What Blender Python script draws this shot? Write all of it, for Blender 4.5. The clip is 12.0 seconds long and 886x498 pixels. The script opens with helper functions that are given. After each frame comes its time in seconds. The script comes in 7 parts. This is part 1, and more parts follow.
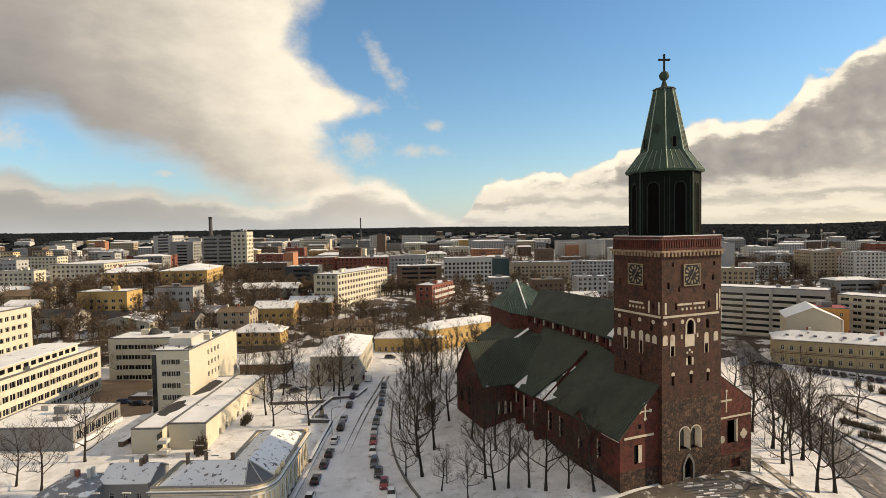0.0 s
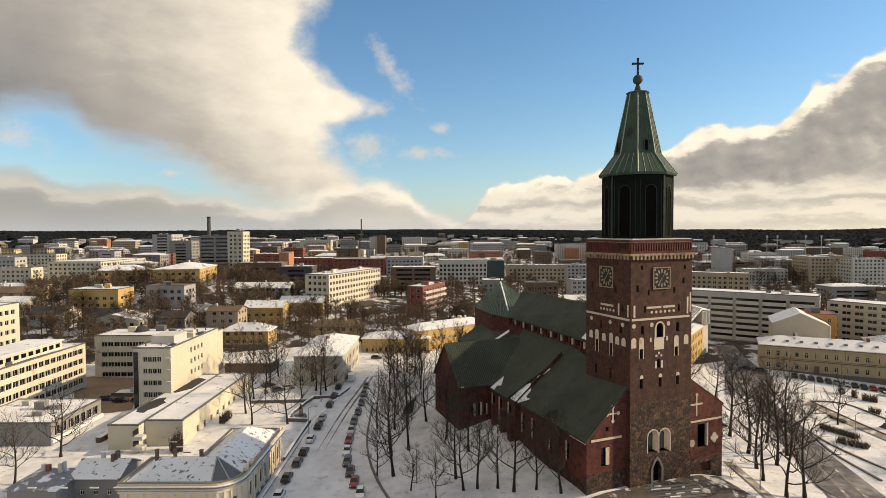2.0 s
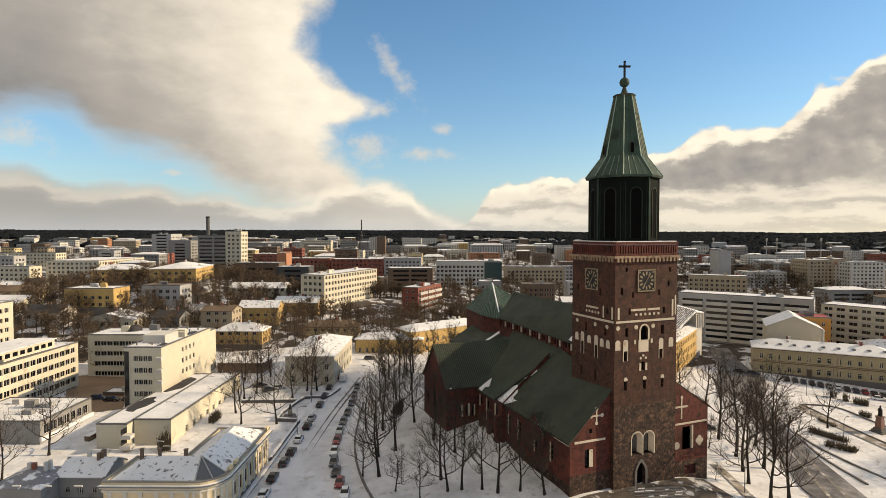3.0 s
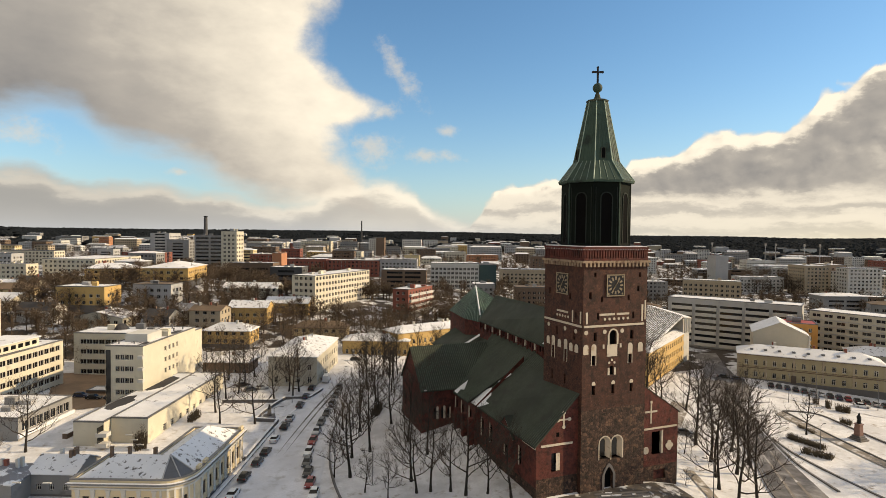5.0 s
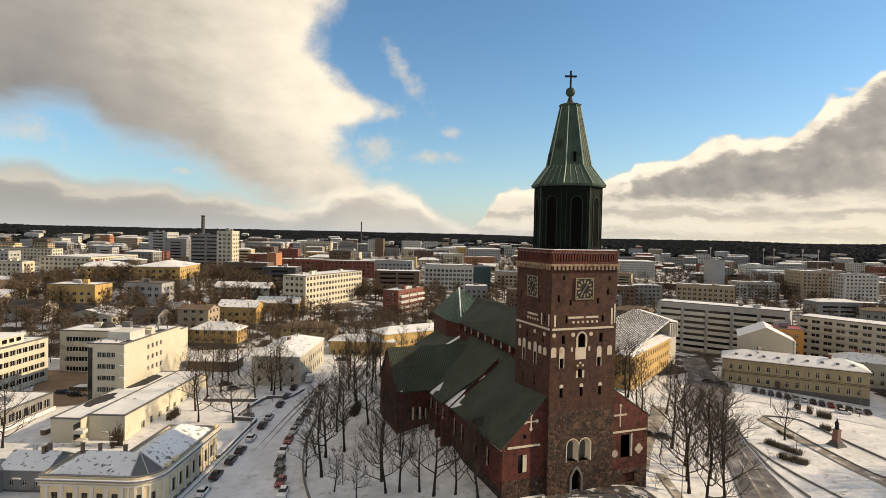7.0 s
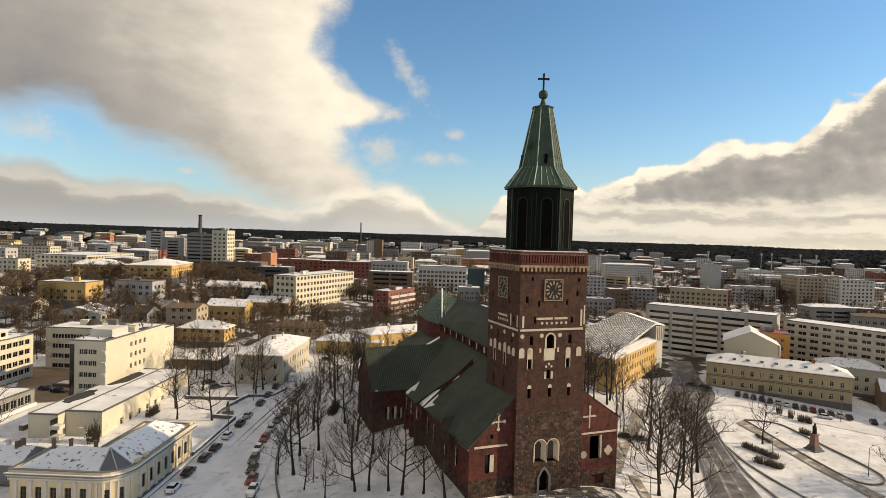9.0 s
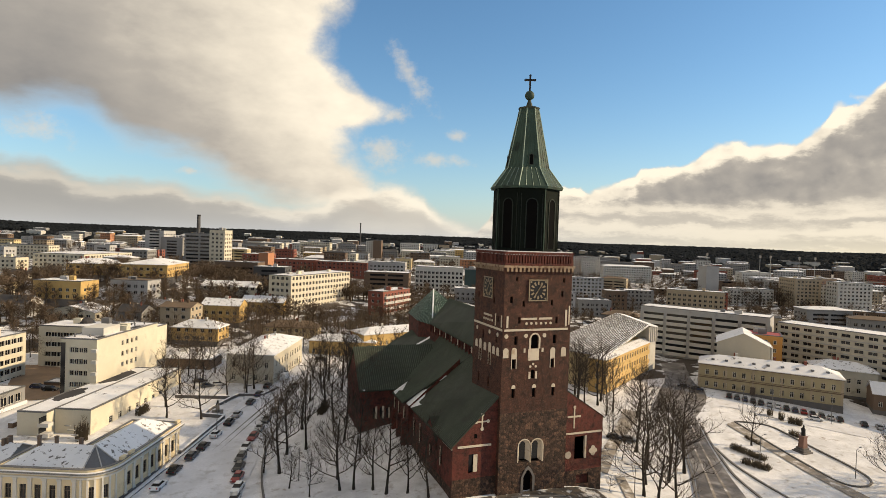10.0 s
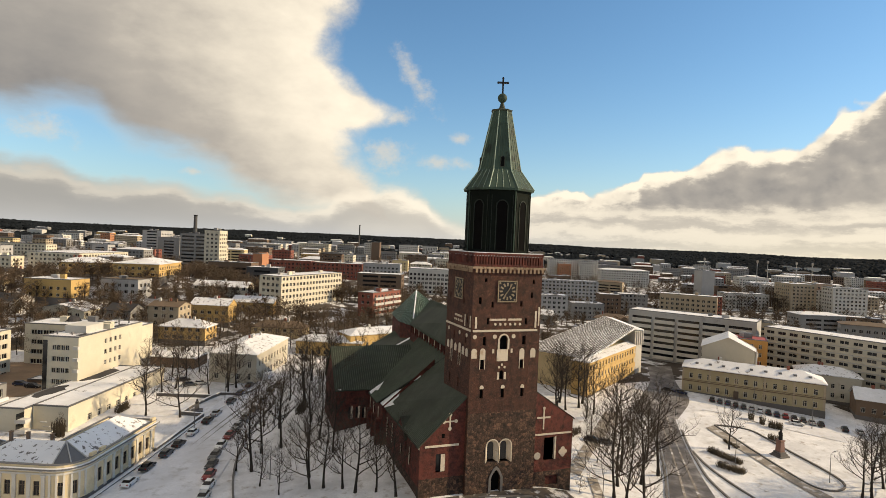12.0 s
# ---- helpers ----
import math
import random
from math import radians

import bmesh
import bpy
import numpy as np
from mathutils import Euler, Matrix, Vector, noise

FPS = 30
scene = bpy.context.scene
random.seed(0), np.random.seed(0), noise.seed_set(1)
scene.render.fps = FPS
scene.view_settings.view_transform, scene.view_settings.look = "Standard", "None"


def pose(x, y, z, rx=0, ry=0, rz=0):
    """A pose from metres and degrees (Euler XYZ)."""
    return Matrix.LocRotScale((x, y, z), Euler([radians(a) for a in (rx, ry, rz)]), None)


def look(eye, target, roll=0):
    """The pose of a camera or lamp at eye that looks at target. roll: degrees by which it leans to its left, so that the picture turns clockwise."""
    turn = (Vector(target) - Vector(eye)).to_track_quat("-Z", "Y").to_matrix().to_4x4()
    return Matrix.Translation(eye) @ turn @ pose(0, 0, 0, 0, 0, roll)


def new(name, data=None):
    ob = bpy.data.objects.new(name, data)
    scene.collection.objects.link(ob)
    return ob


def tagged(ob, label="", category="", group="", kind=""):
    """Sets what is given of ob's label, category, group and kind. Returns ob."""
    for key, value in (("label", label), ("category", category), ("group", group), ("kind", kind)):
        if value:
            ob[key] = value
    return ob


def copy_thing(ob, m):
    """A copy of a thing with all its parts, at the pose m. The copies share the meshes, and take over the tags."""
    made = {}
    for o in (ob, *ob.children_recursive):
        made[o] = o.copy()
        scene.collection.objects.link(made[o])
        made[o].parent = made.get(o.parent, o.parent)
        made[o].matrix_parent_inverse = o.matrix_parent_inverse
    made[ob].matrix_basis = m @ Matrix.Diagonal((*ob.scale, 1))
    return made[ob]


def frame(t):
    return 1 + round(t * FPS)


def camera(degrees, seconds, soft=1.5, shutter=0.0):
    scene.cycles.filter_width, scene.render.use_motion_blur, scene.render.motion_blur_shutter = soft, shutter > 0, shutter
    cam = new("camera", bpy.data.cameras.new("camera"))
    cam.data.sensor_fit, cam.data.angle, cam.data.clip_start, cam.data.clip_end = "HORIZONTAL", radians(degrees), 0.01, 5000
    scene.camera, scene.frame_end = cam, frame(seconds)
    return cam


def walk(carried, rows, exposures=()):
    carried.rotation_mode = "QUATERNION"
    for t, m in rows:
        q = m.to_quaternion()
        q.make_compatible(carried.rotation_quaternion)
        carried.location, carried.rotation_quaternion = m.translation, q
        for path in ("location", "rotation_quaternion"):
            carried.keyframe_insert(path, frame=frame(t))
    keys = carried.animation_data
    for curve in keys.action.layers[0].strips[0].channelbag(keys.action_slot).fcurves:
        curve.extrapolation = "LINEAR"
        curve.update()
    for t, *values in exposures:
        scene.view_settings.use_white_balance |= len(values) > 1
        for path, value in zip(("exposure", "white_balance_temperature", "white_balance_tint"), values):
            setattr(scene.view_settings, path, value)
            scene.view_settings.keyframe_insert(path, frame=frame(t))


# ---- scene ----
cam = camera(76.8, 12.0, soft=0.45)
PATH = [
    (0, -0.221, 0.034, 52.004, 87.949, -0.935, -22.496),
    (0.5, 1.195, -0.702, 51.825, 88.013, -0.777, -22.393),
    (1, 2.609, -1.438, 51.717, 88.073, -0.620, -22.292),
    (1.5, 4.023, -2.174, 51.668, 88.129, -0.464, -22.194),
    (2, 5.437, -2.911, 51.665, 88.182, -0.309, -22.098),
    (2.5, 6.850, -3.647, 51.697, 88.232, -0.155, -22.005),
    (3, 8.262, -4.383, 51.753, 88.279, -0.002, -21.915),
    (4, 11.085, -5.857, 51.902, 88.368, 0.300, -21.741),
    (5, 13.906, -7.330, 52.054, 88.452, 0.597, -21.575),
    (5.5, 15.315, -8.068, 52.116, 88.492, 0.743, -21.496),
    (6, 16.724, -8.805, 52.165, 88.533, 0.888, -21.418),
    (6.5, 18.133, -9.542, 52.197, 88.574, 1.031, -21.342),
    (7, 19.540, -10.280, 52.212, 88.616, 1.171, -21.269),
    (8, 22.354, -11.755, 52.188, 88.703, 1.447, -21.126),
    (9, 25.166, -13.231, 52.104, 88.799, 1.714, -20.991),
    (9.5, 26.571, -13.969, 52.048, 88.850, 1.844, -20.926),
    (10, 27.976, -14.707, 51.989, 88.905, 1.971, -20.862),
    (10.5, 29.379, -15.445, 51.935, 88.963, 2.096, -20.799),
    (11, 30.783, -16.183, 51.892, 89.026, 2.218, -20.738),
    (11.5, 32.186, -16.922, 51.868, 89.092, 2.337, -20.678),
    (12, 33.588, -17.661, 51.875, 89.164, 2.453, -20.619),
]
walk(cam, [(t, pose(x, y, z, 0, 0, yaw) @ pose(0, 0, 0, tilt) @ pose(0, 0, 0, 0, 0, lean)) for t, x, y, z, tilt, lean, yaw in PATH], exposures=[(0, -0.14, 7100, 10), (12, -0.14, 7100, 10)])

# ---- light: low winter sun from the south, broken cumulus ----
SUN_TO = Vector((0.955, -0.296, 0)).normalized()
SUN_EL = radians(25)
world = bpy.data.worlds.new("winter_sky")
scene.world = world
world.use_nodes = True
wn, wl = world.node_tree.nodes, world.node_tree.links
wn.clear()


def wmath(op, a, b=None, c=None, clamp=False):
    n = wn.new("ShaderNodeMath")
    n.operation, n.use_clamp = op, clamp
    for i, v in enumerate((a, b, c)):
        if v is None:
            continue
        if isinstance(v, (int, float)):
            n.inputs[i].default_value = v
        else:
            wl.new(v, n.inputs[i])
    return n.outputs[0]


def wmix(fac, a, b):
    n = wn.new("ShaderNodeMix")
    n.data_type = "RGBA"
    for sock, v in ((n.inputs[0], fac), (n.inputs[6], a), (n.inputs[7], b)):
        if isinstance(v, tuple):
            sock.default_value = (*v, 1)
        elif isinstance(v, (int, float)):
            sock.default_value = v
        else:
            wl.new(v, sock)
    return n.outputs[2]


tc = wn.new("ShaderNodeTexCoord")
sep = wn.new("ShaderNodeSeparateXYZ")
wl.new(tc.outputs["Generated"], sep.inputs[0])
az = wmath("MULTIPLY", wmath("ARCTAN2", sep.outputs[0], sep.outputs[1]), 57.2958)
el = wmath("MULTIPLY", wmath("ARCSINE", wmath("MINIMUM", wmath("MAXIMUM", sep.outputs[2], -1.0), 1.0)), 57.2958)


def curve(fac, pts, lo, hi, vlo, vhi):
    """A smooth curve through points (x, value)."""
    n = wn.new("ShaderNodeFloatCurve")
    wl.new(wmath("DIVIDE", wmath("SUBTRACT", fac, lo), hi - lo, clamp=True), n.inputs["Value"])
    c = n.mapping.curves[0]
    rows = [((x - lo) / (hi - lo), (v - vlo) / (vhi - vlo)) for x, v in pts]
    c.points[0].location, c.points[1].location = rows[0], rows[-1]
    for r in rows[1:-1]:
        c.points.new(*r)
    n.mapping.update()
    return wmath("ADD", wmath("MULTIPLY", n.outputs[0], vhi - vlo), vlo)


def billow(a, e, scale, detail, seed, squash=1.6, rough=0.58):
    comb = wn.new("ShaderNodeCombineXYZ")
    wl.new(a, comb.inputs[0])
    wl.new(wmath("MULTIPLY", e, squash), comb.inputs[1])
    comb.inputs[2].default_value = seed
    nz = wn.new("ShaderNodeTexNoise")
    nz.inputs["Scale"].default_value, nz.inputs["Detail"].default_value = scale, detail
    nz.inputs["Roughness"].default_value = rough
    wl.new(comb.outputs[0], nz.inputs["Vector"])
    return wmath("SUBTRACT", nz.outputs[0], 0.5)


def step(v, lo, hi):
    n = wn.new("ShaderNodeMapRange")
    n.interpolation_type = "SMOOTHSTEP"
    n.inputs[1].default_value, n.inputs[2].default_value = lo, hi
    wl.new(v, n.inputs[0])
    return n.outputs[0]


# edges of the clouds, in degrees: the great cloud's sunny side and its underside, and the tops of the low banks
SIDE = [(0, 17.5), (3.4, 16.0), (5.4, 13.7), (6.9, 11.8), (9.1, 10.6), (10.3, 11.2), (11.4, 13.9), (12.6, 14.9), (13.6, 13.6), (14.3, 11.7), (15.5, 10.3), (16.9, 8.8), (18.7, 8.4), (20.0, 9.2), (22.0, 10.4), (30, 15.0)]
UNDER = [(-30, 9.0), (-16.9, 9.3), (-12.4, 9.9), (-9.9, 8.3), (-8.2, 7.6), (-4.6, 7.0), (-1.2, 5.8), (0.3, 4.5), (3.3, 3.2), (8.7, 1.6), (30, -5)]
LOW = [(-30, 5.4), (-16.9, 5.3), (-14.7, 5.4), (-12.4, 4.5), (-9.1, 4.3), (-6.0, 4.6), (-3.2, 3.9), (0.3, 3.7), (3.9, 3.0), (8.7, 3.8), (12.0, 5.2), (17.7, 4.9), (19.4, 3.4), (21.5, 2.0), (24, 1.4), (28, 0.5), (100, 0)]
TOPS = [(-30, 0), (21.5, 0), (23.5, 0.9), (25.3, 2.6), (26.4, 4.0), (28.6, 5.1), (32.6, 5.8), (39.2, 6.4), (40.6, 8.0), (43.2, 8.1), (45.5, 9.2), (48.3, 9.9), (51.9, 10.1), (54.6, 10.7), (55.6, 12.3), (57.0, 12.7), (59.5, 14.2), (66, 16), (80, 15), (100, 10)]
far_side = wmath("SUBTRACT", wmath("ADD", curve(el, SIDE, 0, 30, 0, 25), wmath("MULTIPLY", billow(az, el, 0.30, 9.0, 3.7, 1.3, 0.60), 5.0)), az)
under = wmath("SUBTRACT", wmath("ADD", el, wmath("MULTIPLY", billow(az, el, 0.16, 7.0, 8.3, 2.4), 3.4)), curve(az, UNDER, -30, 30, -6, 12))
great = wmath("MINIMUM", wmath("MULTIPLY", far_side, 0.8), wmath("MULTIPLY", under, 0.8))


def heap(a, e):
    """Rounded heads of a cumulus bank."""
    total = wmath("MULTIPLY", billow(a, e, 0.22, 8.0, 1.9, 1.3), 1.5)
    wob = wmath("MULTIPLY", billow(a, e, 0.5, 5.0, 6.1, 1.2), 2.4)
    for scale, amp in ((0.30, 1.3), (0.8, 0.65)):
        comb = wn.new("ShaderNodeCombineXYZ")
        wl.new(wmath("ADD", a, wob), comb.inputs[0])
        wl.new(wmath("ADD", wmath("MULTIPLY", e, 1.25), wob), comb.inputs[1])
        v = wn.new("ShaderNodeTexVoronoi")
        v.feature = "SMOOTH_F1"
        v.inputs["Scale"].default_value, v.inputs["Smoothness"].default_value = scale, 0.35
        wl.new(comb.outputs[0], v.inputs["Vector"])
        total = wmath("ADD", total, wmath("MULTIPLY", wmath("SUBTRACT", 0.45, v.outputs["Distance"]), amp))
    return total


puff = heap(az, el)
bank = wmath("SUBTRACT", wmath("ADD", curve(az, TOPS, -30, 100, 0, 18), puff), el)
low = wmath("SUBTRACT", wmath("ADD", curve(az, LOW, -30, 100, 0, 18), wmath("ADD", wmath("MULTIPLY", puff, 0.45), wmath("MULTIPLY", billow(az, el, 0.24, 7.0, 7.3, 2.6), 1.6))), el)
# torn shreds beside the great cloud: middle, radii, slant
shreds = None
for a0, e0, ra, re, slant in ((17.0, 15.9, 1.5, 3.6, -0.62), (14.3, 8.4, 3.0, 1.9, 0.0), (20.0, 7.9, 3.6, 0.8, 0.1), (21.7, 10.4, 1.3, 0.7, 0.0), (-15.6, 8.0, 2.8, 1.6, -0.5), (-3.6, 5.5, 1.2, 0.4, 0.0), (15.0, 12.0, 2.4, 1.0, 0.3)):
    da = wmath("ADD", wmath("SUBTRACT", az, a0), wmath("MULTIPLY", wmath("SUBTRACT", el, e0), -slant))
    de = wmath("SUBTRACT", el, e0)
    q = wmath("SUBTRACT", 1.0, wmath("SQRT", wmath("ADD", wmath("POWER", wmath("ABSOLUTE", wmath("DIVIDE", da, ra)), 2.0), wmath("POWER", wmath("ABSOLUTE", wmath("DIVIDE", de, re)), 2.0))))
    shreds = q if shreds is None else wmath("MAXIMUM", shreds, q)
shreds = wmath("ADD", shreds, wmath("MULTIPLY", billow(az, el, 0.42, 9.0, 2.2, 1.2, 0.68), 3.0))
# bright broken cloud overhead, out of view, added to lift the snow's fill light
fill_deck = wmath("ADD", wmath("MULTIPLY", wmath("SUBTRACT", el, 52.0), 0.07), wmath("MULTIPLY", billow(az, el, 0.05, 6.0, 4.4), 2.2))
c_great, c_bank = step(great, -1.2, 1.8), step(bank, -0.10, 0.55)
c_low = wmath("MULTIPLY", step(low, -0.6, 1.1), 0.95)
c_rest, c_fill_deck = wmath("MULTIPLY", step(shreds, -0.1, 1.25), 0.66), step(fill_deck, -0.4, 0.6)
cover = wmath("MAXIMUM", wmath("MAXIMUM", wmath("MAXIMUM", c_great, c_low), c_bank), c_rest)

relief = wmath("SUBTRACT", billow(az, el, 0.16, 7.0, 3.7, 1.9), billow(wmath("ADD", az, 1.6), wmath("ADD", el, 1.1), 0.16, 7.0, 3.7, 1.9))
lit_great = wmath("ADD", wmath("MULTIPLY", wmath("MINIMUM", under, 9.0), 0.034), 0.41)
lit_great = wmath("ADD", lit_great, wmath("MINIMUM", wmath("MAXIMUM", wmath("MULTIPLY", wmath("SUBTRACT", az, -2.0), 0.024), -0.34), 0.22))
lit_great = wmath("ADD", lit_great, wmath("MULTIPLY", relief, 0.34))
# the low western bank: pale heads over a soft blue-grey base
HEADS = [(0, 0.88), (0.9, 0.84), (1.6, 0.62), (2.6, 0.46), (4.0, 0.52), (6, 0.6), (18, 0.6)]
lit_low = curve(wmath("ADD", low, wmath("MULTIPLY", billow(az, el, 0.16, 7.0, 5.1, 3.4), 2.6)), HEADS, 0, 18, 0, 1)
lit_low = wmath("ADD", lit_low, wmath("MINIMUM", wmath("MAXIMUM", wmath("MULTIPLY", wmath("SUBTRACT", az, 4.0), 0.012), -0.16), 0.16))
# the southern bank: bright rims and grey bellies, and below them cream streaks toward the horizon
BELLY = [(0, 1.0), (1.1, 0.96), (2.0, 0.64), (3.0, 0.36), (5.0, 0.34), (7.5, 0.46), (18, 0.5)]
lit_rim = curve(wmath("ADD", bank, wmath("MULTIPLY", billow(az, el, 0.30, 8.0, 5.5, 1.9), 5.6)), BELLY, 0, 18, 0, 1)
lit_rim = wmath("ADD", lit_rim, wmath("MULTIPLY", wmath("SUBTRACT", puff, heap(wmath("ADD", az, 0.7), wmath("ADD", el, 0.6))), 0.26))
# two lower decks of small heads seen edge-on, paler toward the horizon
DECK = [(0, 0.88), (0.6, 0.86), (1.1, 0.68), (1.6, 0.58), (2.1, 0.80), (2.6, 0.88), (8, 0.88)]
lit_bank = lit_rim
for top_el, seed, soft_el in ((3.9, 4.1, 0.9), (1.9, 7.7, 0.6)):
    lower = wmath("SUBTRACT", wmath("ADD", top_el, wmath("ADD", wmath("MULTIPLY", billow(az, el, 0.2, 9.0, seed, 2.6, 0.66), 3.4), wmath("MULTIPLY", puff, 0.30))), el)
    shade = curve(wmath("ADD", lower, wmath("MULTIPLY", billow(az, el, 0.2, 8.0, seed + 3, 4.5), 1.8)), DECK, 0, 8, 0, 1)
    lit_bank = wmath("ADD", lit_bank, wmath("MULTIPLY", wmath("SUBTRACT", shade, lit_bank), step(lower, -soft_el, soft_el)))
lit = wmath("ADD", wmath("MULTIPLY", lit_low, c_low), wmath("MULTIPLY", lit_great, wmath("SUBTRACT", 1.0, c_low)))
lit = wmath("ADD", wmath("MULTIPLY", lit_bank, c_bank), wmath("MULTIPLY", lit, wmath("SUBTRACT", 1.0, c_bank)))
solid = wmath("MAXIMUM", wmath("MAXIMUM", c_great, c_low), c_bank)
lit = wmath("ADD", wmath("MULTIPLY", lit, solid), wmath("MULTIPLY", wmath("SUBTRACT", 1.0, solid), 0.74), clamp=True)
ramp = wn.new("ShaderNodeValToRGB")
ramp.color_ramp.elements[0].position, ramp.color_ramp.elements[0].color = 0.0, (0.25, 0.255, 0.275, 1)
ramp.color_ramp.elements[1].position, ramp.color_ramp.elements[1].color = 1.0, (1.16, 1.08, 0.93, 1)
mid = ramp.color_ramp.elements.new(0.5)
mid.color = (0.52, 0.495, 0.465, 1)
wl.new(lit, ramp.inputs[0])

sky = wn.new("ShaderNodeTexSky")
sky.sky_type = "NISHITA"
sky.sun_disc = False
sky.sun_elevation, sky.sun_rotation = SUN_EL, math.atan2(SUN_TO.x, SUN_TO.y)
sky.air_density, sky.dust_density, sky.ozone_density = 1.0, 0.4, 2.5
skys = wn.new("ShaderNodeVectorMath")
skys.operation = "MULTIPLY"
skys.inputs[1].default_value = (0.112, 0.160, 0.184)
wl.new(sky.outputs[0], skys.inputs[0])
# pale winter haze toward the horizon, warmer on the sun's side
haze = wmath("EXPONENT", wmath("MULTIPLY", wmath("MAXIMUM", el, 0.0), -0.20))
glow = wmix(wmath("MULTIPLY", wmath("SUBTRACT", az, 15.0), 0.022, clamp=True), (0.62, 0.67, 0.73), (0.98, 0.91, 0.72))
clear = wmix(wmath("MULTIPLY", haze, 0.8), skys.outputs[0], glow)
veil = wmath("MULTIPLY", wmath("EXPONENT", wmath("MULTIPLY", wmath("MAXIMUM", el, 0.0), -0.75)), 0.75)
full = wmix(c_fill_deck, wmix(veil, wmix(cover, clear, ramp.outputs[0]), glow), (0.94, 0.90, 0.84))
bg = wn.new("ShaderNodeBackground")
bg.inputs["Strength"].default_value = 1.0
wl.new(full, bg.inputs[0])
wo = wn.new("ShaderNodeOutputWorld")
wl.new(bg.outputs[0], wo.inputs[0])

sun = new("sun", bpy.data.lights.new("sun", "SUN"))
sun.data.energy, sun.data.angle, sun.data.color = 6.0, radians(0.6), (1.0, 0.80, 0.53)
sun_vec = Vector((SUN_TO.x * math.cos(SUN_EL), SUN_TO.y * math.cos(SUN_EL), math.sin(SUN_EL)))
sun.matrix_world = look(tuple(sun_vec * 400), (0, 0, 0))
scene.view_settings.exposure = 0.0


# ---- building tools ----
class Geo:
    """Collects faces for one mesh."""

    def __init__(self):
        self.v, self.f, self.m = [], [], []

    def face(self, pts, m=0):
        n = len(self.v)
        self.v.extend(tuple(p) for p in pts)
        self.f.append(tuple(range(n, n + len(pts))))
        self.m.append(m)

    def box(self, x0, x1, y0, y1, z0, z1, m=0):
        self.prism([(x0, y0), (x1, y0), (x1, y1), (x0, y1)], z0, z1, m)

    def prism(self, poly, z0, z1, m=0, top=None):
        """Upright prism over a counter-clockwise outline; top: another outline for its upper end."""
        up = top or poly
        n = len(poly)
        for i in range(n):
            j = (i + 1) % n
            self.face([(*poly[i], z0), (*poly[j], z0), (*up[j], z1), (*up[i], z1)], m)
        self.face([(*p, z1) for p in up], m)
        self.face([(*p, z0) for p in reversed(poly)], m)

    def ring(self, cx, cy, r0, r1, z0, z1, n=8, turn=0.0, m=0):
        lo = [(cx + r0 * math.cos(turn + 2 * math.pi * i / n), cy + r0 * math.sin(turn + 2 * math.pi * i / n)) for i in range(n)]
        hi = [(cx + r1 * math.cos(turn + 2 * math.pi * i / n), cy + r1 * math.sin(turn + 2 * math.pi * i / n)) for i in range(n)]
        self.prism(lo, z0, z1, m, hi)

    def tube(self, pts, radii, n=5, m=0):
        """A round tube along points."""
        rings = []
        for i, p in enumerate(pts):
            a = Vector(pts[max(i - 1, 0)])
            b = Vector(pts[min(i + 1, len(pts) - 1)])
            d = (b - a).normalized()
            s = d.cross(Vector((0, 0, 1)) if abs(d.z) < 0.9 else Vector((1, 0, 0))).normalized()
            u = s.cross(d)
            k = len(self.v)
            for j in range(n):
                w = 2 * math.pi * j / n
                self.v.append(tuple(Vector(p) + (s * math.cos(w) + u * math.sin(w)) * radii[i]))
            rings.append(k)
        for i in range(len(pts) - 1):
            for j in range(n):
                self.f.append((rings[i] + j, rings[i] + (j + 1) % n, rings[i + 1] + (j + 1) % n, rings[i + 1] + j))
                self.m.append(m)

    def slab(self, pts, t, m=0):
        """A plate under a polygon of points, t thick downwards."""
        low = [(p[0], p[1], p[2] - t) for p in pts]
        n = len(pts)
        self.face(pts, m)
        self.face(list(reversed(low)), m)
        for i in range(n):
            j = (i + 1) % n
            self.face([low[i], low[j], pts[j], pts[i]], m)

    def mesh(self, name):
        me = bpy.data.meshes.new(name)
        me.from_pydata(self.v, [], self.f)
        me.polygons.foreach_set("material_index", self.m)
        me.update()
        return me


def part(name, geo, material, parent, label="", m=None):
    """One mesh object under a thing or a part; geo: a Geo or a ready mesh."""
    if isinstance(geo, Geo):
        me = geo.mesh(name)
        for one in material if isinstance(material, (list, tuple)) else (material,):
            me.materials.append(one)
    else:
        me = geo
    ob = new(name, me)
    ob.parent = parent
    if m is not None:
        ob.matrix_basis = m
    if label:
        ob["label"] = label
    return ob


def thing(name, m, label, category, group="", kind=""):
    ob = new(name)
    ob.matrix_basis = m
    ob.empty_display_size = 0.3
    return tagged(ob, label, category, group, kind)


def setting(name, geo, material, label="", category=""):
    ob = part(name, geo, material, None)
    return tagged(ob, label, category, "", "structure")


def sstep(a, b, x):
    t = min(max((x - a) / (b - a), 0.0), 1.0)
    return t * t * (3 - 2 * t)


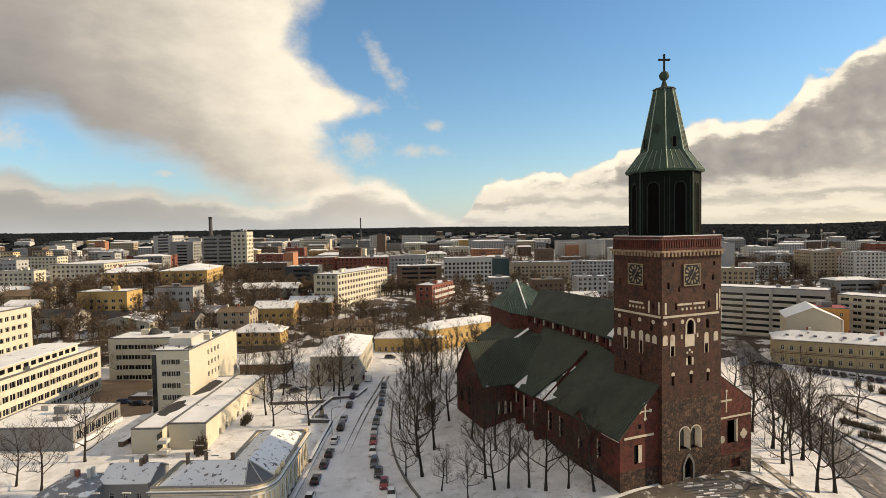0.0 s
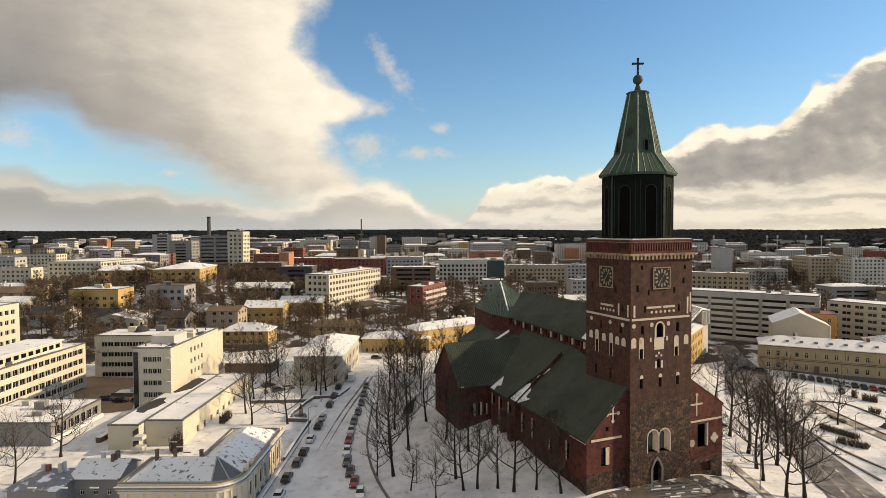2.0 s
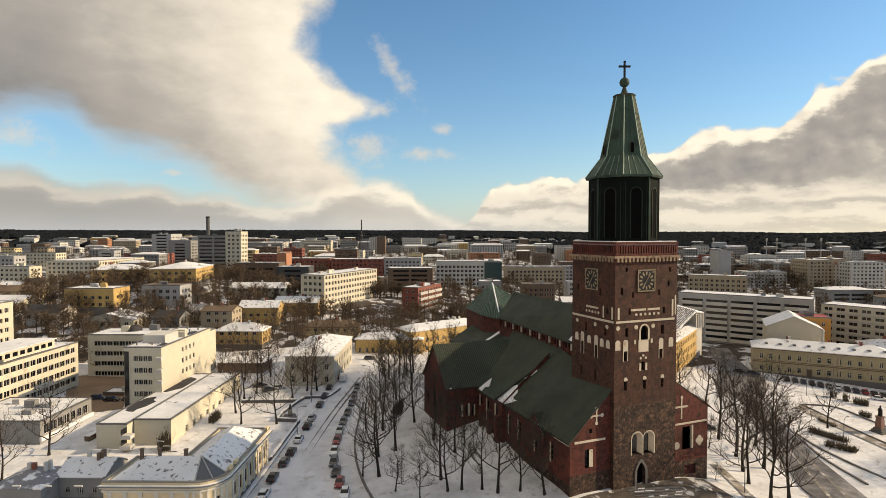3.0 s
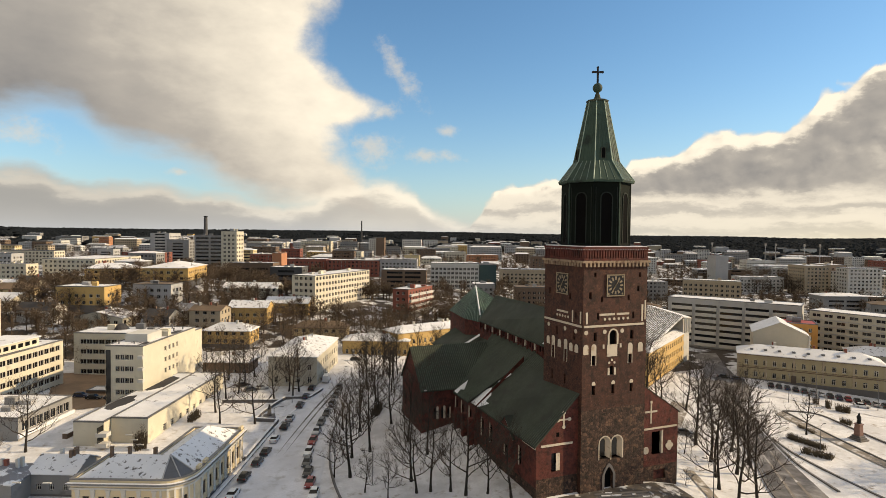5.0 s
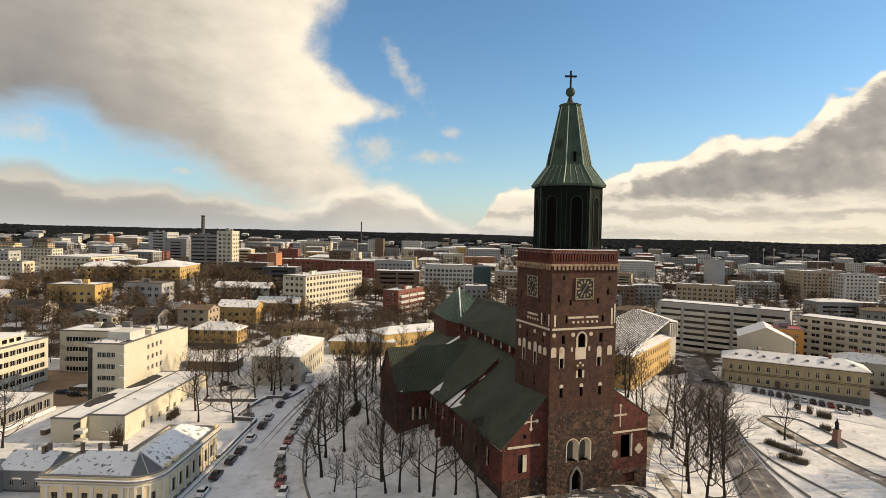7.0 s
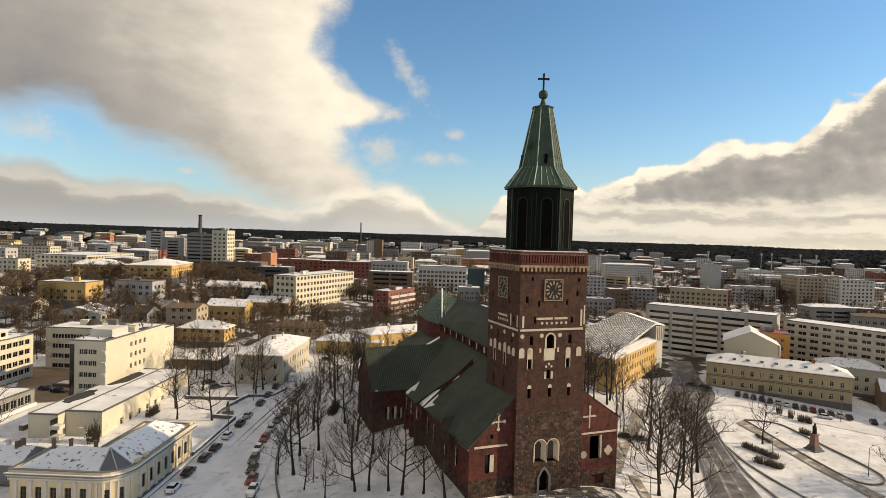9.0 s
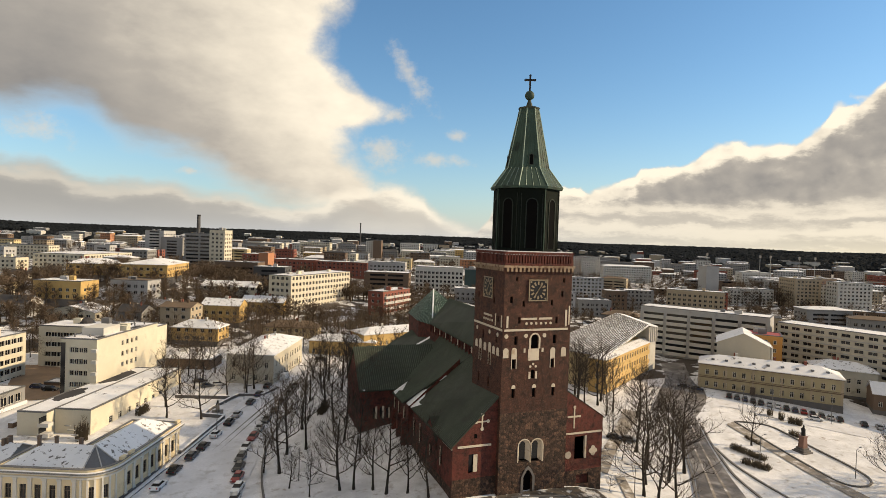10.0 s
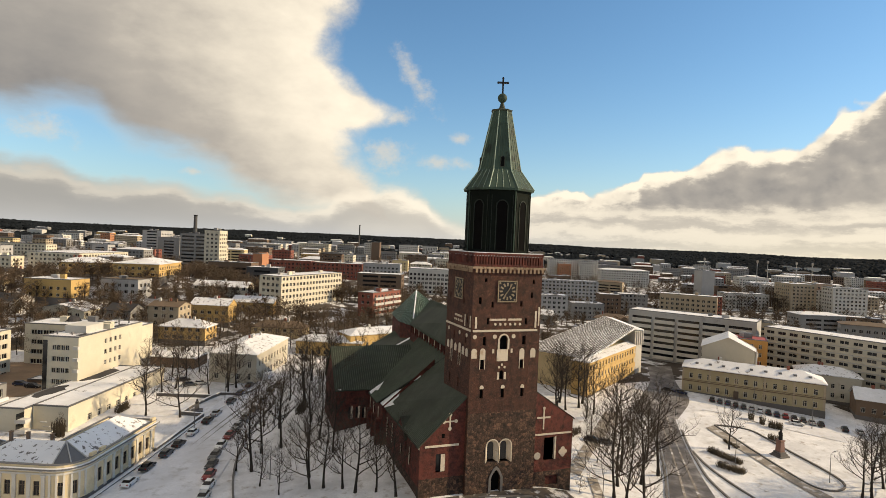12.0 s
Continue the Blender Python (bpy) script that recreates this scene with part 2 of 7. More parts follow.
def height(x, y):
    """The ground's level: a gentle rise, the church's mound, the low square, far hills."""
    north = 0.2 + 2.4 * sstep(100, 190, y)
    south = -2.9 + 3.6 * sstep(88, 150, y)
    z = north + (south - north) * sstep(85, 135, x)
    dx = max(72 - x, 0, x - 90)
    dy = max(86 - y, 0, y - 160)
    z += 3.2 * math.exp(-(dx * dx + dy * dy) / 180.0)
    dx, dy = max(60 - x, 0, x - 75), max(114 - y, 0, y - 150)
    z += 2.6 * math.exp(-(dx * dx + dy * dy) / 120.0)
    a = math.degrees(math.atan2(x, max(y, 1.0)))
    z += (11 * sstep(200, 320, y) + 6 * sstep(320, 600, y)) * (1 - sstep(25, 40, a))
    z += 12.5 * math.exp(-((x + 22) / 62) ** 2 - ((y - 345) / 48) ** 2)
    r = math.hypot(x - 60, y)
    if r > 900:
        wave = noise.noise((x / 900.0, y / 900.0, 0.3)) + 0.4 * noise.noise((x / 300.0, y / 300.0, 1.3))
        z += sstep(1500, 4300, r) * (37 + 10 * wave) + sstep(900, 1800, r) * 5 * max(wave, -0.5)
    return z


# ---- materials ----
def material(name, colour, rough=0.8, metal=0.0, vary=0.25, scale=1.0, bump=0.15, fine=12.0, second=None, mask=(0.5, 0.6), mscale=0.3, spec=0.5, objectvary=0.0):
    """A surface with blotches and grain; second: another colour that shows in patches."""
    mt = bpy.data.materials.new(name)
    mt.use_nodes = True
    nt = mt.node_tree
    b = nt.nodes["Principled BSDF"]
    b.inputs["Roughness"].default_value, b.inputs["Metallic"].default_value = rough, metal
    b.inputs["Specular IOR Level"].default_value = spec
    tcx = nt.nodes.new("ShaderNodeTexCoord")
    vec = tcx.outputs["Object"]

    def nz(s, detail, r=0.55):
        n = nt.nodes.new("ShaderNodeTexNoise")
        n.inputs["Scale"].default_value, n.inputs["Detail"].default_value, n.inputs["Roughness"].default_value = s, detail, r
        nt.links.new(vec, n.inputs["Vector"])
        return n.outputs["Fac"]

    def mixc(fac, a, c, mode="MIX"):
        n = nt.nodes.new("ShaderNodeMix")
        n.data_type, n.blend_type = "RGBA", mode
        for sock, v in ((n.inputs[0], fac), (n.inputs[6], a), (n.inputs[7], c)):
            if isinstance(v, tuple):
                sock.default_value = (*v, 1)
            elif isinstance(v, (int, float)):
                sock.default_value = v
            else:
                nt.links.new(v, sock)
        return n.outputs[2]

    def ramp(fac, lo, hi):
        n = nt.nodes.new("ShaderNodeMapRange")
        n.interpolation_type = "SMOOTHSTEP"
        n.inputs[1].default_value, n.inputs[2].default_value = lo, hi
        nt.links.new(fac, n.inputs[0])
        return n.outputs[0]

    dark = tuple(c * (1 - vary) for c in colour)
    light = tuple(min(c * (1 + vary), 1.0) for c in colour)
    big, small = nz(0.12 * scale, 6.0, 0.65), nz(fine * scale, 4.0)
    col = mixc(ramp(big, 0.3, 0.7), dark, light)
    col = mixc(ramp(small, 0.25, 0.75), col, mixc(0.5, col, dark))
    if second:
        col = mixc(ramp(nz(mscale, 8.0, 0.62), *mask), col, second)
    if objectvary:
        info = nt.nodes.new("ShaderNodeObjectInfo")
        hsv = nt.nodes.new("ShaderNodeHueSaturation")
        r2 = nt.nodes.new("ShaderNodeMapRange")
        r2.inputs[3].default_value, r2.inputs[4].default_value = 1 - objectvary, 1 + objectvary
        nt.links.new(info.outputs["Random"], r2.inputs[0])
        nt.links.new(r2.outputs[0], hsv.inputs["Value"])
        nt.links.new(col, hsv.inputs["Color"])
        col = hsv.outputs[0]
    nt.links.new(col, b.inputs["Base Color"])
    if bump:
        bp = nt.nodes.new("ShaderNodeBump")
        bp.inputs["Strength"].default_value, bp.inputs["Distance"].default_value = bump, 0.05
        nt.links.new(small, bp.inputs["Height"])
        nt.links.new(bp.outputs[0], b.inputs["Normal"])
    return mt


def brick_material(name, c1, c2, mortar, stones=False):
    """Old brickwork: courses with worn, mixed bricks, or rubble of field stones."""
    mt = material(name, c1, 0.9, vary=0.28, scale=1.6, fine=3.0, bump=0.0)
    nt = mt.node_tree
    b = nt.nodes["Principled BSDF"]
    base = b.inputs["Base Color"].links[0].from_socket
    tcx = nt.nodes.new("ShaderNodeTexCoord")
    sepx = nt.nodes.new("ShaderNodeSeparateXYZ")
    nt.links.new(tcx.outputs["Object"], sepx.inputs[0])
    add = nt.nodes.new("ShaderNodeMath")
    nt.links.new(sepx.outputs[0], add.inputs[0])
    nt.links.new(sepx.outputs[1], add.inputs[1])
    comb = nt.nodes.new("ShaderNodeCombineXYZ")
    nt.links.new(add.outputs[0], comb.inputs[0])
    nt.links.new(sepx.outputs[2], comb.inputs[1])
    mix = nt.nodes.new("ShaderNodeMix")
    mix.data_type = "RGBA"
    bp = nt.nodes.new("ShaderNodeBump")
    bp.inputs["Strength"].default_value, bp.inputs["Distance"].default_value = 0.5, 0.06
    if stones:
        vor = nt.nodes.new("ShaderNodeTexVoronoi")
        vor.inputs["Scale"].default_value = 1.7
        nt.links.new(tcx.outputs["Object"], vor.inputs["Vector"])
        cr = nt.nodes.new("ShaderNodeValToRGB")
        cr.color_ramp.elements[0].color, cr.color_ramp.elements[1].color = (*[c * 0.25 for c in c2], 1), (*[c * 2.4 for c in c2], 1)
        e = cr.color_ramp.elements.new(0.5)
        e.color = (*c2, 1)
        sx = nt.nodes.new("ShaderNodeSeparateColor")
        nt.links.new(vor.outputs["Color"], sx.inputs[0])
        nt.links.new(sx.outputs[0], cr.inputs[0])
        edge = nt.nodes.new("ShaderNodeTexVoronoi")
        edge.feature = "DISTANCE_TO_EDGE"
        edge.inputs["Scale"].default_value = 1.7
        nt.links.new(tcx.outputs["Object"], edge.inputs["Vector"])
        mr = nt.nodes.new("ShaderNodeMapRange")
        mr.inputs[1].default_value, mr.inputs[2].default_value = 0.02, 0.12
        nt.links.new(edge.outputs[0], mr.inputs[0])
        nt.links.new(mr.outputs[0], mix.inputs[0])
        nt.links.new(base, mix.inputs[6])
        nt.links.new(cr.outputs[0], mix.inputs[7])
        nt.links.new(mr.outputs[0], bp.inputs["Height"])
    else:
        br = nt.nodes.new("ShaderNodeTexBrick")
        br.inputs["Scale"].default_value = 1.0
        br.inputs["Brick Width"].default_value, br.inputs["Row Height"].default_value, br.inputs["Mortar Size"].default_value = 0.30, 0.10, 0.014
        br.inputs["Color1"].default_value, br.inputs["Color2"].default_value = (*c2, 1), (*[c * 0.55 for c in c2], 1)
        br.inputs["Mortar"].default_value = (*mortar, 1)
        nt.links.new(comb.outputs[0], br.inputs["Vector"])
        mix.inputs[0].default_value = 0.25
        nt.links.new(base, mix.inputs[6])
        nt.links.new(br.outputs["Color"], mix.inputs[7])
        nt.links.new(br.outputs["Fac"], bp.inputs["Height"])
        bp.invert = True
    # soot and dark, worn courses
    dk = nt.nodes.new("ShaderNodeTexNoise")
    dk.inputs["Scale"].default_value, dk.inputs["Detail"].default_value, dk.inputs["Roughness"].default_value = 0.8, 9.0, 0.75
    nt.links.new(tcx.outputs["Object"], dk.inputs["Vector"])
    dkr = nt.nodes.new("ShaderNodeMapRange")
    dkr.inputs[1].default_value, dkr.inputs[2].default_value, dkr.inputs[3].default_value, dkr.inputs[4].default_value = 0.36, 0.56, 0.30, 1.35
    nt.links.new(dk.outputs["Fac"], dkr.inputs[0])
    soot = nt.nodes.new("ShaderNodeVectorMath")
    soot.operation = "SCALE"
    nt.links.new(mix.outputs[2], soot.inputs[0])
    nt.links.new(dkr.outputs[0], soot.inputs["Scale"])
    # pale patches of old mortar and repairs
    nz = nt.nodes.new("ShaderNodeTexNoise")
    nz.inputs["Scale"].default_value, nz.inputs["Detail"].default_value = 1.7, 10.0
    nz.inputs["Roughness"].default_value = 0.82
    nt.links.new(tcx.outputs["Object"], nz.inputs["Vector"])
    mr2 = nt.nodes.new("ShaderNodeMapRange")
    mr2.inputs[1].default_value, mr2.inputs[2].default_value, mr2.inputs[4].default_value = 0.55, 0.64, 0.65
    nt.links.new(nz.outputs["Fac"], mr2.inputs[0])
    fin = nt.nodes.new("ShaderNodeMix")
    fin.data_type = "RGBA"
    nt.links.new(mr2.outputs[0], fin.inputs[0])
    nt.links.new(soot.outputs[0], fin.inputs[6])
    fin.inputs[7].default_value = (*mortar, 1)
    nt.links.new(fin.outputs[2], b.inputs["Base Color"])
    nt.links.new(bp.outputs[0], b.inputs["Normal"])
    return mt


def seam_material(name, colour, second, rough=0.5, metal=0.3):
    """Weathered sheet copper with darker patches."""
    return material(name, colour, rough, metal, vary=0.3, scale=1.2, fine=4.0, second=second, mask=(0.5, 0.68), mscale=0.35, spec=0.2)


BRICK = brick_material("old_brick", (0.033, 0.0100, 0.0055), (0.054, 0.0160, 0.0090), (0.21, 0.092, 0.054))
BRICK_RED = brick_material("red_brick", (0.078, 0.015, 0.010), (0.100, 0.020, 0.013), (0.12, 0.047, 0.031))
STONE = brick_material("field_stone", (0.025, 0.0115, 0.007), (0.044, 0.023, 0.015), (0.20, 0.125, 0.080), True)
COPPER = seam_material("green_copper", (0.044, 0.052, 0.039), (0.036, 0.038, 0.031), rough=0.7, metal=0.0)
COPPER_SEAM = material("copper_seam", (0.075, 0.092, 0.070), 0.7, vary=0.3, fine=3.0, spec=0.2)
COPPER_PALE = seam_material("verdigris_copper", (0.036, 0.062, 0.047), (0.018, 0.028, 0.023), rough=0.65, metal=0.0)
COPPER_RIB = material("pale_verdigris", (0.26, 0.34, 0.28), 0.6, 0.1)
DRUM_EDGE = material("dark_copper_edge", (0.013, 0.019, 0.015), 0.7, vary=0.3, fine=2.0, spec=0.2)
DRUM = material("blackened_copper", (0.005, 0.008, 0.006), 0.85, 0.0, vary=0.4, fine=2.0, spec=0.1)
OLD_LIME = material("weathered_limewash", (0.30, 0.215, 0.145), 0.9, vary=0.25, fine=4.0, second=(0.12, 0.07, 0.045), mask=(0.5, 0.64), mscale=1.1)
LIME = material("limewash", (0.52, 0.45, 0.36), 0.9, vary=0.16, fine=5.0, second=(0.34, 0.26, 0.19), mask=(0.52, 0.7), mscale=0.8)
DARK = material("dark_opening", (0.004, 0.004, 0.004), 0.95, bump=0.0, spec=0.05)
IRON = material("black_iron", (0.02, 0.02, 0.022), 0.5, 0.6)
GOLD = material("dull_gilding", (0.27, 0.21, 0.135), 0.5, 0.1)
SNOW = material("old_snow", (0.70, 0.70, 0.72), 0.75, vary=0.08, fine=3.0, bump=0.35, second=(0.62, 0.62, 0.64), mask=(0.5, 0.7), mscale=0.25)
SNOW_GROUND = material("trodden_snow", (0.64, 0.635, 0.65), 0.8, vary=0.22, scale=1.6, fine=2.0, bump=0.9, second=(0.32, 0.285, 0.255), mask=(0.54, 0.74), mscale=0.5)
SNOW_ROAD = material("rolled_snow", (0.60, 0.60, 0.63), 0.7, vary=0.14, scale=1.0, fine=2.5, bump=0.3, second=(0.40, 0.39, 0.39), mask=(0.5, 0.72), mscale=0.35)
ASPHALT = material("wet_asphalt", (0.055, 0.054, 0.055), 0.55, vary=0.3, fine=8.0, second=(0.30, 0.29, 0.29), mask=(0.55, 0.7), mscale=0.3)
TOWN_GROUND = material("town_ground", (0.050, 0.038, 0.029), 0.95, vary=0.35, scale=0.5, fine=1.5, bump=0.3, second=(0.60, 0.60, 0.62), mask=(0.495, 0.575), mscale=0.11)
GRAVEL = material("brown_gravel", (0.23, 0.155, 0.10), 0.9, vary=0.25, fine=5.0, second=(0.5, 0.46, 0.43), mask=(0.6, 0.72), mscale=0.15)
GRANITE = material("dark_granite", (0.13, 0.12, 0.115), 0.8, vary=0.2, fine=6.0)
GLASS = material("window_glass", (0.010, 0.011, 0.013), 0.08, vary=0.4, fine=0.4, bump=0.0, spec=0.35, objectvary=0.5)
FRAME_WHITE = material("white_frame", (0.66, 0.62, 0.55), 0.6, vary=0.08)
FRAME_BROWN = material("brown_frame", (0.10, 0.07, 0.05), 0.6, vary=0.1)
BARK = material("bare_bark", (0.021, 0.016, 0.012), 0.9, vary=0.3, fine=6.0)
FAR_TWIG = material("brown_twigs", (0.095, 0.064, 0.040), 0.9, vary=0.3, fine=2.0, bump=0.0, objectvary=0.35)
SLUSH = material("dark_slush", (0.085, 0.072, 0.062), 0.6, vary=0.35, scale=2.0, fine=3.0, second=(0.30, 0.28, 0.265), mask=(0.40, 0.78), mscale=0.22)
TRODDEN = material("trodden_path", (0.23, 0.20, 0.17), 0.85, vary=0.3, scale=2.0, fine=3.0, bump=0.4, second=(0.56, 0.55, 0.55), mask=(0.50, 0.70), mscale=0.5)
PAVING = material("wet_stone_paving", (0.075, 0.060, 0.048), 0.75, vary=0.4, scale=2.0, fine=4.0, bump=0.4, second=(0.55, 0.54, 0.54), mask=(0.53, 0.62), mscale=0.34)
TWIG = material("bare_twigs", (0.046, 0.033, 0.024), 0.9, vary=0.3, fine=2.0, bump=0.0, objectvary=0.35)


# ---- ground ----
def axis(lo, hi, fine, far, steps):
    mid = list(np.arange(lo, hi + 0.01, fine))
    left = [lo - (far + lo) * (k / steps) ** 2.2 for k in range(steps, 0, -1)]
    right = [hi + (far - hi) * (k / steps) ** 2.2 for k in range(1, steps + 1)]
    return left + mid + right


gx, gy = axis(-70, 240, 3.0, 4700, 34), axis(-60, 260, 3.0, 4700, 34)
gg = Geo()
for y in gy:
    for x in gx:
        gg.v.append((x, y, height(x, y) + 0.12 * noise.noise((x / 7.0, y / 7.0, 0.0)) * (1 if abs(x) < 300 and abs(y) < 300 else 0)))
nx = len(gx)
for j in range(len(gy) - 1):
    for i in range(nx - 1):
        k = j * nx + i
        gg.f.append((k, k + 1, k + nx + 1, k + nx))
        cx_, cy_ = (gx[i] + gx[i + 1]) / 2, (gy[j] + gy[j + 1]) / 2
        gg.m.append(1 if cy_ > 232 or (cx_ > 150 and cy_ > 155) or cx_ > 236 else 0)
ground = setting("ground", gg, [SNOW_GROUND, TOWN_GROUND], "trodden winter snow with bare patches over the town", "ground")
for p in ground.data.polygons:
    p.use_smooth = True


def smooth(line, times=2):
    """Cuts the corners of a line to round it."""
    for _ in range(times):
        out = [line[0]]
        for a, b in zip(line, line[1:]):
            out += [(a[0] * 0.75 + b[0] * 0.25, a[1] * 0.75 + b[1] * 0.25), (a[0] * 0.25 + b[0] * 0.75, a[1] * 0.25 + b[1] * 0.75)]
        line = out + [line[-1]]
    return line


def ribbon(name, left, right, mat, label, lift=0.16, step=2.5):
    """A strip of paving draped over the ground between two edge lines of equal count."""
    g = Geo()
    rows = []
    if len(left) > 3:
        left, right = smooth(left), smooth(right)
    for k in range(len(left) - 1):
        n = max(2, int(math.dist(left[k], left[k + 1]) / step))
        for i in range(n):
            t = i / n
            rows.append([Vector(left[k]).lerp(Vector(left[k + 1]), t), Vector(right[k]).lerp(Vector(right[k + 1]), t)])
    rows.append([Vector(left[-1]), Vector(right[-1])])
    cols = 6
    for a, b in rows:
        for c in range(cols + 1):
            p = a.lerp(b, c / cols)
            g.v.append((p.x, p.y, height(p.x, p.y) + lift))
    for r in range(len(rows) - 1):
        for c in range(cols):
            k = r * (cols + 1) + c
            g.f.append((k, k + 1, k + cols + 2, k + cols + 1))
            g.m.append(0)
    return setting(name, g, mat, label, "road")


STREET_L = [(8, 78), (14, 100), (19.5, 118), (27.5, 144), (34, 166), (44, 198)]
STREET_R = [(25, 78), (30.5, 100), (34.5, 114), (41, 144), (50, 170), (58, 198)]
road = ribbon("road", STREET_L, STREET_R, SNOW_ROAD, "street of rolled grey snow with dark wheel tracks")

# dark wheel tracks in the rolled snow
TRACKS = [(26.0, 124.0), (32.1, 137.6), (38.9, 152.0), (46.9, 167.2), (53.0, 180.0)]
for off in (-0.85, 0.85):
    ribbon("wheel_track", [(x + off - 0.3 * min((y - 123.5) / 26, 1.2), y) for x, y in TRACKS], [(x + off + 0.3 * min((y - 123.5) / 26, 1.2), y) for x, y in TRACKS], SLUSH, "dark slushy wheel track in the street", 0.19)
ribbon("forecourt", [(66, 62), (65, 70), (66, 80.5)], [(102, 60), (101, 70), (100, 80.5)], PAVING, "wet stone paving before the church doors with trodden snow", 0.14)


# ---- cathedral ----
def arch_pts(u0, u1, z0, z1, pointed=False, n=8):
    """Outline of an arched opening in (u, z), counter-clockwise from the lower left."""
    r = (u1 - u0) / 2
    c = (u0 + u1) / 2
    rise = r * (1.5 if pointed else 1.0)
    zs = z1 - rise
    pts = [(u0, z0), (u1, z0), (u1, zs)]
    for k in range(1, n):
        w = math.pi * k / n
        f = abs(math.cos(w))
        s = math.sin(w) if not pointed else (1 - f ** 1.6)
        pts.append((c + r * math.cos(w), zs + rise * s))
    pts.append((u0, zs))
    return pts


class Face:
    """A wall plane: u runs along it, out is how far a point stands proud of it."""

    def __init__(self, origin, udir):
        self.o, self.u = Vector(origin), Vector(udir).normalized()
        self.n = Vector((self.u.y, -self.u.x, 0))

    def at(self, u, z, out=0.0):
        p = self.o + self.u * u + self.n * out
        return (p.x, p.y, z)


def plate(geo, fc, outline, out0, out1, m=0):
    """A raised plate with the outline given in (u, z)."""
    n = len(outline)
    geo.face([fc.at(u, z, out1) for u, z in outline], m)
    for i in range(n):
        j = (i + 1) % n
        geo.face([fc.at(*outline[i], out0), fc.at(*outline[j], out0), fc.at(*outline[j], out1), fc.at(*outline[i], out1)], m)


def rect(u0, u1, z0, z1):
    return [(u0, z0), (u1, z0), (u1, z1), (u0, z1)]


def disc(u, z, r, n=14):
    return [(u + r * math.cos(2 * math.pi * k / n), z + r * math.sin(2 * math.pi * k / n)) for k in range(n)]


church = thing("cathedral", pose(0, 0, 0), "medieval red brick cathedral with a tall copper-spired west tower", "cathedral")
TX0, TX1, TY0, TY1 = 77.0, 92.0, 80.3, 93.8
front = Face((TX0, TY0, 0), (1, 0, 0))
north = Face((TX0, TY1, 0), (0, -1, 0))


def wall_with(fc, width, z0, z1, holes, geo, depth=0.5, m=0, mr=None):
    """A wall of rectangles round rectangular holes, with their reveals."""
    us = sorted({0.0, width, *[h[0] for h in holes], *[h[1] for h in holes]})
    zs = sorted({z0, z1, *[h[2] for h in holes], *[h[3] for h in holes]})
    for b in range(len(zs) - 1):
        zc = (zs[b] + zs[b + 1]) / 2
        start = None
        for a in range(len(us)):
            solid = False
            if a < len(us) - 1:
                uc = (us[a] + us[a + 1]) / 2
                solid = not any(h[0] < uc < h[1] and h[2] < zc < h[3] for h in holes)
            if solid and start is None:
                start = us[a]
            if not solid and start is not None:
                geo.face([fc.at(start, zs[b]), fc.at(us[a], zs[b]), fc.at(us[a], zs[b + 1]), fc.at(start, zs[b + 1])], m)
                start = None
    mr = m if mr is None else mr
    for u0, u1, a, b in holes:
        geo.face([fc.at(u0, a), fc.at(u0, a, -depth), fc.at(u0, b, -depth), fc.at(u0, b)], mr)
        geo.face([fc.at(u1, a, -depth), fc.at(u1, a), fc.at(u1, b), fc.at(u1, b, -depth)], mr)
        geo.face([fc.at(u0, a), fc.at(u1, a), fc.at(u1, a, -depth), fc.at(u0, a, -depth)], mr)
        geo.face([fc.at(u0, b, -depth), fc.at(u1, b, -depth), fc.at(u1, b), fc.at(u0, b)], mr)


def spandrels(geo, fc, u0, u1, z1, depth, m=0, pointed=False):
    """Fills the upper corners of a rectangular hole so that it ends in an arch."""
    r = (u1 - u0) / 2
    pts = arch_pts(u0, u1, z1 - 3 * r, z1, pointed)[2:]
    right = [p for p in pts if p[0] >= (u0 + u1) / 2 - 1e-6]
    left = [p for p in pts if p[0] <= (u0 + u1) / 2 + 1e-6]
    for side, corner in ((right, (u1, z1)), (left, (u0, z1))):
        for a, b in zip(side, side[1:]):
            geo.face([fc.at(*corner), fc.at(*a), fc.at(*b)] if side is left else [fc.at(*corner), fc.at(*b), fc.at(*a)], m)
            geo.face([fc.at(*a), fc.at(*b), fc.at(*b, -depth), fc.at(*a, -depth)], m)


STONE_TOP = 18.8
W, D = TX1 - TX0, TY1 - TY0
# openings of the west face: u0, u1, z0, z1, arched
FRONT_OPEN = [
    (6.15, 7.85, 31.1, 33.9, True), (2.5, 3.2, 31.9, 33.6, False), (11.1, 11.9, 31.9, 33.7, False),
    (2.15, 2.95, 27.3, 29.2, False), (10.75, 11.5, 27.2, 29.0, False), (6.3, 7.3, 25.2, 27.0, True),
    (2.3, 3.0, 21.6, 23.6, False), (6.85, 7.55, 21.5, 23.5, False), (11.2, 11.9, 21.5, 23.4, False),
    (1.3, 1.9, 40.0, 41.3, False), (4.0, 4.5, 39.3, 40.4, False), (10.3, 10.8, 39.5, 40.6, False), (12.6, 13.1, 41.2, 42.3, False), (12.9, 13.4, 44.0, 44.9, False), (2.4, 2.9, 44.2, 45.0, False),
    (3.2, 3.7, 36.0, 37.3, False), (11.5, 12.0, 35.9, 37.2, False),
]
LOW_OPEN = [(4.25, 6.8, 8.9, 13.3, True), (7.05, 9.65, 8.7, 13.2, True), (5.5, 7.55, 2.6, 7.4, True)]
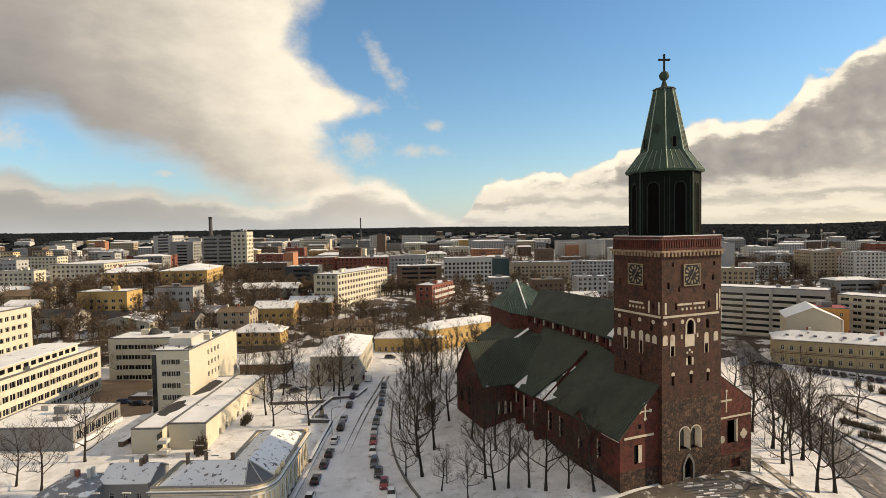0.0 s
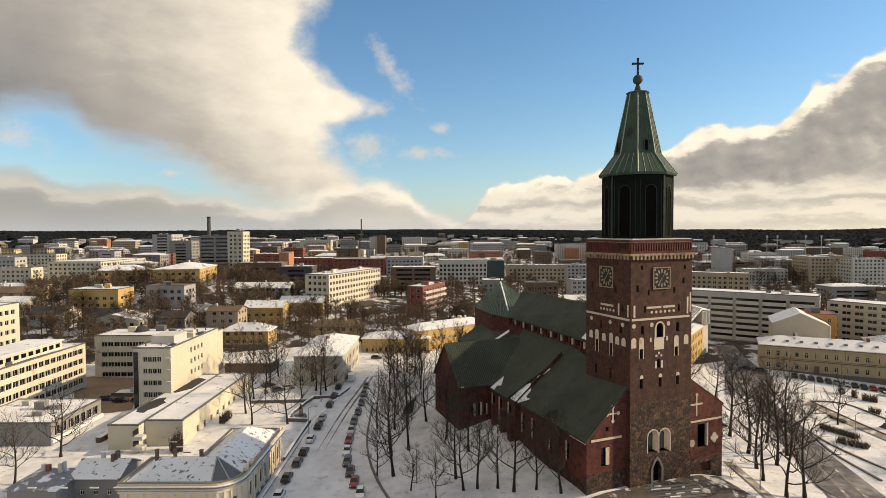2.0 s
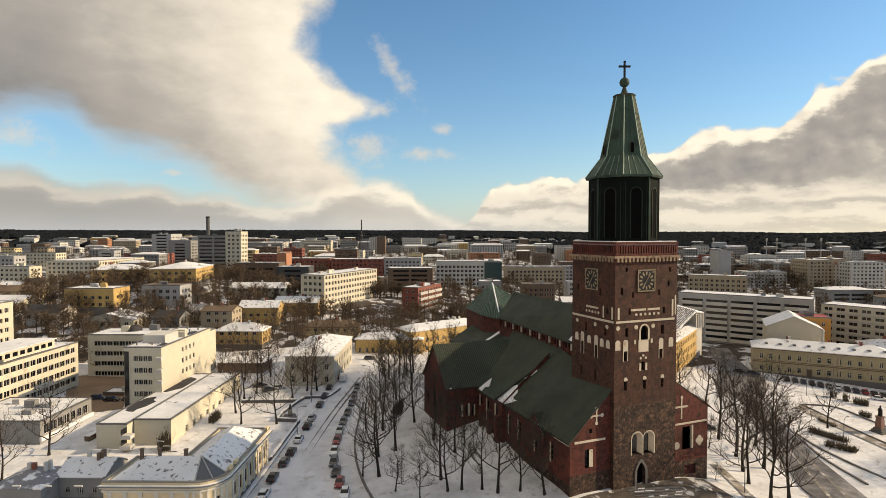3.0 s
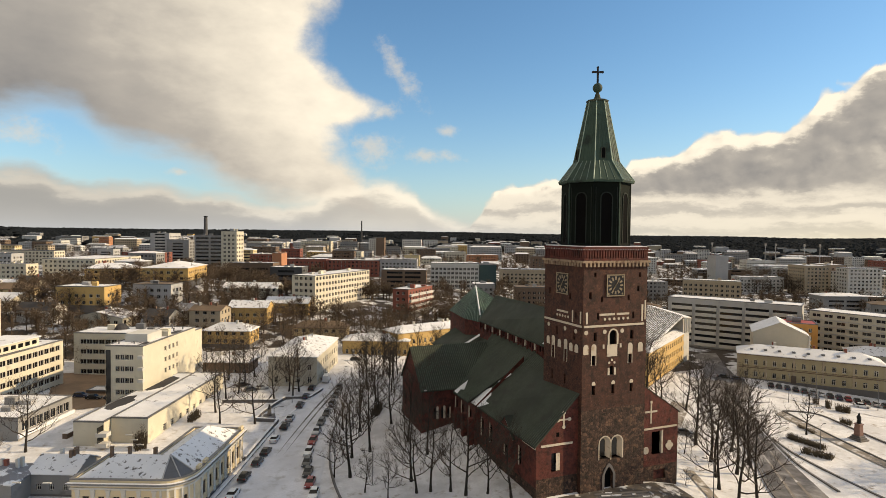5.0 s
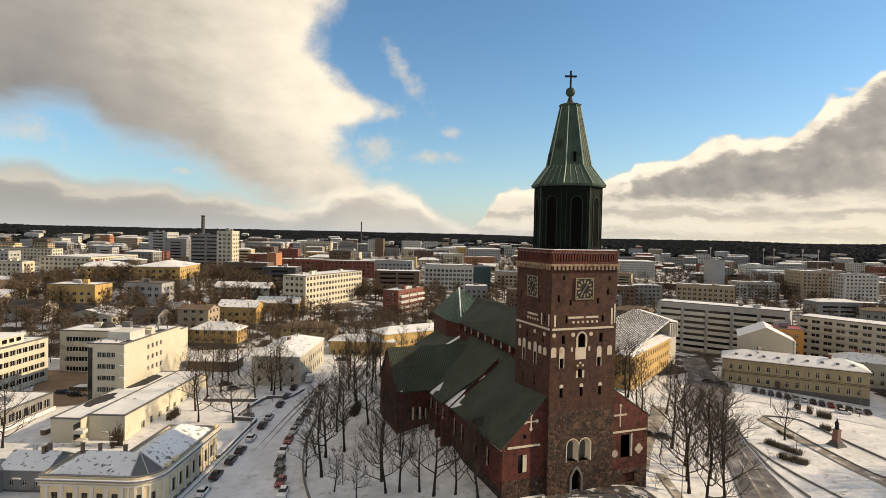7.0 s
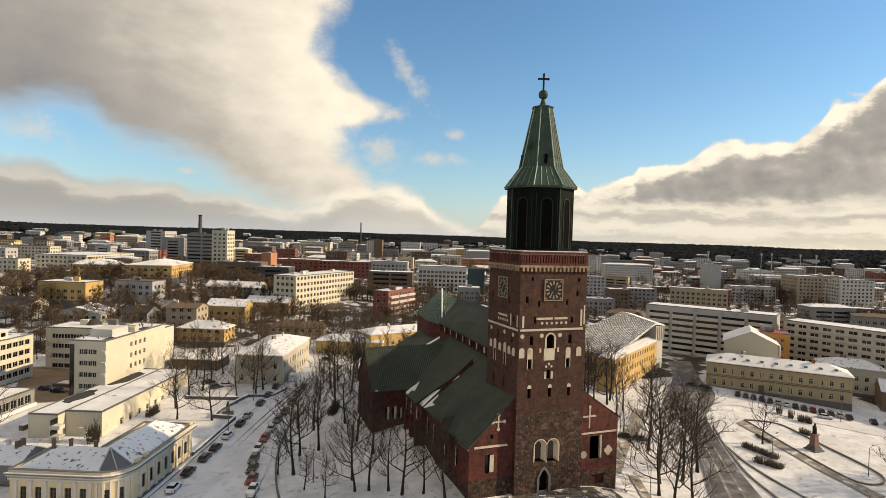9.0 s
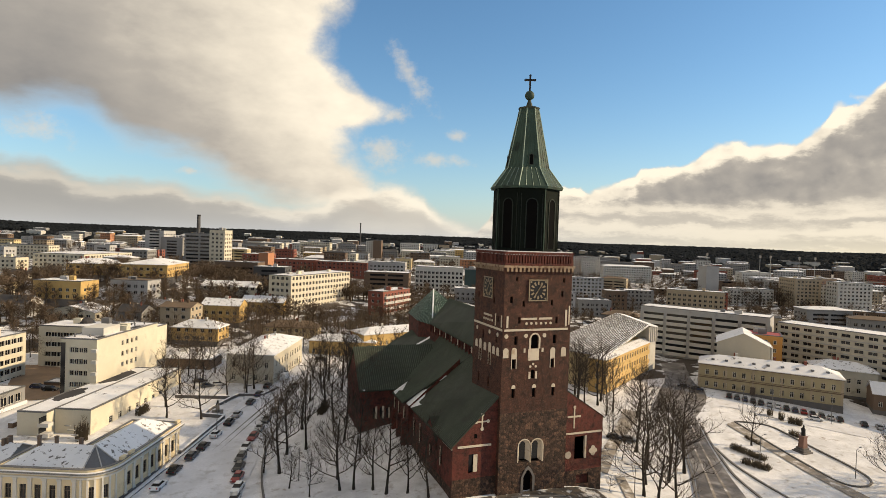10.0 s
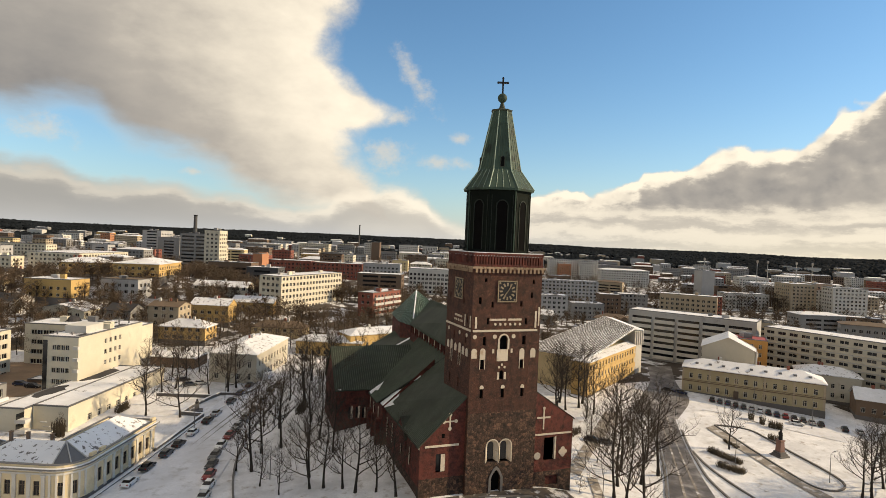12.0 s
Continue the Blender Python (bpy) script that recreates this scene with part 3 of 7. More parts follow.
SIDE_OPEN = [
    (3.2, 4.0, 27.1, 29.6, False), (7.6, 8.4, 27.1, 29.6, False), (10.4, 11.1, 31.9, 33.6, False), (4.4, 5.1, 31.9, 33.6, False),
    (1.7, 2.3, 40.0, 41.3, False), (8.9, 9.5, 39.6, 40.8, False), (3.0, 3.6, 22.6, 24.6, False), (7.5, 8.1, 22.6, 24.6, False), (11.0, 11.5, 36.0, 37.3, False),
]
brick_geo, stone_geo = Geo(), Geo()
wall_with(front, W, STONE_TOP, 46.0, [h[:4] for h in FRONT_OPEN], brick_geo)
wall_with(front, W, 0.0, STONE_TOP, [h[:4] for h in LOW_OPEN], stone_geo, 0.9)
wall_with(north, D, 14.0, 46.0, [h[:4] for h in SIDE_OPEN], brick_geo)
for h in FRONT_OPEN:
    if h[4]:
        spandrels(brick_geo, front, h[0], h[1], h[3], 0.5)
for h in LOW_OPEN:
    spandrels(stone_geo, front, h[0], h[1], h[3], 0.9, 0, h[2] < 5)
back, south = Face((TX1, TY1, 0), (-1, 0, 0)), Face((TX1, TY0, 0), (0, 1, 0))
wall_with(back, W, 0, 46.0, [], brick_geo)
wall_with(south, D, 10.0, 46.0, [(6, 6.8, 27, 29.5), (9, 9.8, 27, 29.5)], brick_geo)
wall_with(north, D, 0, 14.0, [], brick_geo)
wall_with(south, D, 0, 10.0, [], brick_geo)
tower = part("tower", brick_geo, BRICK, church, "tall brick tower with white blind arches")
part("tower_base", stone_geo, STONE, church, "rubble stone lower stage of the tower")

# dark interiors behind the openings
for fc, opens, depth in ((front, FRONT_OPEN, 0.5), (north, SIDE_OPEN, 0.5)):
    for u0, u1, z0, z1, arched in opens:
        g = Geo()
        g.face([fc.at(u0 - 0.05, z0 - 0.05, -depth + 0.02), fc.at(u1 + 0.05, z0 - 0.05, -depth + 0.02), fc.at(u1 + 0.05, z1 + 0.05, -depth + 0.02), fc.at(u0 - 0.05, z1 + 0.05, -depth + 0.02)])
        part("louvre", g, DARK, church)


def niche(fc, u, z0, z1, w, dark_to=None):
    """White blind arch with a moulded rim, its lower part open and dark where dark_to is given."""
    g = Geo()
    outline = arch_pts(u - w / 2, u + w / 2, dark_to or z0, z1)
    plate(g, fc, outline, -0.02, 0.06)
    ob = part("blind_arch", g, LIME, tower, "limewashed blind arch")
    if dark_to:
        g = Geo()
        for s in (-1, 1):
            c = u + s * (w / 2 - 0.06)
            plate(g, fc, rect(c - 0.07, c + 0.07, z0, dark_to), -0.02, 0.06)
        part("blind_arch", g, LIME, tower, "limewashed jambs of a window")
    return ob


def white(fc, outline, name="plaster_panel", out=0.07):
    g = Geo()
    plate(g, fc, outline, -0.02, out)
    return part(name, g, LIME, tower)


for fc, cu in ((front, 6.85), (north, 7.3)):
    # clock: black square dial with gilded frame, ring of bars and two pointers
    c, zc, hw = (7.3, 42.5, 2.1) if fc is front else (6.6, 42.5, 2.1)
    g = Geo()
    plate(g, fc, rect(c - hw, c + hw, zc - hw, zc + hw), -0.02, 0.12)
    clock = part("clock", g, IRON, church, "square black clock dial with gilded frame")
    g = Geo()
    for a, b, d, e in ((-hw, hw, hw - 0.2, hw), (-hw, hw, -hw, 0.2 - hw)):
        plate(g, fc, rect(c + a, c + b, zc + d, zc + e), 0.1, 0.2)
    for a, b in ((-hw, 0.2 - hw), (hw - 0.2, hw)):
        plate(g, fc, rect(c + a, c + b, zc - hw + 0.2, zc + hw - 0.2), 0.1, 0.2)
    part("clock_frame", g, GOLD, clock)
    for k in range(12):
        w = math.pi * k / 6
        g = Geo()
        ca, sa = math.sin(w), math.cos(w)
        q = [(-0.14, 1.05), (0.14, 1.05), (0.19, 1.72), (-0.19, 1.72)]
        plate(g, fc, [(c + x * sa + y * ca, zc - x * ca + y * sa) for x, y in q], 0.1, 0.17)
        part("hour_mark", g, GOLD, clock)
    for su, sz in ((-1, -1), (1, -1), (1, 1), (-1, 1)):
        g = Geo()
        plate(g, fc, disc(c + su * 1.62, zc + sz * 1.62, 0.2, 8), 0.1, 0.16)
        part("corner_rosette", g, GOLD, clock)
    for w, ln, wd in ((0.62, 1.5, 0.07), (3.75, 1.1, 0.1)):
        g = Geo()
        ca, sa = math.sin(w), math.cos(w)
        plate(g, fc, [(c + x * sa + y * ca, zc - x * ca + y * sa) for x, y in ((-wd, -0.3), (wd, -0.3), (wd, ln), (-wd, ln))], 0.15, 0.22)
        part("clock_pointer", g, GOLD, clock)
    # string course, strips and roundels
    white(fc, rect(0.25, 14.35 if fc is front else 13.2, 34.6, 35.0), "string_course", 0.14)
    for u0, u1 in ((3.7, 7.3), (7.75, 10.7)) if fc is front else ((4.8, 8.6),):
        white(fc, rect(u0, u1, 36.75, 37.15))
    for k in range(6 if fc is front else 5):
        white(fc, disc((5.0 + k * 1.08) if fc is front else (4.9 + k * 0.95), 36.05, 0.27, 10), "roundel")
    for u in (0.75, 5.0, 9.1) if fc is front else (1.8, 7.7, 11.3):
        white(fc, disc(u, 33.65, 0.42), "roundel")
white(front, rect(0.65, 1.05, 35.3, 37.5))
white(front, rect(13.7, 14.1, 35.3, 38.6))
white(front, rect(14.45, 14.75, 35.6, 39.4))
for u in (10.0, 12.6):
    white(north, rect(u, u + 0.35, 35.3, 37.6))
white(front, rect(5.6, 8.0, 28.8, 31.1))
for a, b in ((5.75, 6.15), (7.85, 8.25)):
    white(front, rect(a, b, 31.1, 33.2))
g = Geo()
g_out, g_in = [(7.0 + 1.15 * math.cos(math.pi * k / 10), 33.05 + 1.15 * math.sin(math.pi * k / 10)) for k in range(11)], [(7.0 + 0.85 * math.cos(math.pi * k / 10), 33.05 + 0.85 * math.sin(math.pi * k / 10)) for k in range(11)]
for k in range(10):
    plate(g, front, [g_in[k + 1], g_in[k], g_out[k], g_out[k + 1]], -0.02, 0.1)
part("window_arch", g, LIME, tower)
niche(front, 0.75, 29.5, 31.4, 1.15)
niche(front, 2.55, 27.3, 31.4, 1.15, 29.2)
niche(front, 11.12, 27.2, 31.2, 1.1, 29.0)
niche(front, 13.6, 29.3, 31.2, 1.15)
white(front, rect(4.6, 5.0, 30.4, 31.2)), white(front, rect(8.6, 9.0, 30.4, 31.2))
for u, z in ((6.2, 27.6), (6.8, 28.1), (7.4, 27.6)):
    white(front, disc(u, z, 0.25, 8), "roundel")
for a, b in ((5.85, 6.3), (7.3, 7.75)):
    white(front, rect(a, b, 25.2, 26.6))
for u, z in ((2.65, 23.6), (7.2, 23.5), (11.55, 23.4)):
    white(front, arch_pts(u - 0.4, u + 0.4, z - 0.1, z + 0.6), "blind_arch")
for u, dark in ((1.7, None), (3.6, 29.6), (5.8, None), (8.0, 29.6), (9.8, None), (11.6, None)):
    niche(north, u, 27.1 if dark else 29.6, 31.6 if dark else 31.2, 1.1, dark)
# white splayed twin windows of the lower stage
for u0, u1, z0, z1 in ((4.25, 6.8, 8.9, 13.3), (7.05, 9.65, 8.7, 13.2)):
    g = Geo()
    o1, o2 = arch_pts(u0, u1, z0, z1), arch_pts(u0 + 0.62, u1 - 0.62, z0 + 0.3, z1 - 0.55)
    rim = arch_pts(u0 - 0.2, u1 + 0.2, z0, z1 + 0.2)
    n = len(o1)
    for i in range(1, n):
        j = (i + 1) % n
        g.face([front.at(*o1[i], 0.03), front.at(*o1[j], 0.03), front.at(*o2[j], -0.85), front.at(*o2[i], -0.85)])
        plate(g, front, [o1[i], rim[i], rim[j], o1[j]], -0.02, 0.07)
    window = part("window", g, LIME, church, "white splayed round-arched window reveal")
    g = Geo()
    g.face([front.at(*p, -0.84) for p in o2])
    part("pane", g, GLASS, window)
g = Geo()
g.face([front.at(*p, -0.7) for p in arch_pts(5.5, 7.55, 2.6, 7.4, True)])
door = part("door", g, DARK, church, "dark pointed west door")
g = Geo()
o1, o2 = arch_pts(5.5, 7.55, 2.6, 7.4, True), arch_pts(5.0, 8.05, 2.6, 8.1, True)
for i in range(1, len(o1)):
    j = (i + 1) % len(o1)
    plate(g, front, [o1[i], o2[i], o2[j], o1[j]], -0.02, 0.15)
part("portal", g, GRANITE, church, "stepped stone portal round the door")

# cornice, parapet and gallery floor
g = Geo()
g.prism([(TX0 - 0.45, TY0 - 0.45), (TX1 + 0.45, TY0 - 0.45), (TX1 + 0.45, TY1 + 0.45), (TX0 - 0.45, TY1 + 0.45)], 46.85, 47.25)
part("cornice", g, OLD_LIME, church, "weathered tan cornice")
g = Geo()
g.prism([(TX0 - 0.2, TY0 - 0.2), (TX1 + 0.2, TY0 - 0.2), (TX1 + 0.2, TY1 + 0.2), (TX0 - 0.2, TY1 + 0.2)], 46.0, 46.85)
part("cornice", g, BRICK, church)
for fc in (front, north, south):
    for k in range(17 if fc is front else 15):
        g = Geo()
        plate(g, fc, rect(0.2 + k * 0.9, 0.62 + k * 0.9, 46.1, 46.85), 0.15, 0.42)
        part("corbel", g, OLD_LIME, church)
g = Geo()
plate(g, front, rect(-0.1, W + 0.1, 47.25, 47.7), -0.4, 0.14)
parapet = part("parapet", g, BRICK_RED, church, "red brick gallery parapet with blind balusters")
for fc in (front, north, back, south):
    for z0, z1, n0, n1, name in ((47.25, 47.7, -0.4, 0.14, "parapet_base"), (49.45, 49.9, -0.4, 0.2, "parapet_coping"), (47.7, 49.45, -0.45, -0.25, "parapet_panel")):
        if fc is front and z0 < 47.5:
            continue
        g = Geo()
        plate(g, fc, rect(-0.1, (W if fc in (front, back) else D) + 0.1, z0, z1), n0, n1)
        part(name, g, BRICK_RED, parapet)
for fc in (front, north, back, south):
    for k in range(25 if fc in (front, back) else 22):
        g = Geo()
        plate(g, fc, rect(0.05 + k * 0.61, 0.36 + k * 0.61, 47.7, 49.45), -0.3, 0.08)
        part("baluster", g, BRICK_RED, parapet)
for fc in (front, north, back, south):
    g = Geo()
    plate(g, fc, rect(0.3, (W if fc in (front, back) else D) - 0.3, 49.9, 50.06), -0.42, 0.1)
    part("parapet_snow", g, SNOW, parapet)
g = Geo()
g.box(TX0, TX1, TY0, TY1, 49.3, 49.85)
part("gallery_floor", g, SNOW, church, "snow lying on the tower gallery")

# octagonal lantern and spire
SX, SY, TURN8 = 85.2, 88.1, radians(230)
g = Geo()
g.ring(SX, SY, 6.75, 6.75, 49.6, 62.6, 8, TURN8)
drum = part("lantern", g, DRUM, church, "black copper-clad octagonal lantern")
for k in range(8):
    a, b = TURN8 + k * math.pi / 4, TURN8 + (k + 1) * math.pi / 4
    p, q = Vector((SX + 6.75 * math.cos(a), SY + 6.75 * math.sin(a), 0)), Vector((SX + 6.75 * math.cos(b), SY + 6.75 * math.sin(b), 0))
    g = Geo()
    g.box(p.x - 0.11, p.x + 0.11, p.y - 0.11, p.y + 0.11, 49.8, 62.4)
    part("corner_rib", g, COPPER_PALE if k % 2 else DRUM, drum)
    fc = Face(p, q - p)
    ln = (q - p).length
    g = Geo()
    o1, o2 = arch_pts(ln / 2 - 1.25, ln / 2 + 1.25, 50.6, 60.6), arch_pts(ln / 2 - 1.05, ln / 2 + 1.05, 50.6, 60.4)
    for i in range(1, len(o1)):
        j = (i + 1) % len(o1)
        plate(g, fc, [o2[i], o1[i], o1[j], o2[j]], -0.02, 0.14)
    part("arch_moulding", g, DRUM_EDGE, drum)
    g = Geo()
    plate(g, fc, o2, -0.02, 0.04)
    part("louvre", g, DARK, drum)
    g = Geo()
    plate(g, fc, rect(0.4, 0.52, 50.0, 61.5), -0.02, 0.08)
    plate(g, fc, rect(ln - 0.52, ln - 0.4, 50.0, 61.5), -0.02, 0.08)
    part("seam", g, DRUM_EDGE, drum)
g = Geo()
g.ring(SX, SY, 7.45, 7.55, 62.5, 62.9, 8, TURN8)
g.ring(SX, SY, 7.55, 4.55, 62.9, 66.9, 8, TURN8)
skirt = part("spire_skirt", g, COPPER_PALE, church, "flared green copper skirt of the spire")
g = Geo()
g.ring(SX, SY, 4.55, 2.0, 66.9, 79.3, 8, TURN8)
spire = part("spire", g, COPPER_PALE, church, "tapering green copper spire")
for k in range(8):
    a = TURN8 + k * math.pi / 4
    pt = lambda r, z: (SX + r * math.cos(a), SY + r * math.sin(a), z)
    g = Geo()
    g.tube([pt(7.6, 62.9), pt(4.6, 66.9)], [0.11, 0.11], 5)
    part("ridge_seam", g, COPPER_RIB, skirt)
    g = Geo()
    g.tube([pt(4.6, 66.9), pt(2.03, 79.3)], [0.11, 0.09], 5)
    part("ridge_seam", g, COPPER_RIB, spire)
    b = TURN8 + (k + 0.5) * math.pi / 4
    for f in (0.25, 0.5, 0.75):
        c0, c1 = TURN8 + k * math.pi / 4, TURN8 + (k + 1) * math.pi / 4
        lo = Vector(pt(7.56, 62.92)).lerp(Vector((SX + 7.56 * math.cos(c1), SY + 7.56 * math.sin(c1), 62.92)), f)
        hi = Vector(pt(4.57, 66.9)).lerp(Vector((SX + 4.57 * math.cos(c1), SY + 4.57 * math.sin(c1), 66.9)), f)
        top = Vector(pt(2.02, 79.2)).lerp(Vector((SX + 2.02 * math.cos(c1), SY + 2.02 * math.sin(c1), 79.2)), f)
        g = Geo()
        g.tube([lo, hi], [0.045, 0.045], 4)
        part("seam", g, COPPER_RIB, skirt)
        g = Geo()
        g.tube([hi, top], [0.045, 0.04], 4)
        part("seam", g, COPPER_PALE, spire)
    if k % 2 == 0:
        # small dormer opening low on the spire
        m = Vector((math.cos(b), math.sin(b), 0))
        side = Vector((-m.y, m.x, 0))
        cpt = Vector((SX, SY, 0)) + m * 4.05
        fc = Face(cpt - side * 0.0, side)
        g = Geo()
        plate(g, fc, arch_pts(-0.45, 0.45, 67.3, 69.6), -0.8, 0.12)
        dormer = part("dormer", g, COPPER, spire)
        g = Geo()
        plate(g, fc, arch_pts(-0.33, 0.33, 67.45, 69.45), 0.1, 0.14)
        part("louvre", g, DARK, dormer)
g = Geo()
g.ring(SX, SY, 2.15, 2.3, 79.2, 79.5, 8, TURN8)
g.ring(SX, SY, 2.3, 0.7, 79.5, 79.95, 8, TURN8)
g.ring(SX, SY, 0.7, 0.28, 79.95, 81.3, 8, TURN8)
part("spire_cap", g, COPPER, church, "dark copper cap plate")
bmb = bmesh.new()
bmesh.ops.create_uvsphere(bmb, u_segments=20, v_segments=12, radius=0.98, matrix=Matrix.Translation((SX, SY, 82.15)))
me = bpy.data.meshes.new("ball")
bmb.to_mesh(me)
bmb.free()
me.materials.append(COPPER_PALE)
for p in me.polygons:
    p.use_smooth = True
part("ball", me, None, church, "green copper ball")
g = Geo()
ux, uy = math.cos(radians(-21)), math.sin(radians(-21))
fcx = Face((SX, SY, 0), (ux, uy, 0))
plate(g, fcx, rect(-0.17, 0.17, 83.0, 86.3), -0.17, 0.17)
plate(g, fcx, rect(-1.0, 1.0, 85.2, 85.55), -0.17, 0.17)
for u, z in ((0, 86.3), (-1.0, 85.37), (1.0, 85.37)):
    plate(g, fcx, disc(u, z, 0.24, 8), -0.14, 0.14)
part("cross", g, IRON, church, "black iron cross")

# ---- nave, aisles and choir ----
NZ, NY0, NY1 = 27.3, TY1, 139.0
nave_n = Face((83.6, NY1, 0), (-2.15, -45.2, 0))
nave_s = Face((93.4, NY0, 0), (5.8, 45.2, 0))
NL = 45.25
g = Geo()
holes = [(1.0 + k * 2.45, 1.9 + k * 2.45, 25.2, 26.9) for k in range(18)]
wall_with(nave_n, NL, 6.0, NZ, holes, g, 0.4)
wall_with(nave_s, NL, 6.0, NZ, [], g, 0.4)
nave = part("nave_wall", g, BRICK_RED, church, "red brick clerestory")
for k, h in enumerate(holes):
    gw = Geo()
    if k % 2:
        plate(gw, nave_n, arch_pts(h[0] + 0.05, h[1] - 0.3, h[2] - 0.1, h[3] + 0.05), -0.3, 0.05)
        part("blind_arch", gw, LIME, nave)
    gw = Geo()
    gw.face([nave_n.at(h[0], h[2], -0.35), nave_n.at(h[1], h[2], -0.35), nave_n.at(h[1], h[3], -0.35), nave_n.at(h[0], h[3], -0.35)])
    part("clerestory_window", gw, GLASS, nave)
    gw = Geo()
    plate(gw, nave_n, rect(h[0] - 0.75, h[0] - 0.35, 24.6, 27.0), -0.02, 0.35)
    part("pilaster_strip", gw, BRICK_RED, nave)


def roof(name, pts, mat=COPPER, t=0.3, seams=0, parent=church, label=""):
    """A roof plane: lower left, lower right, upper right, upper left; with standing seams up the slope."""
    g = Geo()
    g.slab(pts, t)
    ob = part(name, g, mat, parent, label)
    a, b, c, d = [Vector(p) for p in pts[:4]]
    gs = Geo()
    up = (b - a).cross(d - a).normalized()
    for k in range(1, seams):
        f = k / seams
        lo, hi = a.lerp(b, f) + up * 0.02, d.lerp(c, f) + up * 0.02
        gs.tube([lo, hi], [0.075, 0.075], 4)
    if seams > 1:
        tagged(part("standing_seams", gs, COPPER_SEAM, ob), kind="stuff")
    return ob


RW, RE = (86.6, NY0, 34.5), (91.2, 144.2, 33.7)
roof("nave_roof", [(83.2, NY1 + 0.3, NZ - 0.25), (81.05, NY0, NZ - 0.25), RW, RE], seams=76, label="steep green copper nave roof")
roof("nave_roof", [(92.9, NY0, NZ - 0.25), (99.8, NY1 + 0.3, NZ - 0.25), RE, RW], seams=0)
g = Geo()
g.face([(99.6, NY1 + 0.3, NZ - 0.3), (83.3, NY1 + 0.3, NZ - 0.3), (91.2, 144.1, 33.6)])
part("nave_roof", g, COPPER, church)

# choir: a polygon with a pyramid roof
CH = [(84.4, 139.6), (83.0, 148.6), (85.4, 166.0), (91.4, 171.0), (97.8, 166.0), (100.0, 150.0), (98.6, 139.6)]
CHC = [(x, y) for x, y in reversed(CH)]
g = Geo()
g.prism(CHC, 4.0, 26.6)
choir = part("choir_wall", g, BRICK_RED, church, "red brick polygonal choir")
tip = (91.2, 158.6, 35.2)
cr = Geo()
for i in range(len(CH)):
    a, b = CH[i], CH[(i + 1) % len(CH)]
    grow = lambda p: (91.4 + (p[0] - 91.4) * 1.06, 155.0 + (p[1] - 155.0) * 1.04, 26.4)
    cr.face([grow(b), grow(a), tip])
choir_roof = part("choir_roof", cr, COPPER_PALE, church, "pointed green copper choir roof")
gs = Geo()
for i in range(len(CH)):
    a, b = Vector(grow(CH[i])), Vector(grow(CH[(i + 1) % len(CH)]))
    for k in range(10):
        lo = a.lerp(b, k / 10)
        gs.tube([lo, lo.lerp(Vector(tip), 0.97)], [0.05, 0.03], 3)
tagged(part("standing_seams", gs, COPPER_RIB, choir_roof), kind="stuff")
g = Geo()
g.tube([tip, Vector(tip).lerp(Vector(grow(CH[0])), 0.82)], [0.22, 0.22], 5)
part("snowy_ridge", g, SNOW, choir_roof, "ridge edged with snow")
g = Geo()
g.tube([(tip[0], tip[1], tip[2] - 0.3), (tip[0], tip[1], tip[2] + 2.2)], [0.22, 0.05], 6)
part("finial", g, COPPER, choir_roof)

# north aisle: west bay, middle bay, transept chapel
WX = 67.9
wf = Face((WX, 81.3, 0), (1, 0, 0))
g = Geo()
gl = Geo()
wall_with(wf, TX0 - WX, 6.6, 13.0, [(3.3, 5.2, 7.7, 11.2)], g, 0.5)
wall_with(wf, TX0 - WX, 0.0, 6.6, [], gl)
g.face([wf.at(0, 13.0), wf.at(TX0 - WX, 13.0), wf.at(TX0 - WX, 22.0), wf.at(0, 13.4)])
wn_ = Face((WX, 106.0, 0), (0, -1, 0))
wall_with(wn_, 106.0 - 81.3, 5.0, 13.3, [(18.2, 19.2, 7.4, 10.6), (12.2, 13.4, 7.2, 11.0), (5.5, 6.7, 7.2, 11.0), (1.2, 2.4, 7.2, 11.0)], g, 0.5)
wall_with(wn_, 106.0 - 81.3, 0.0, 5.0, [], gl)
aisle = part("north_aisle_wall", g, BRICK_RED, church, "red brick aisle gable with a white cross")
part("aisle_base", gl, STONE, church, "rubble stone plinth of the aisle")


def on(fc, outline, parent, name="plaster_panel", out=0.07, mat=LIME):
    g = Geo()
    plate(g, fc, outline, -0.02, out)
    return part(name, g, mat, parent)


on(wf, rect(1.0, 7.9, 12.55, 12.95), aisle, "string_course", 0.12)
on(wn_, rect(19.6, 24.5, 12.2, 12.6), aisle, "string_course", 0.12)
cx, cz = 5.9, 17.3
on(wf, rect(cx - 0.14, cx + 0.14, cz - 1.3, cz + 1.2), aisle, "brick_cross")
on(wf, rect(cx - 1.2, cx + 1.2, cz - 0.14, cz + 0.14), aisle, "brick_cross", 0.075)
for du, dz in ((-1.25, 0), (1.25, 0), (0, 1.3), (0, -1.4)):
    on(wf, disc(cx + du, cz + dz, 0.36, 10), aisle, "roundel", 0.08)
on(wf, rect(4.3, 5.15, 7.8, 11.1), aisle, "window_reveal", 0.02)
on(wf, rect(4.3, 4.9, 14.2, 15.0), aisle, "louvre", 0.03, DARK)
for u0, u1, z0, z1 in ((3.3, 5.2, 7.7, 11.2),):
    on(wf, rect(u0, u1, z0, z1), aisle, "pane", -0.4, GLASS)
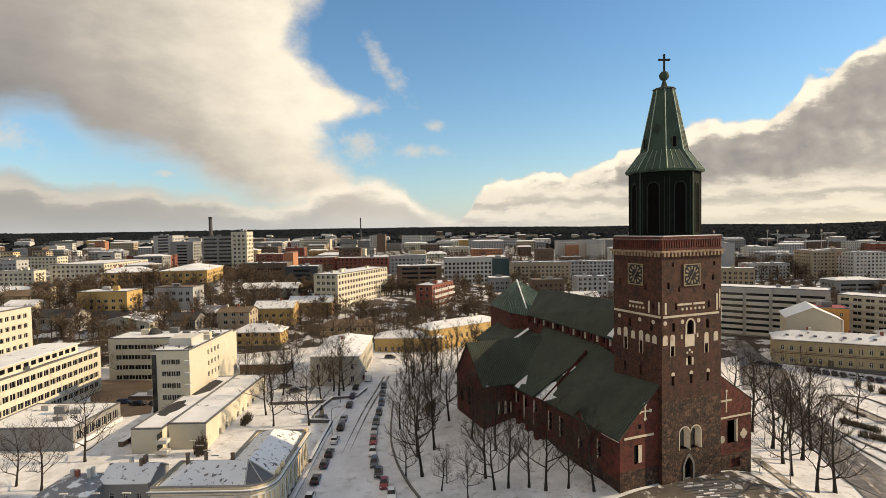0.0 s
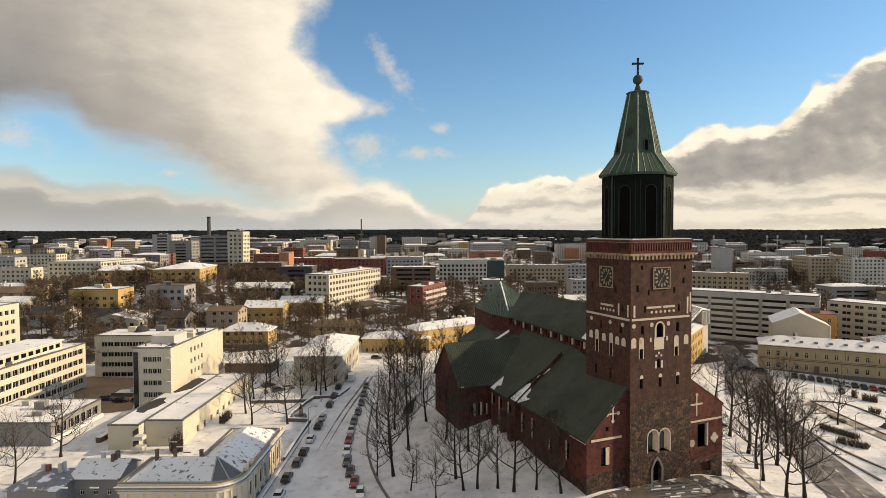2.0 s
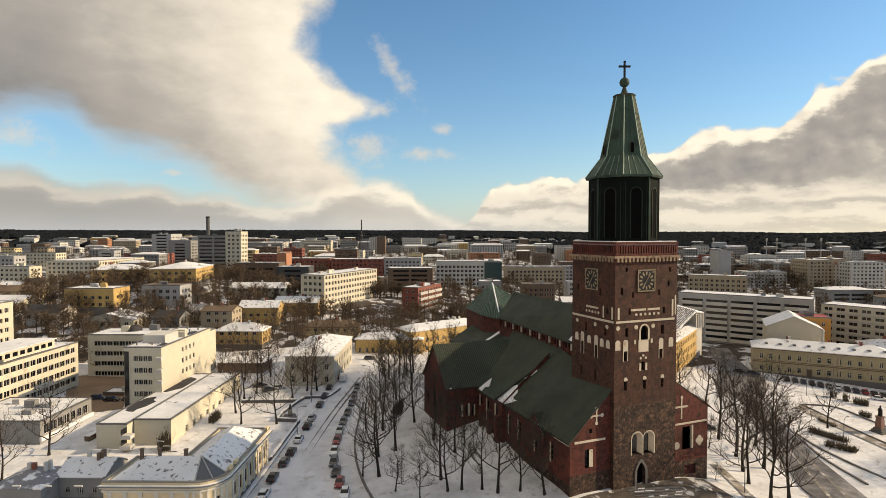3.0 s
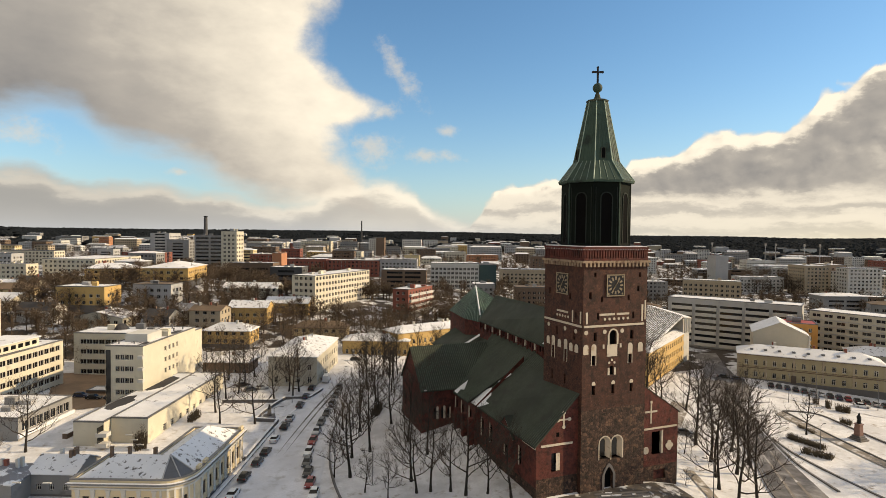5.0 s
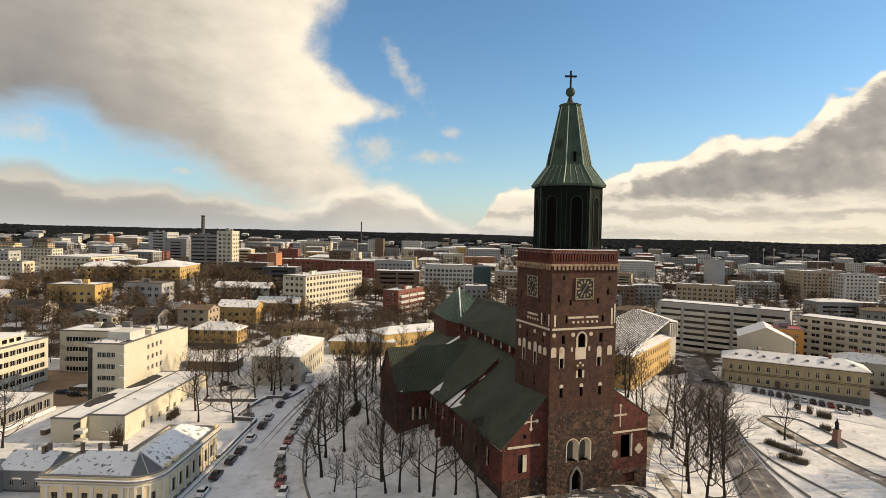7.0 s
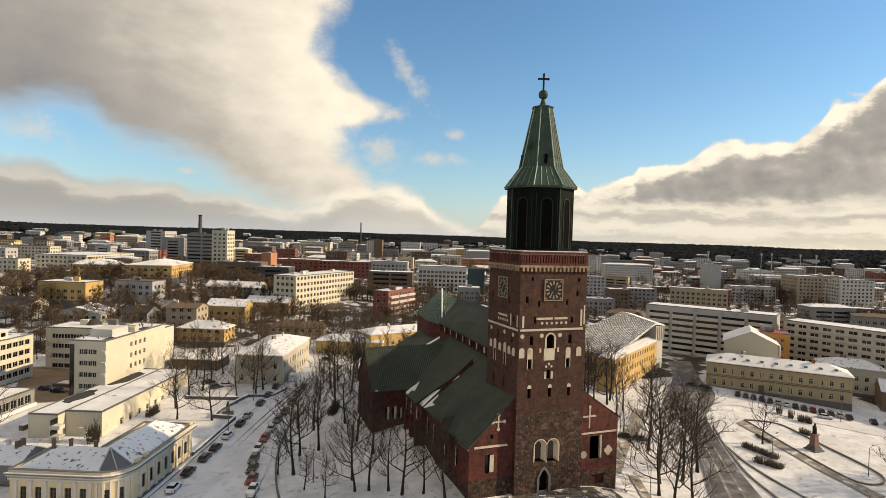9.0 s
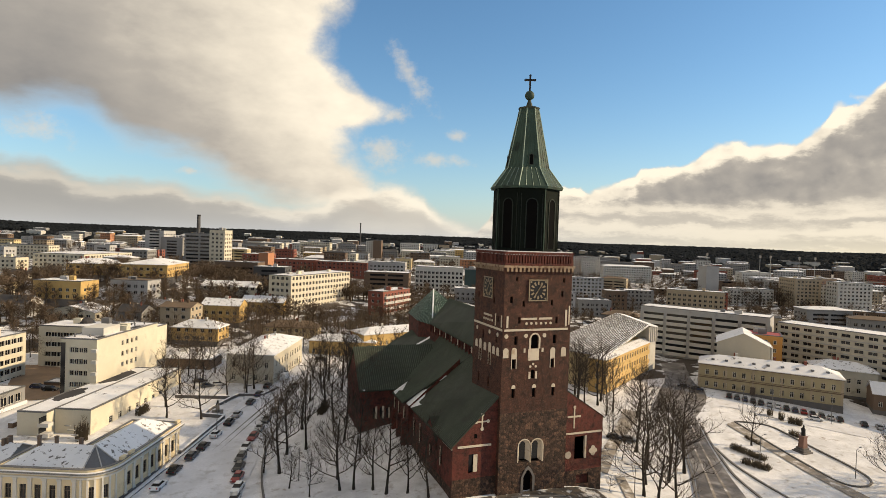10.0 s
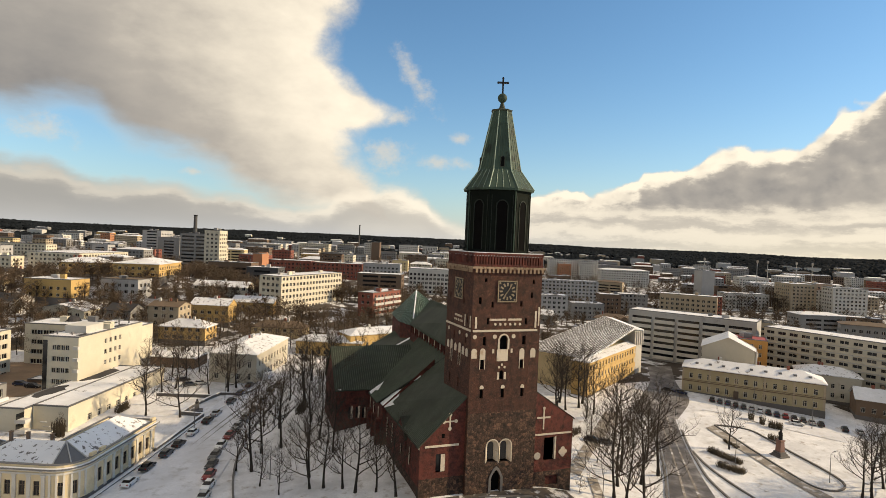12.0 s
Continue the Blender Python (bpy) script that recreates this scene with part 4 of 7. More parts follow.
for u0, u1, z0, z1 in ((18.2, 19.2, 7.4, 10.6), (12.2, 13.4, 7.2, 11.0), (5.5, 6.7, 7.2, 11.0), (1.2, 2.4, 7.2, 11.0)):
    on(wn_, rect(u0, u1, z0, z1), aisle, "pane", -0.4, GLASS)
    on(wn_, rect(u0 - 0.15, u0 + 0.25, z0 - 0.3, z1 + 0.3), aisle, "window_reveal", 0.04)
roof("aisle_roof", [(WX - 0.5, 108.5, 13.3), (WX - 0.5, 81.0, 12.9), (77.2, 81.0, 22.2), (82.3, 107.0, 24.9)], seams=46, label="green copper aisle roof")
# small gable on the north side of the west bay
g = Geo()
plate(g, wn_, [(9.6, 9.5), (16.4, 9.5), (16.4, 11.6), (13.0, 15.0), (9.6, 11.6)], -0.6, 0.35)
north_gable = part("north_gable", g, BRICK_RED, church, "small red brick gable over the aisle's eaves")
for u0, u1 in ((9.4, 13.0), (16.6, 13.0)):
    g = Geo()
    g.slab([wn_.at(u0, 11.5, 0.5), wn_.at(u1, 15.15, 0.5), wn_.at(u1, 15.15, -2.4), wn_.at(u0, 11.5, -0.6)], 0.18)
    part("gable_roof", g, COPPER, north_gable)
g = Geo()
plate(g, wn_, [(13.4, 14.3), (16.5, 11.2), (16.5, 11.5), (13.4, 14.6)], 0.3, 0.42)
part("gable_coping", g, LIME, north_gable)
# middle bay, a little higher than the west bay
MX = 66.8
roof("aisle_roof", [(MX - 0.4, 119.0, 13.5), (MX - 0.4, 109.0, 13.5), (82.3, 105.0, 25.0), (83.2, 130.0, 25.0)], seams=40)
mf = Face((MX, 119.0, 0), (0, -1, 0))
g = Geo()
wall_with(mf, 13.2, 0.0, 13.5, [(2.0, 3.2, 7.0, 12.0), (5.6, 6.8, 7.0, 12.0), (10.0, 11.2, 7.0, 12.0)], g, 0.5)
mw = Face((MX, 105.8, 0), (1, 0, 0))
wall_with(mw, 12.4, 0.0, 13.4, [], g)
g.face([mw.at(0, 13.4), mw.at(12.4, 13.4), mw.at(12.4, 23.9)])
midwall = part("north_chapel_wall", g, BRICK_RED, church, "red brick chapel wall with buttresses")
for u in (2.0, 5.6, 10.0):
    on(mf, rect(u, u + 1.2, 7.0, 12.0), midwall, "pane", -0.4, GLASS)
    on(mf, arch_pts(u - 0.3, u + 0.25, 7.0, 12.6), midwall, "window_reveal", 0.04)
for u in (0.4, 4.2, 8.4, 12.2):
    on(mf, rect(u - 0.5, u + 0.5, 0, 10.5), midwall, "buttress", 1.2, BRICK_RED)
# transept chapel
PX, PY0, PY1, PZ, PR = 58.4, 117.9, 133.4, 14.5, 23.5
PYR = 126.3
tn = Face((PX, PY1, 0), (0, -1, 0))
tw = Face((PX, PY0, 0), (1, 0, 0))
g = Geo()
wall_with(tw, 21.0, 0.0, PZ, [(3.2, 4.2, 7.2, 10.0), (5.0, 6.0, 7.2, 10.0), (6.6, 7.4, 7.2, 9.6)], g, 0.4)
wall_with(tn, PY1 - PY0, 0.0, PZ, [(2.6, 3.6, 7.5, 11), (6.6, 8.0, 7.5, 12.5), (11, 12, 7.5, 11)], g, 0.4)
L = PY1 - PY0
g.face([tn.at(0, PZ), tn.at(L, PZ), tn.at(PY1 - PYR, PR)])
te = Face((PX + 21.0, PY1, 0), (-1, 0, 0))
wall_with(te, 21.0, 0.0, PZ, [], g)
trans = part("transept_wall", g, BRICK_RED, church, "red brick gabled north chapel")
for u0, u1, z0, z1 in ((3.2, 4.2, 7.2, 10.0), (5.0, 6.0, 7.2, 10.0), (6.6, 7.4, 7.2, 9.6)):
    on(tw, rect(u0, u1, z0, z1), trans, "pane", -0.35, GLASS)
    on(tw, arch_pts(u0 + 0.55, u1 + 0.1, z0, z1 + 0.3), trans, "window_reveal", 0.03)
for u0, u1, z0, z1 in ((2.6, 3.6, 7.5, 11), (6.6, 8.0, 7.5, 12.5), (11, 12, 7.5, 11)):
    on(tn, rect(u0, u1, z0, z1), trans, "pane", -0.35, GLASS)
roof("transept_roof", [(PX - 0.4, PY0 - 0.4, PZ - 0.1), (PX + 21.0, PY0 - 0.4, PZ - 0.1), (PX + 21.0, PYR, PR), (PX - 0.4, PYR, PR)], seams=40, label="green copper chapel roof")
roof("transept_roof", [(PX + 21.0, PY1 + 0.4, PZ - 0.1), (PX - 0.4, PY1 + 0.4, PZ - 0.1), (PX - 0.4, PYR, PR), (PX + 21.0, PYR, PR)], seams=0)
# east part of the north aisle round the choir
roof("ambulatory_roof", [(76.5, 160.0, 17.0), (76.5, 133.2, 17.0), (83.5, 130.0, 22.6), (84.5, 160.0, 21.6)], seams=40)
g = Geo()
g.prism([(77.0, 133.2), (83.0, 131.0), (84.0, 159.5), (77.0, 159.5)], 0.0, 16.9)
part("ambulatory_wall", g, BRICK_RED, church)

# south aisle
EX = 101.3
sf = Face((TX1, 81.0, 0), (1, 0, 0))
g = Geo()
gl = Geo()
wall_with(sf, EX - TX1, 5.6, 13.0, [(2.6, 5.1, 7.9, 12.5)], g, 0.6)
wall_with(sf, EX - TX1, -1.0, 5.6, [(3.2, 6.2, 2.6, 4.6)], gl, 0.4)
g.face([sf.at(0, 13.0), sf.at(EX - TX1, 13.0), sf.at(EX - TX1, 16.3), sf.at(0, 22.2)])
se = Face((EX, 81.0, 0), (0, 1, 0))
wall_with(se, 77.0, -2.0, 16.3, [(4 + 8 * k, 6 + 8 * k, 6.0, 13.0) for k in range(9)], g, 0.5)
saisle = part("south_aisle_wall", g, BRICK_RED, church, "red brick aisle gable with a white cross and quatrefoil")
part("aisle_base", gl, STONE, church)
roof("aisle_roof", [(EX + 0.5, 81.0, 16.0), (EX + 0.5, 158.0, 16.0), (91.8, 158.0, 22.6), (91.8, 81.0, 22.6)])
on(sf, rect(0.2, 9.0, 13.05, 13.4), saisle, "string_course", 0.12)
on(sf, rect(2.12, 2.42, 14.3, 18.6), saisle, "brick_cross")
on(sf, rect(0.7, 3.8, 16.5, 16.85), saisle, "brick_cross", 0.075)
for u, z, r in ((2.27, 18.6, 0.3), (1.1, 8.9, 0.75), (6.6, 9.3, 0.5), (7.6, 9.3, 0.5), (7.1, 9.85, 0.5), (7.1, 8.75, 0.5), (7.1, 9.3, 0.45)):
    on(sf, disc(u, z, r, 12), saisle, "roundel", 0.06 + 0.01 * r + (0.004 * z))
on(sf, rect(2.6, 5.1, 7.9, 12.5), saisle, "pane", -0.5, GLASS)
g = Geo()
g.face([sf.at(5.08, 7.9, -0.5), sf.at(5.08, 7.9, 0.02), sf.at(5.08, 12.5, 0.02), sf.at(5.08, 12.5, -0.5)])
g.face([sf.at(5.08, 7.9, 0.02), sf.at(5.45, 7.9, 0.02), sf.at(5.45, 12.7, 0.02), sf.at(5.08, 12.5, 0.02)])
part("window_reveal", g, LIME, saisle)
for k in range(9):
    on(se, rect(4 + 8 * k, 6 + 8 * k, 6.0, 13.0), saisle, "pane", -0.4, GLASS)
g = Geo()
g.prism([(94.0, 158.0), (EX, 158.0), (EX, 81.5), (94.0, 81.5)][::-1], 0.0, 16.0)
part("south_aisle_core", g, BRICK_RED, church)


# ---- buildings ----
def plaster(name, colour, dirt=0.2):
    return material(name, colour, 0.85, vary=0.10, fine=4.0, bump=0.08, second=tuple(c * (1 - dirt * 1.6) for c in colour), mask=(0.55, 0.75), mscale=0.25)


CREAM = plaster("cream_plaster", (0.58, 0.53, 0.42))
WHITE = plaster("white_plaster", (0.54, 0.52, 0.48))
OCHRE = plaster("ochre_plaster", (0.52, 0.345, 0.13))
PALE_OCHRE = plaster("pale_ochre_plaster", (0.58, 0.46, 0.26))
GREY = plaster("grey_plaster", (0.24, 0.235, 0.23))
PALE_GREY = plaster("pale_grey_plaster", (0.38, 0.375, 0.37))
DARK_GREY = plaster("dark_grey_cladding", (0.07, 0.07, 0.073))
BROWN = plaster("brown_render", (0.15, 0.10, 0.068))
BEIGE = plaster("beige_plaster", (0.38, 0.31, 0.22))
RED = plaster("red_render", (0.23, 0.075, 0.052))
STRAW = plaster("straw_plaster", (0.37, 0.31, 0.19))
AMBER = plaster("amber_render", (0.50, 0.25, 0.07))
DRAB = plaster("drab_plaster", (0.47, 0.43, 0.35))
ORANGE = plaster("orange_render", (0.42, 0.19, 0.10))
TEAL = plaster("dark_teal_glass_cladding", (0.03, 0.06, 0.065))
ROOF_DARK = material("dark_roof_felt", (0.030, 0.028, 0.030), 0.85, vary=0.3, fine=3.0)
ROOF_GREY = material("grey_sheet_roof", (0.20, 0.20, 0.22), 0.6, 0.2, vary=0.2, fine=3.0, second=(0.72, 0.73, 0.76), mask=(0.48, 0.56), mscale=0.35)
ROOF_SLATE = material("slate_sheet_roof", (0.095, 0.10, 0.115), 0.6, 0.1, vary=0.2, fine=3.0)
ROOF_BROWN = material("brown_tile_roof", (0.14, 0.095, 0.06), 0.85, vary=0.25, fine=6.0)
ROOF_RED = material("red_sheet_roof", (0.33, 0.06, 0.055), 0.7, vary=0.2, fine=3.0)
SNOW_ROOF = material("roof_snow", (0.66, 0.66, 0.68), 0.8, vary=0.14, fine=2.5, bump=0.3, second=(0.12, 0.11, 0.11), mask=(0.61, 0.68), mscale=0.32)
SNOW_PATCHY = material("patchy_roof_snow", (0.68, 0.68, 0.70), 0.8, vary=0.08, fine=2.5, bump=0.3, second=(0.13, 0.12, 0.12), mask=(0.57, 0.62), mscale=0.9)
METAL = material("zinc_trim", (0.16, 0.16, 0.165), 0.5, 0.5)

WINDOW_CACHE = {}


def window_mesh(w, h, kind, frame_mat):
    key = (round(w, 2), round(h, 2), kind, frame_mat.name)
    if key not in WINDOW_CACHE:
        g, p = Geo(), Geo()
        t = 0.09
        g.box(-w / 2, w / 2, 0.0, 0.08, 0, t)
        g.box(-w / 2, w / 2, 0.0, 0.08, h - t, h)
        g.box(-w / 2, t - w / 2, 0.0, 0.08, t, h - t)
        g.box(w / 2 - t, w / 2, 0.0, 0.08, t, h - t)
        if kind != "plain":
            g.box(-0.04, 0.04, 0.01, 0.08, t, h - t)
        if kind == "cross":
            g.box(t - w / 2, -0.04, 0.01, 0.08, h * 0.66, h * 0.66 + 0.07)
            g.box(0.04, w / 2 - t, 0.01, 0.08, h * 0.66, h * 0.66 + 0.07)
        p.face([(t - w / 2, 0.05, t), (w / 2 - t, 0.05, t), (w / 2 - t, 0.05, h - t), (t - w / 2, 0.05, h - t)])
        mg, mp = g.mesh("window"), p.mesh("pane")
        mg.materials.append(frame_mat)
        mp.materials.append(GLASS)
        WINDOW_CACHE[key] = (mg, mp)
    return WINDOW_CACHE[key]


def bays(width, bay, ww, margin):
    n = max(int((width - 2 * margin + (bay - ww)) / bay), 0)
    if n == 0:
        return []
    start = (width - (n - 1) * bay) / 2
    return [start + i * bay for i in range(n)]


def building(name, label, m, w, d, h, wall, faces, roof="flat", roofmat=None, near=False, frame=None, rise=3.0, eave=0.45, storeys=None, base=-1.5, kind="cross", group="", extras=True, category="building", trim=None):
    """A building over a rectangle: x to its right, y to its back. faces: side -> (bay, width, height, storey, first sill, margin)."""
    frame = frame or FRAME_WHITE
    ob = thing(name, m, label, category, group)
    sides = {"f": (Face((0, 0, 0), (1, 0, 0)), w), "r": (Face((w, 0, 0), (0, 1, 0)), d), "b": (Face((w, d, 0), (-1, 0, 0)), w), "l": (Face((0, d, 0), (0, -1, 0)), d)}
    g, panes, frames = Geo(), Geo(), Geo()
    places = []
    for key, (fc, width) in sides.items():
        holes = []
        if key in faces:
            bay, ww, wh, storey, first, margin = faces[key]
            z = first
            while z + wh < h - 0.35:
                for c in bays(width, bay, ww, margin):
                    holes.append((c - ww / 2, c + ww / 2, z, z + wh))
                z += storey
        wall_with(fc, width, base, h, holes, g, 0.22 if near else 0.16)
        for u0, u1, z0, z1 in holes:
            if near:
                places.append((fc, (u0 + u1) / 2, z0, u1 - u0, z1 - z0))
            else:
                panes.face([fc.at(u0, z0, -0.14), fc.at(u1, z0, -0.14), fc.at(u1, z1, -0.14), fc.at(u0, z1, -0.14)])
                if u1 - u0 < 3:
                    c = (u0 + u1) / 2
                    plate(frames, fc, rect(c - 0.05, c + 0.05, z0, z1), -0.14, -0.08)
    part("wall", g, wall, ob)
    # dark band round the wall foot of near buildings over 5 m
    if near and h > 5:
        gp = Geo()
        for a in ((-0.07, w + 0.07, -0.07, 0.0), (-0.07, w + 0.07, d, d + 0.07), (-0.07, 0.0, 0.0, d), (w, w + 0.07, 0.0, d)):
            gp.box(*a, base, 0.85)
        part("plinth", gp, GRANITE, ob)
    for fc, c, z0, ww, wh in places:
        mg, mp = window_mesh(ww, wh, kind, frame)
        o = fc.at(c, z0, -0.2)
        ang = math.atan2(fc.u.y, fc.u.x)
        win = part("window", mg, None, ob, "", Matrix.Translation(o) @ Matrix.Rotation(ang, 4, "Z"))
        part("pane", mp, None, win)
    if panes.f:
        tagged(part("window_panes", panes, GLASS, ob), kind="stuff")
    if frames.f:
        tagged(part("window_bars", frames, frame, ob), kind="stuff")
    g = Geo()
    e = eave
    rmat = roofmat or SNOW_ROOF
    if roof == "flat":
        t = 0.3
        for a in ((0, w, 0, t), (0, w, d - t, d), (0, t, t, d - t), (w - t, w, t, d - t)):
            g.box(a[0] - 0.06, a[1] + 0.06, a[2] - 0.06, a[3] + 0.06, h, h + 0.35)
        part("parapet", g, trim or METAL, ob)
        g = Geo()
        g.box(t, w - t, t, d - t, h - 0.4, h + 0.16)
        part("roof", g, rmat, ob)
    else:
        if roof == "gable_x":
            q = d / 2
            lo = h - e * rise / q
            g.slab([(-e, -e, lo), (w + e, -e, lo), (w + e, q, h + rise), (-e, q, h + rise)], 0.16)
            g.slab([(w + e, d + e, lo), (-e, d + e, lo), (-e, q, h + rise), (w + e, q, h + rise)], 0.16)
            gg2 = Geo()
            gg2.face([(w, 0, h), (w, d, h), (w, q, h + rise - 0.1)])
            gg2.face([(0, d, h), (0, 0, h), (0, q, h + rise - 0.1)])
            part("gable", gg2, wall, ob)
        elif roof == "gable_y":
            q = w / 2
            lo = h - e * rise / q
            g.slab([(w + e, -e, lo), (w + e, d + e, lo), (q, d + e, h + rise), (q, -e, h + rise)], 0.16)
            g.slab([(-e, d + e, lo), (-e, -e, lo), (q, -e, h + rise), (q, d + e, h + rise)], 0.16)
            gg2 = Geo()
            gg2.face([(0, 0, h), (w, 0, h), (q, 0, h + rise - 0.1)])
            gg2.face([(w, d, h), (0, d, h), (q, d, h + rise - 0.1)])
            part("gable", gg2, wall, ob)
        else:
            q = min(w, d) / 2 * 0.98
            r0, r1 = (q, d / 2), (w - q, d / 2)
            if d > w:
                r0, r1 = (w / 2, q), (w / 2, d - q)
            A, B, C, D = (-e, -e, h), (w + e, -e, h), (w + e, d + e, h), (-e, d + e, h)
            P, Q = (*r0, h + rise), (*r1, h + rise)
            if w >= d:
                fs = [[A, B, Q, P], [B, C, Q], [C, D, P, Q], [D, A, P]]
            else:
                fs = [[A, B, P], [B, C, Q, P], [C, D, Q], [D, A, P, Q]]
            for f in fs:
                g.face(f)
            g.box(-e, w + e, -e, d + e, h - 0.25, h - 0.004)
        part("roof", g, rmat, ob)
    if extras:
        rnd = random.Random(int(w * 100 + d * 37 + h * 11))
        for k in range(2 if not near else 4):
            g = Geo()
            x, y = rnd.uniform(0.15, 0.8) * w, rnd.uniform(0.25, 0.7) * d
            top = h + (rise if roof != "flat" else 0)
            s = rnd.uniform(0.5, 0.9)
            if roof == "flat":
                s *= 2.2
                g.box(x, x + s * 1.6, y, y + s, h, h + rnd.uniform(0.9, 2.2))
                part("vent_box", g, rnd.choice((PALE_GREY, METAL, wall)), ob)
            else:
                y = d / 2 + rnd.uniform(-1, 1) if roof == "gable_x" or w >= d else y
                x = w / 2 + rnd.uniform(-1, 1) if roof == "gable_y" or d > w else x
                g.box(x, x + s, y, y + s, h, top + 1.0)
                part("chimney", g, rnd.choice((BROWN, WHITE, RED)), ob)
    return ob


GRID = -22.5

# white flat-roofed long hall beside the street, two parallel slabs
gx0 = Vector((math.cos(radians(GRID)), math.sin(radians(GRID)), 0))
gy0 = Vector((-gx0.y, gx0.x, 0))


def local(o, u, v, z=0.0, yaw=GRID):
    p = Vector((o[0], o[1], 0)) + gx0 * u + gy0 * v
    return pose(p.x, p.y, z, 0, 0, yaw)


hall = building("flat_roofed_hall", "cream flat-roofed hall with a long side wing", local((-2.6, 141.4), -8.9, 0, 0), 8.9, 44, 7.2, CREAM,
                {"r": (4.0, 1.6, 1.8, 9, 1.6, 6.0)}, near=True, category="hall", extras=False)
hall2 = building("flat_roofed_hall", "cream windowless hall beside a snowy yard", local((-2.6, 141.4), -16.2, -2.6, 0), 7.2, 46, 7.0, CREAM, {}, near=True, category="hall", extras=False)
# recessed balconies at the halls' joint
for z in (1.9, 4.3):
    g = Geo()
    g.box(6.6, 9.2, -2.2, -0.4, z, z + 0.9)
    part("balcony", g, WHITE, hall2)
    g = Geo()
    g.face([(7.22, -2.55, z + 0.95), (7.22, -0.1, z + 0.95), (7.22, -0.1, z + 2.3), (7.22, -2.55, z + 2.3)])
    part("balcony_opening", g, GLASS, hall2)
g = Geo()
bm_r = [(2.3 + 2.4 * math.cos(k * math.pi / 8) + 0.5 * math.sin(k * 2.1), 15 + 6.0 * math.sin(k * math.pi / 8) + 0.6 * math.cos(k * 1.7)) for k in range(16)]
g.prism(bm_r, 7.1, 7.22)
part("bare_roof_patch", g, ROOF_DARK, hall2, "patch of bare black roofing")
g = Geo()
g.prism([(1.0, 27), (3.2, 26), (5.8, 30), (5.6, 40), (2.6, 42), (1.2, 36)], 7.1, 7.22)
part("bare_roof_patch", g, ROOF_DARK, hall2)
# five-storey white block
blockc = building("office_block", "white five-storey block with ribbon windows", local((-6.75, 168.2), -10.5, 0, 0), 10.5, 32, 19.6, CREAM,
                  {"f": (1.3, 1.2, 1.5, 3.3, 2.6, 2.2), "r": (2.4, 1.2, 1.5, 3.3, 2.6, 11.5)}, near=True, kind="double", category="office")
g = Geo()
g.box(0.15, 1.4, -0.14, 0.0, 1.5, 18.6)
part("stair_window", g, GLASS, blockc, "tall dark stair window")
for k in range(5):
    g = Geo()
    g.box(9.4, 10.9, -0.9, 0.25, 3.0 + 3.3 * k, 3.9 + 3.3 * k)
    part("balcony", g, WHITE, blockc)
g = Geo()
g.box(2.0, 8.5, 6, 14, 19.6, 22.0)
part("roof_house", g, WHITE, blockc)
building("office_block", "white four-storey wing with dark ribbon windows", local((-33, 214.5), 0, 0, 0), 38, 13, 17.0, CREAM,
         {"f": (2.1, 2.0, 1.6, 3.4, 3.2, 1.6)}, near=True, kind="double", category="office")
g_o = building("office_block", "long cream office block with rows of windows", local((-33.6, 203.6), -14, -48, 0), 14, 48, 16.6, CREAM,
               {"r": (2.4, 2.1, 1.7, 3.1, 1.3, 0.3), "f": (2.6, 2.2, 1.6, 3.1, 1.4, 0.6)}, near=True, kind="double", category="office")
g = Geo()
g.box(1.5, 12.2, 1.0, 40, 16.7, 19.2)
part("roof_storey", g, CREAM, g_o)
gw = Geo()
for k in range(14):
    gw.face([(12.22, 2 + 2.7 * k, 17.4), (12.22, 3.8 + 2.7 * k, 17.4), (12.22, 3.8 + 2.7 * k, 18.6), (12.22, 2 + 2.7 * k, 18.6)])
tagged(part("window_panes", gw, GLASS, g_o), kind="stuff")
g = Geo()
g.box(1.2, 12.6, 0.6, 40.4, 19.2, 19.5)
part("roof", g, SNOW_ROOF, g_o)
# clutter and bare patches on the flat office roofs
for ob_, h_, spots in ((blockc, 19.62, ((5.0, 17.5, 2.6, 4.0), (3.2, 26.0, 2.0, 2.6), (8.6, 22.0, 1.2, 4.2), (8.8, 4.0, 0.9, 2.6))), (g_o, 16.62, ((13.2, 8.0, 0.5, 6.0), (13.1, 26.0, 0.6, 9.0), (6.0, 44.0, 3.2, 2.0)))):
    for x, y, rx, ry in spots:
        g = Geo()
        g.prism([(x + rx * math.cos(k * math.pi / 6) * (1 + 0.25 * math.sin(k * 2.3 + x)), y + ry * math.sin(k * math.pi / 6) * (1 + 0.25 * math.cos(k * 1.9 + y))) for k in range(12)], h_, h_ + 0.19)
        part("bare_roof_patch", g, ROOF_DARK, ob_, "patch of bare black roofing")
for x, y, h_ in ((2.6, 20.0, 1.1), (7.0, 24.5, 0.9), (4.2, 29.0, 1.4), (8.2, 28.0, 0.8), (2.0, 3.0, 0.9), (6.2, 3.4, 0.7)):
    g = Geo()
    g.tube([(x, y, 19.5), (x, y, 19.6 + h_)], [0.22, 0.22], 8)
    g.tube([(x, y, 19.6 + h_), (x, y, 19.8 + h_)], [0.36, 0.30], 8)
    part("vent_pipe", g, METAL, blockc)
dome = thing("roof_dome", pose(-19.5, 218.0, 17.0), "dark round roof light on the office wing", "roof light")
g = Geo()
for k in range(5):
    a0, a1 = k * math.pi / 10, (k + 1) * math.pi / 10
    g.ring(0, 0, 2.6 * math.cos(a0), max(2.6 * math.cos(a1), 0.02), 2.2 * math.sin(a0), 2.2 * math.sin(a1), 14)
part("shell", g, ROOF_DARK, dome)
g = Geo()
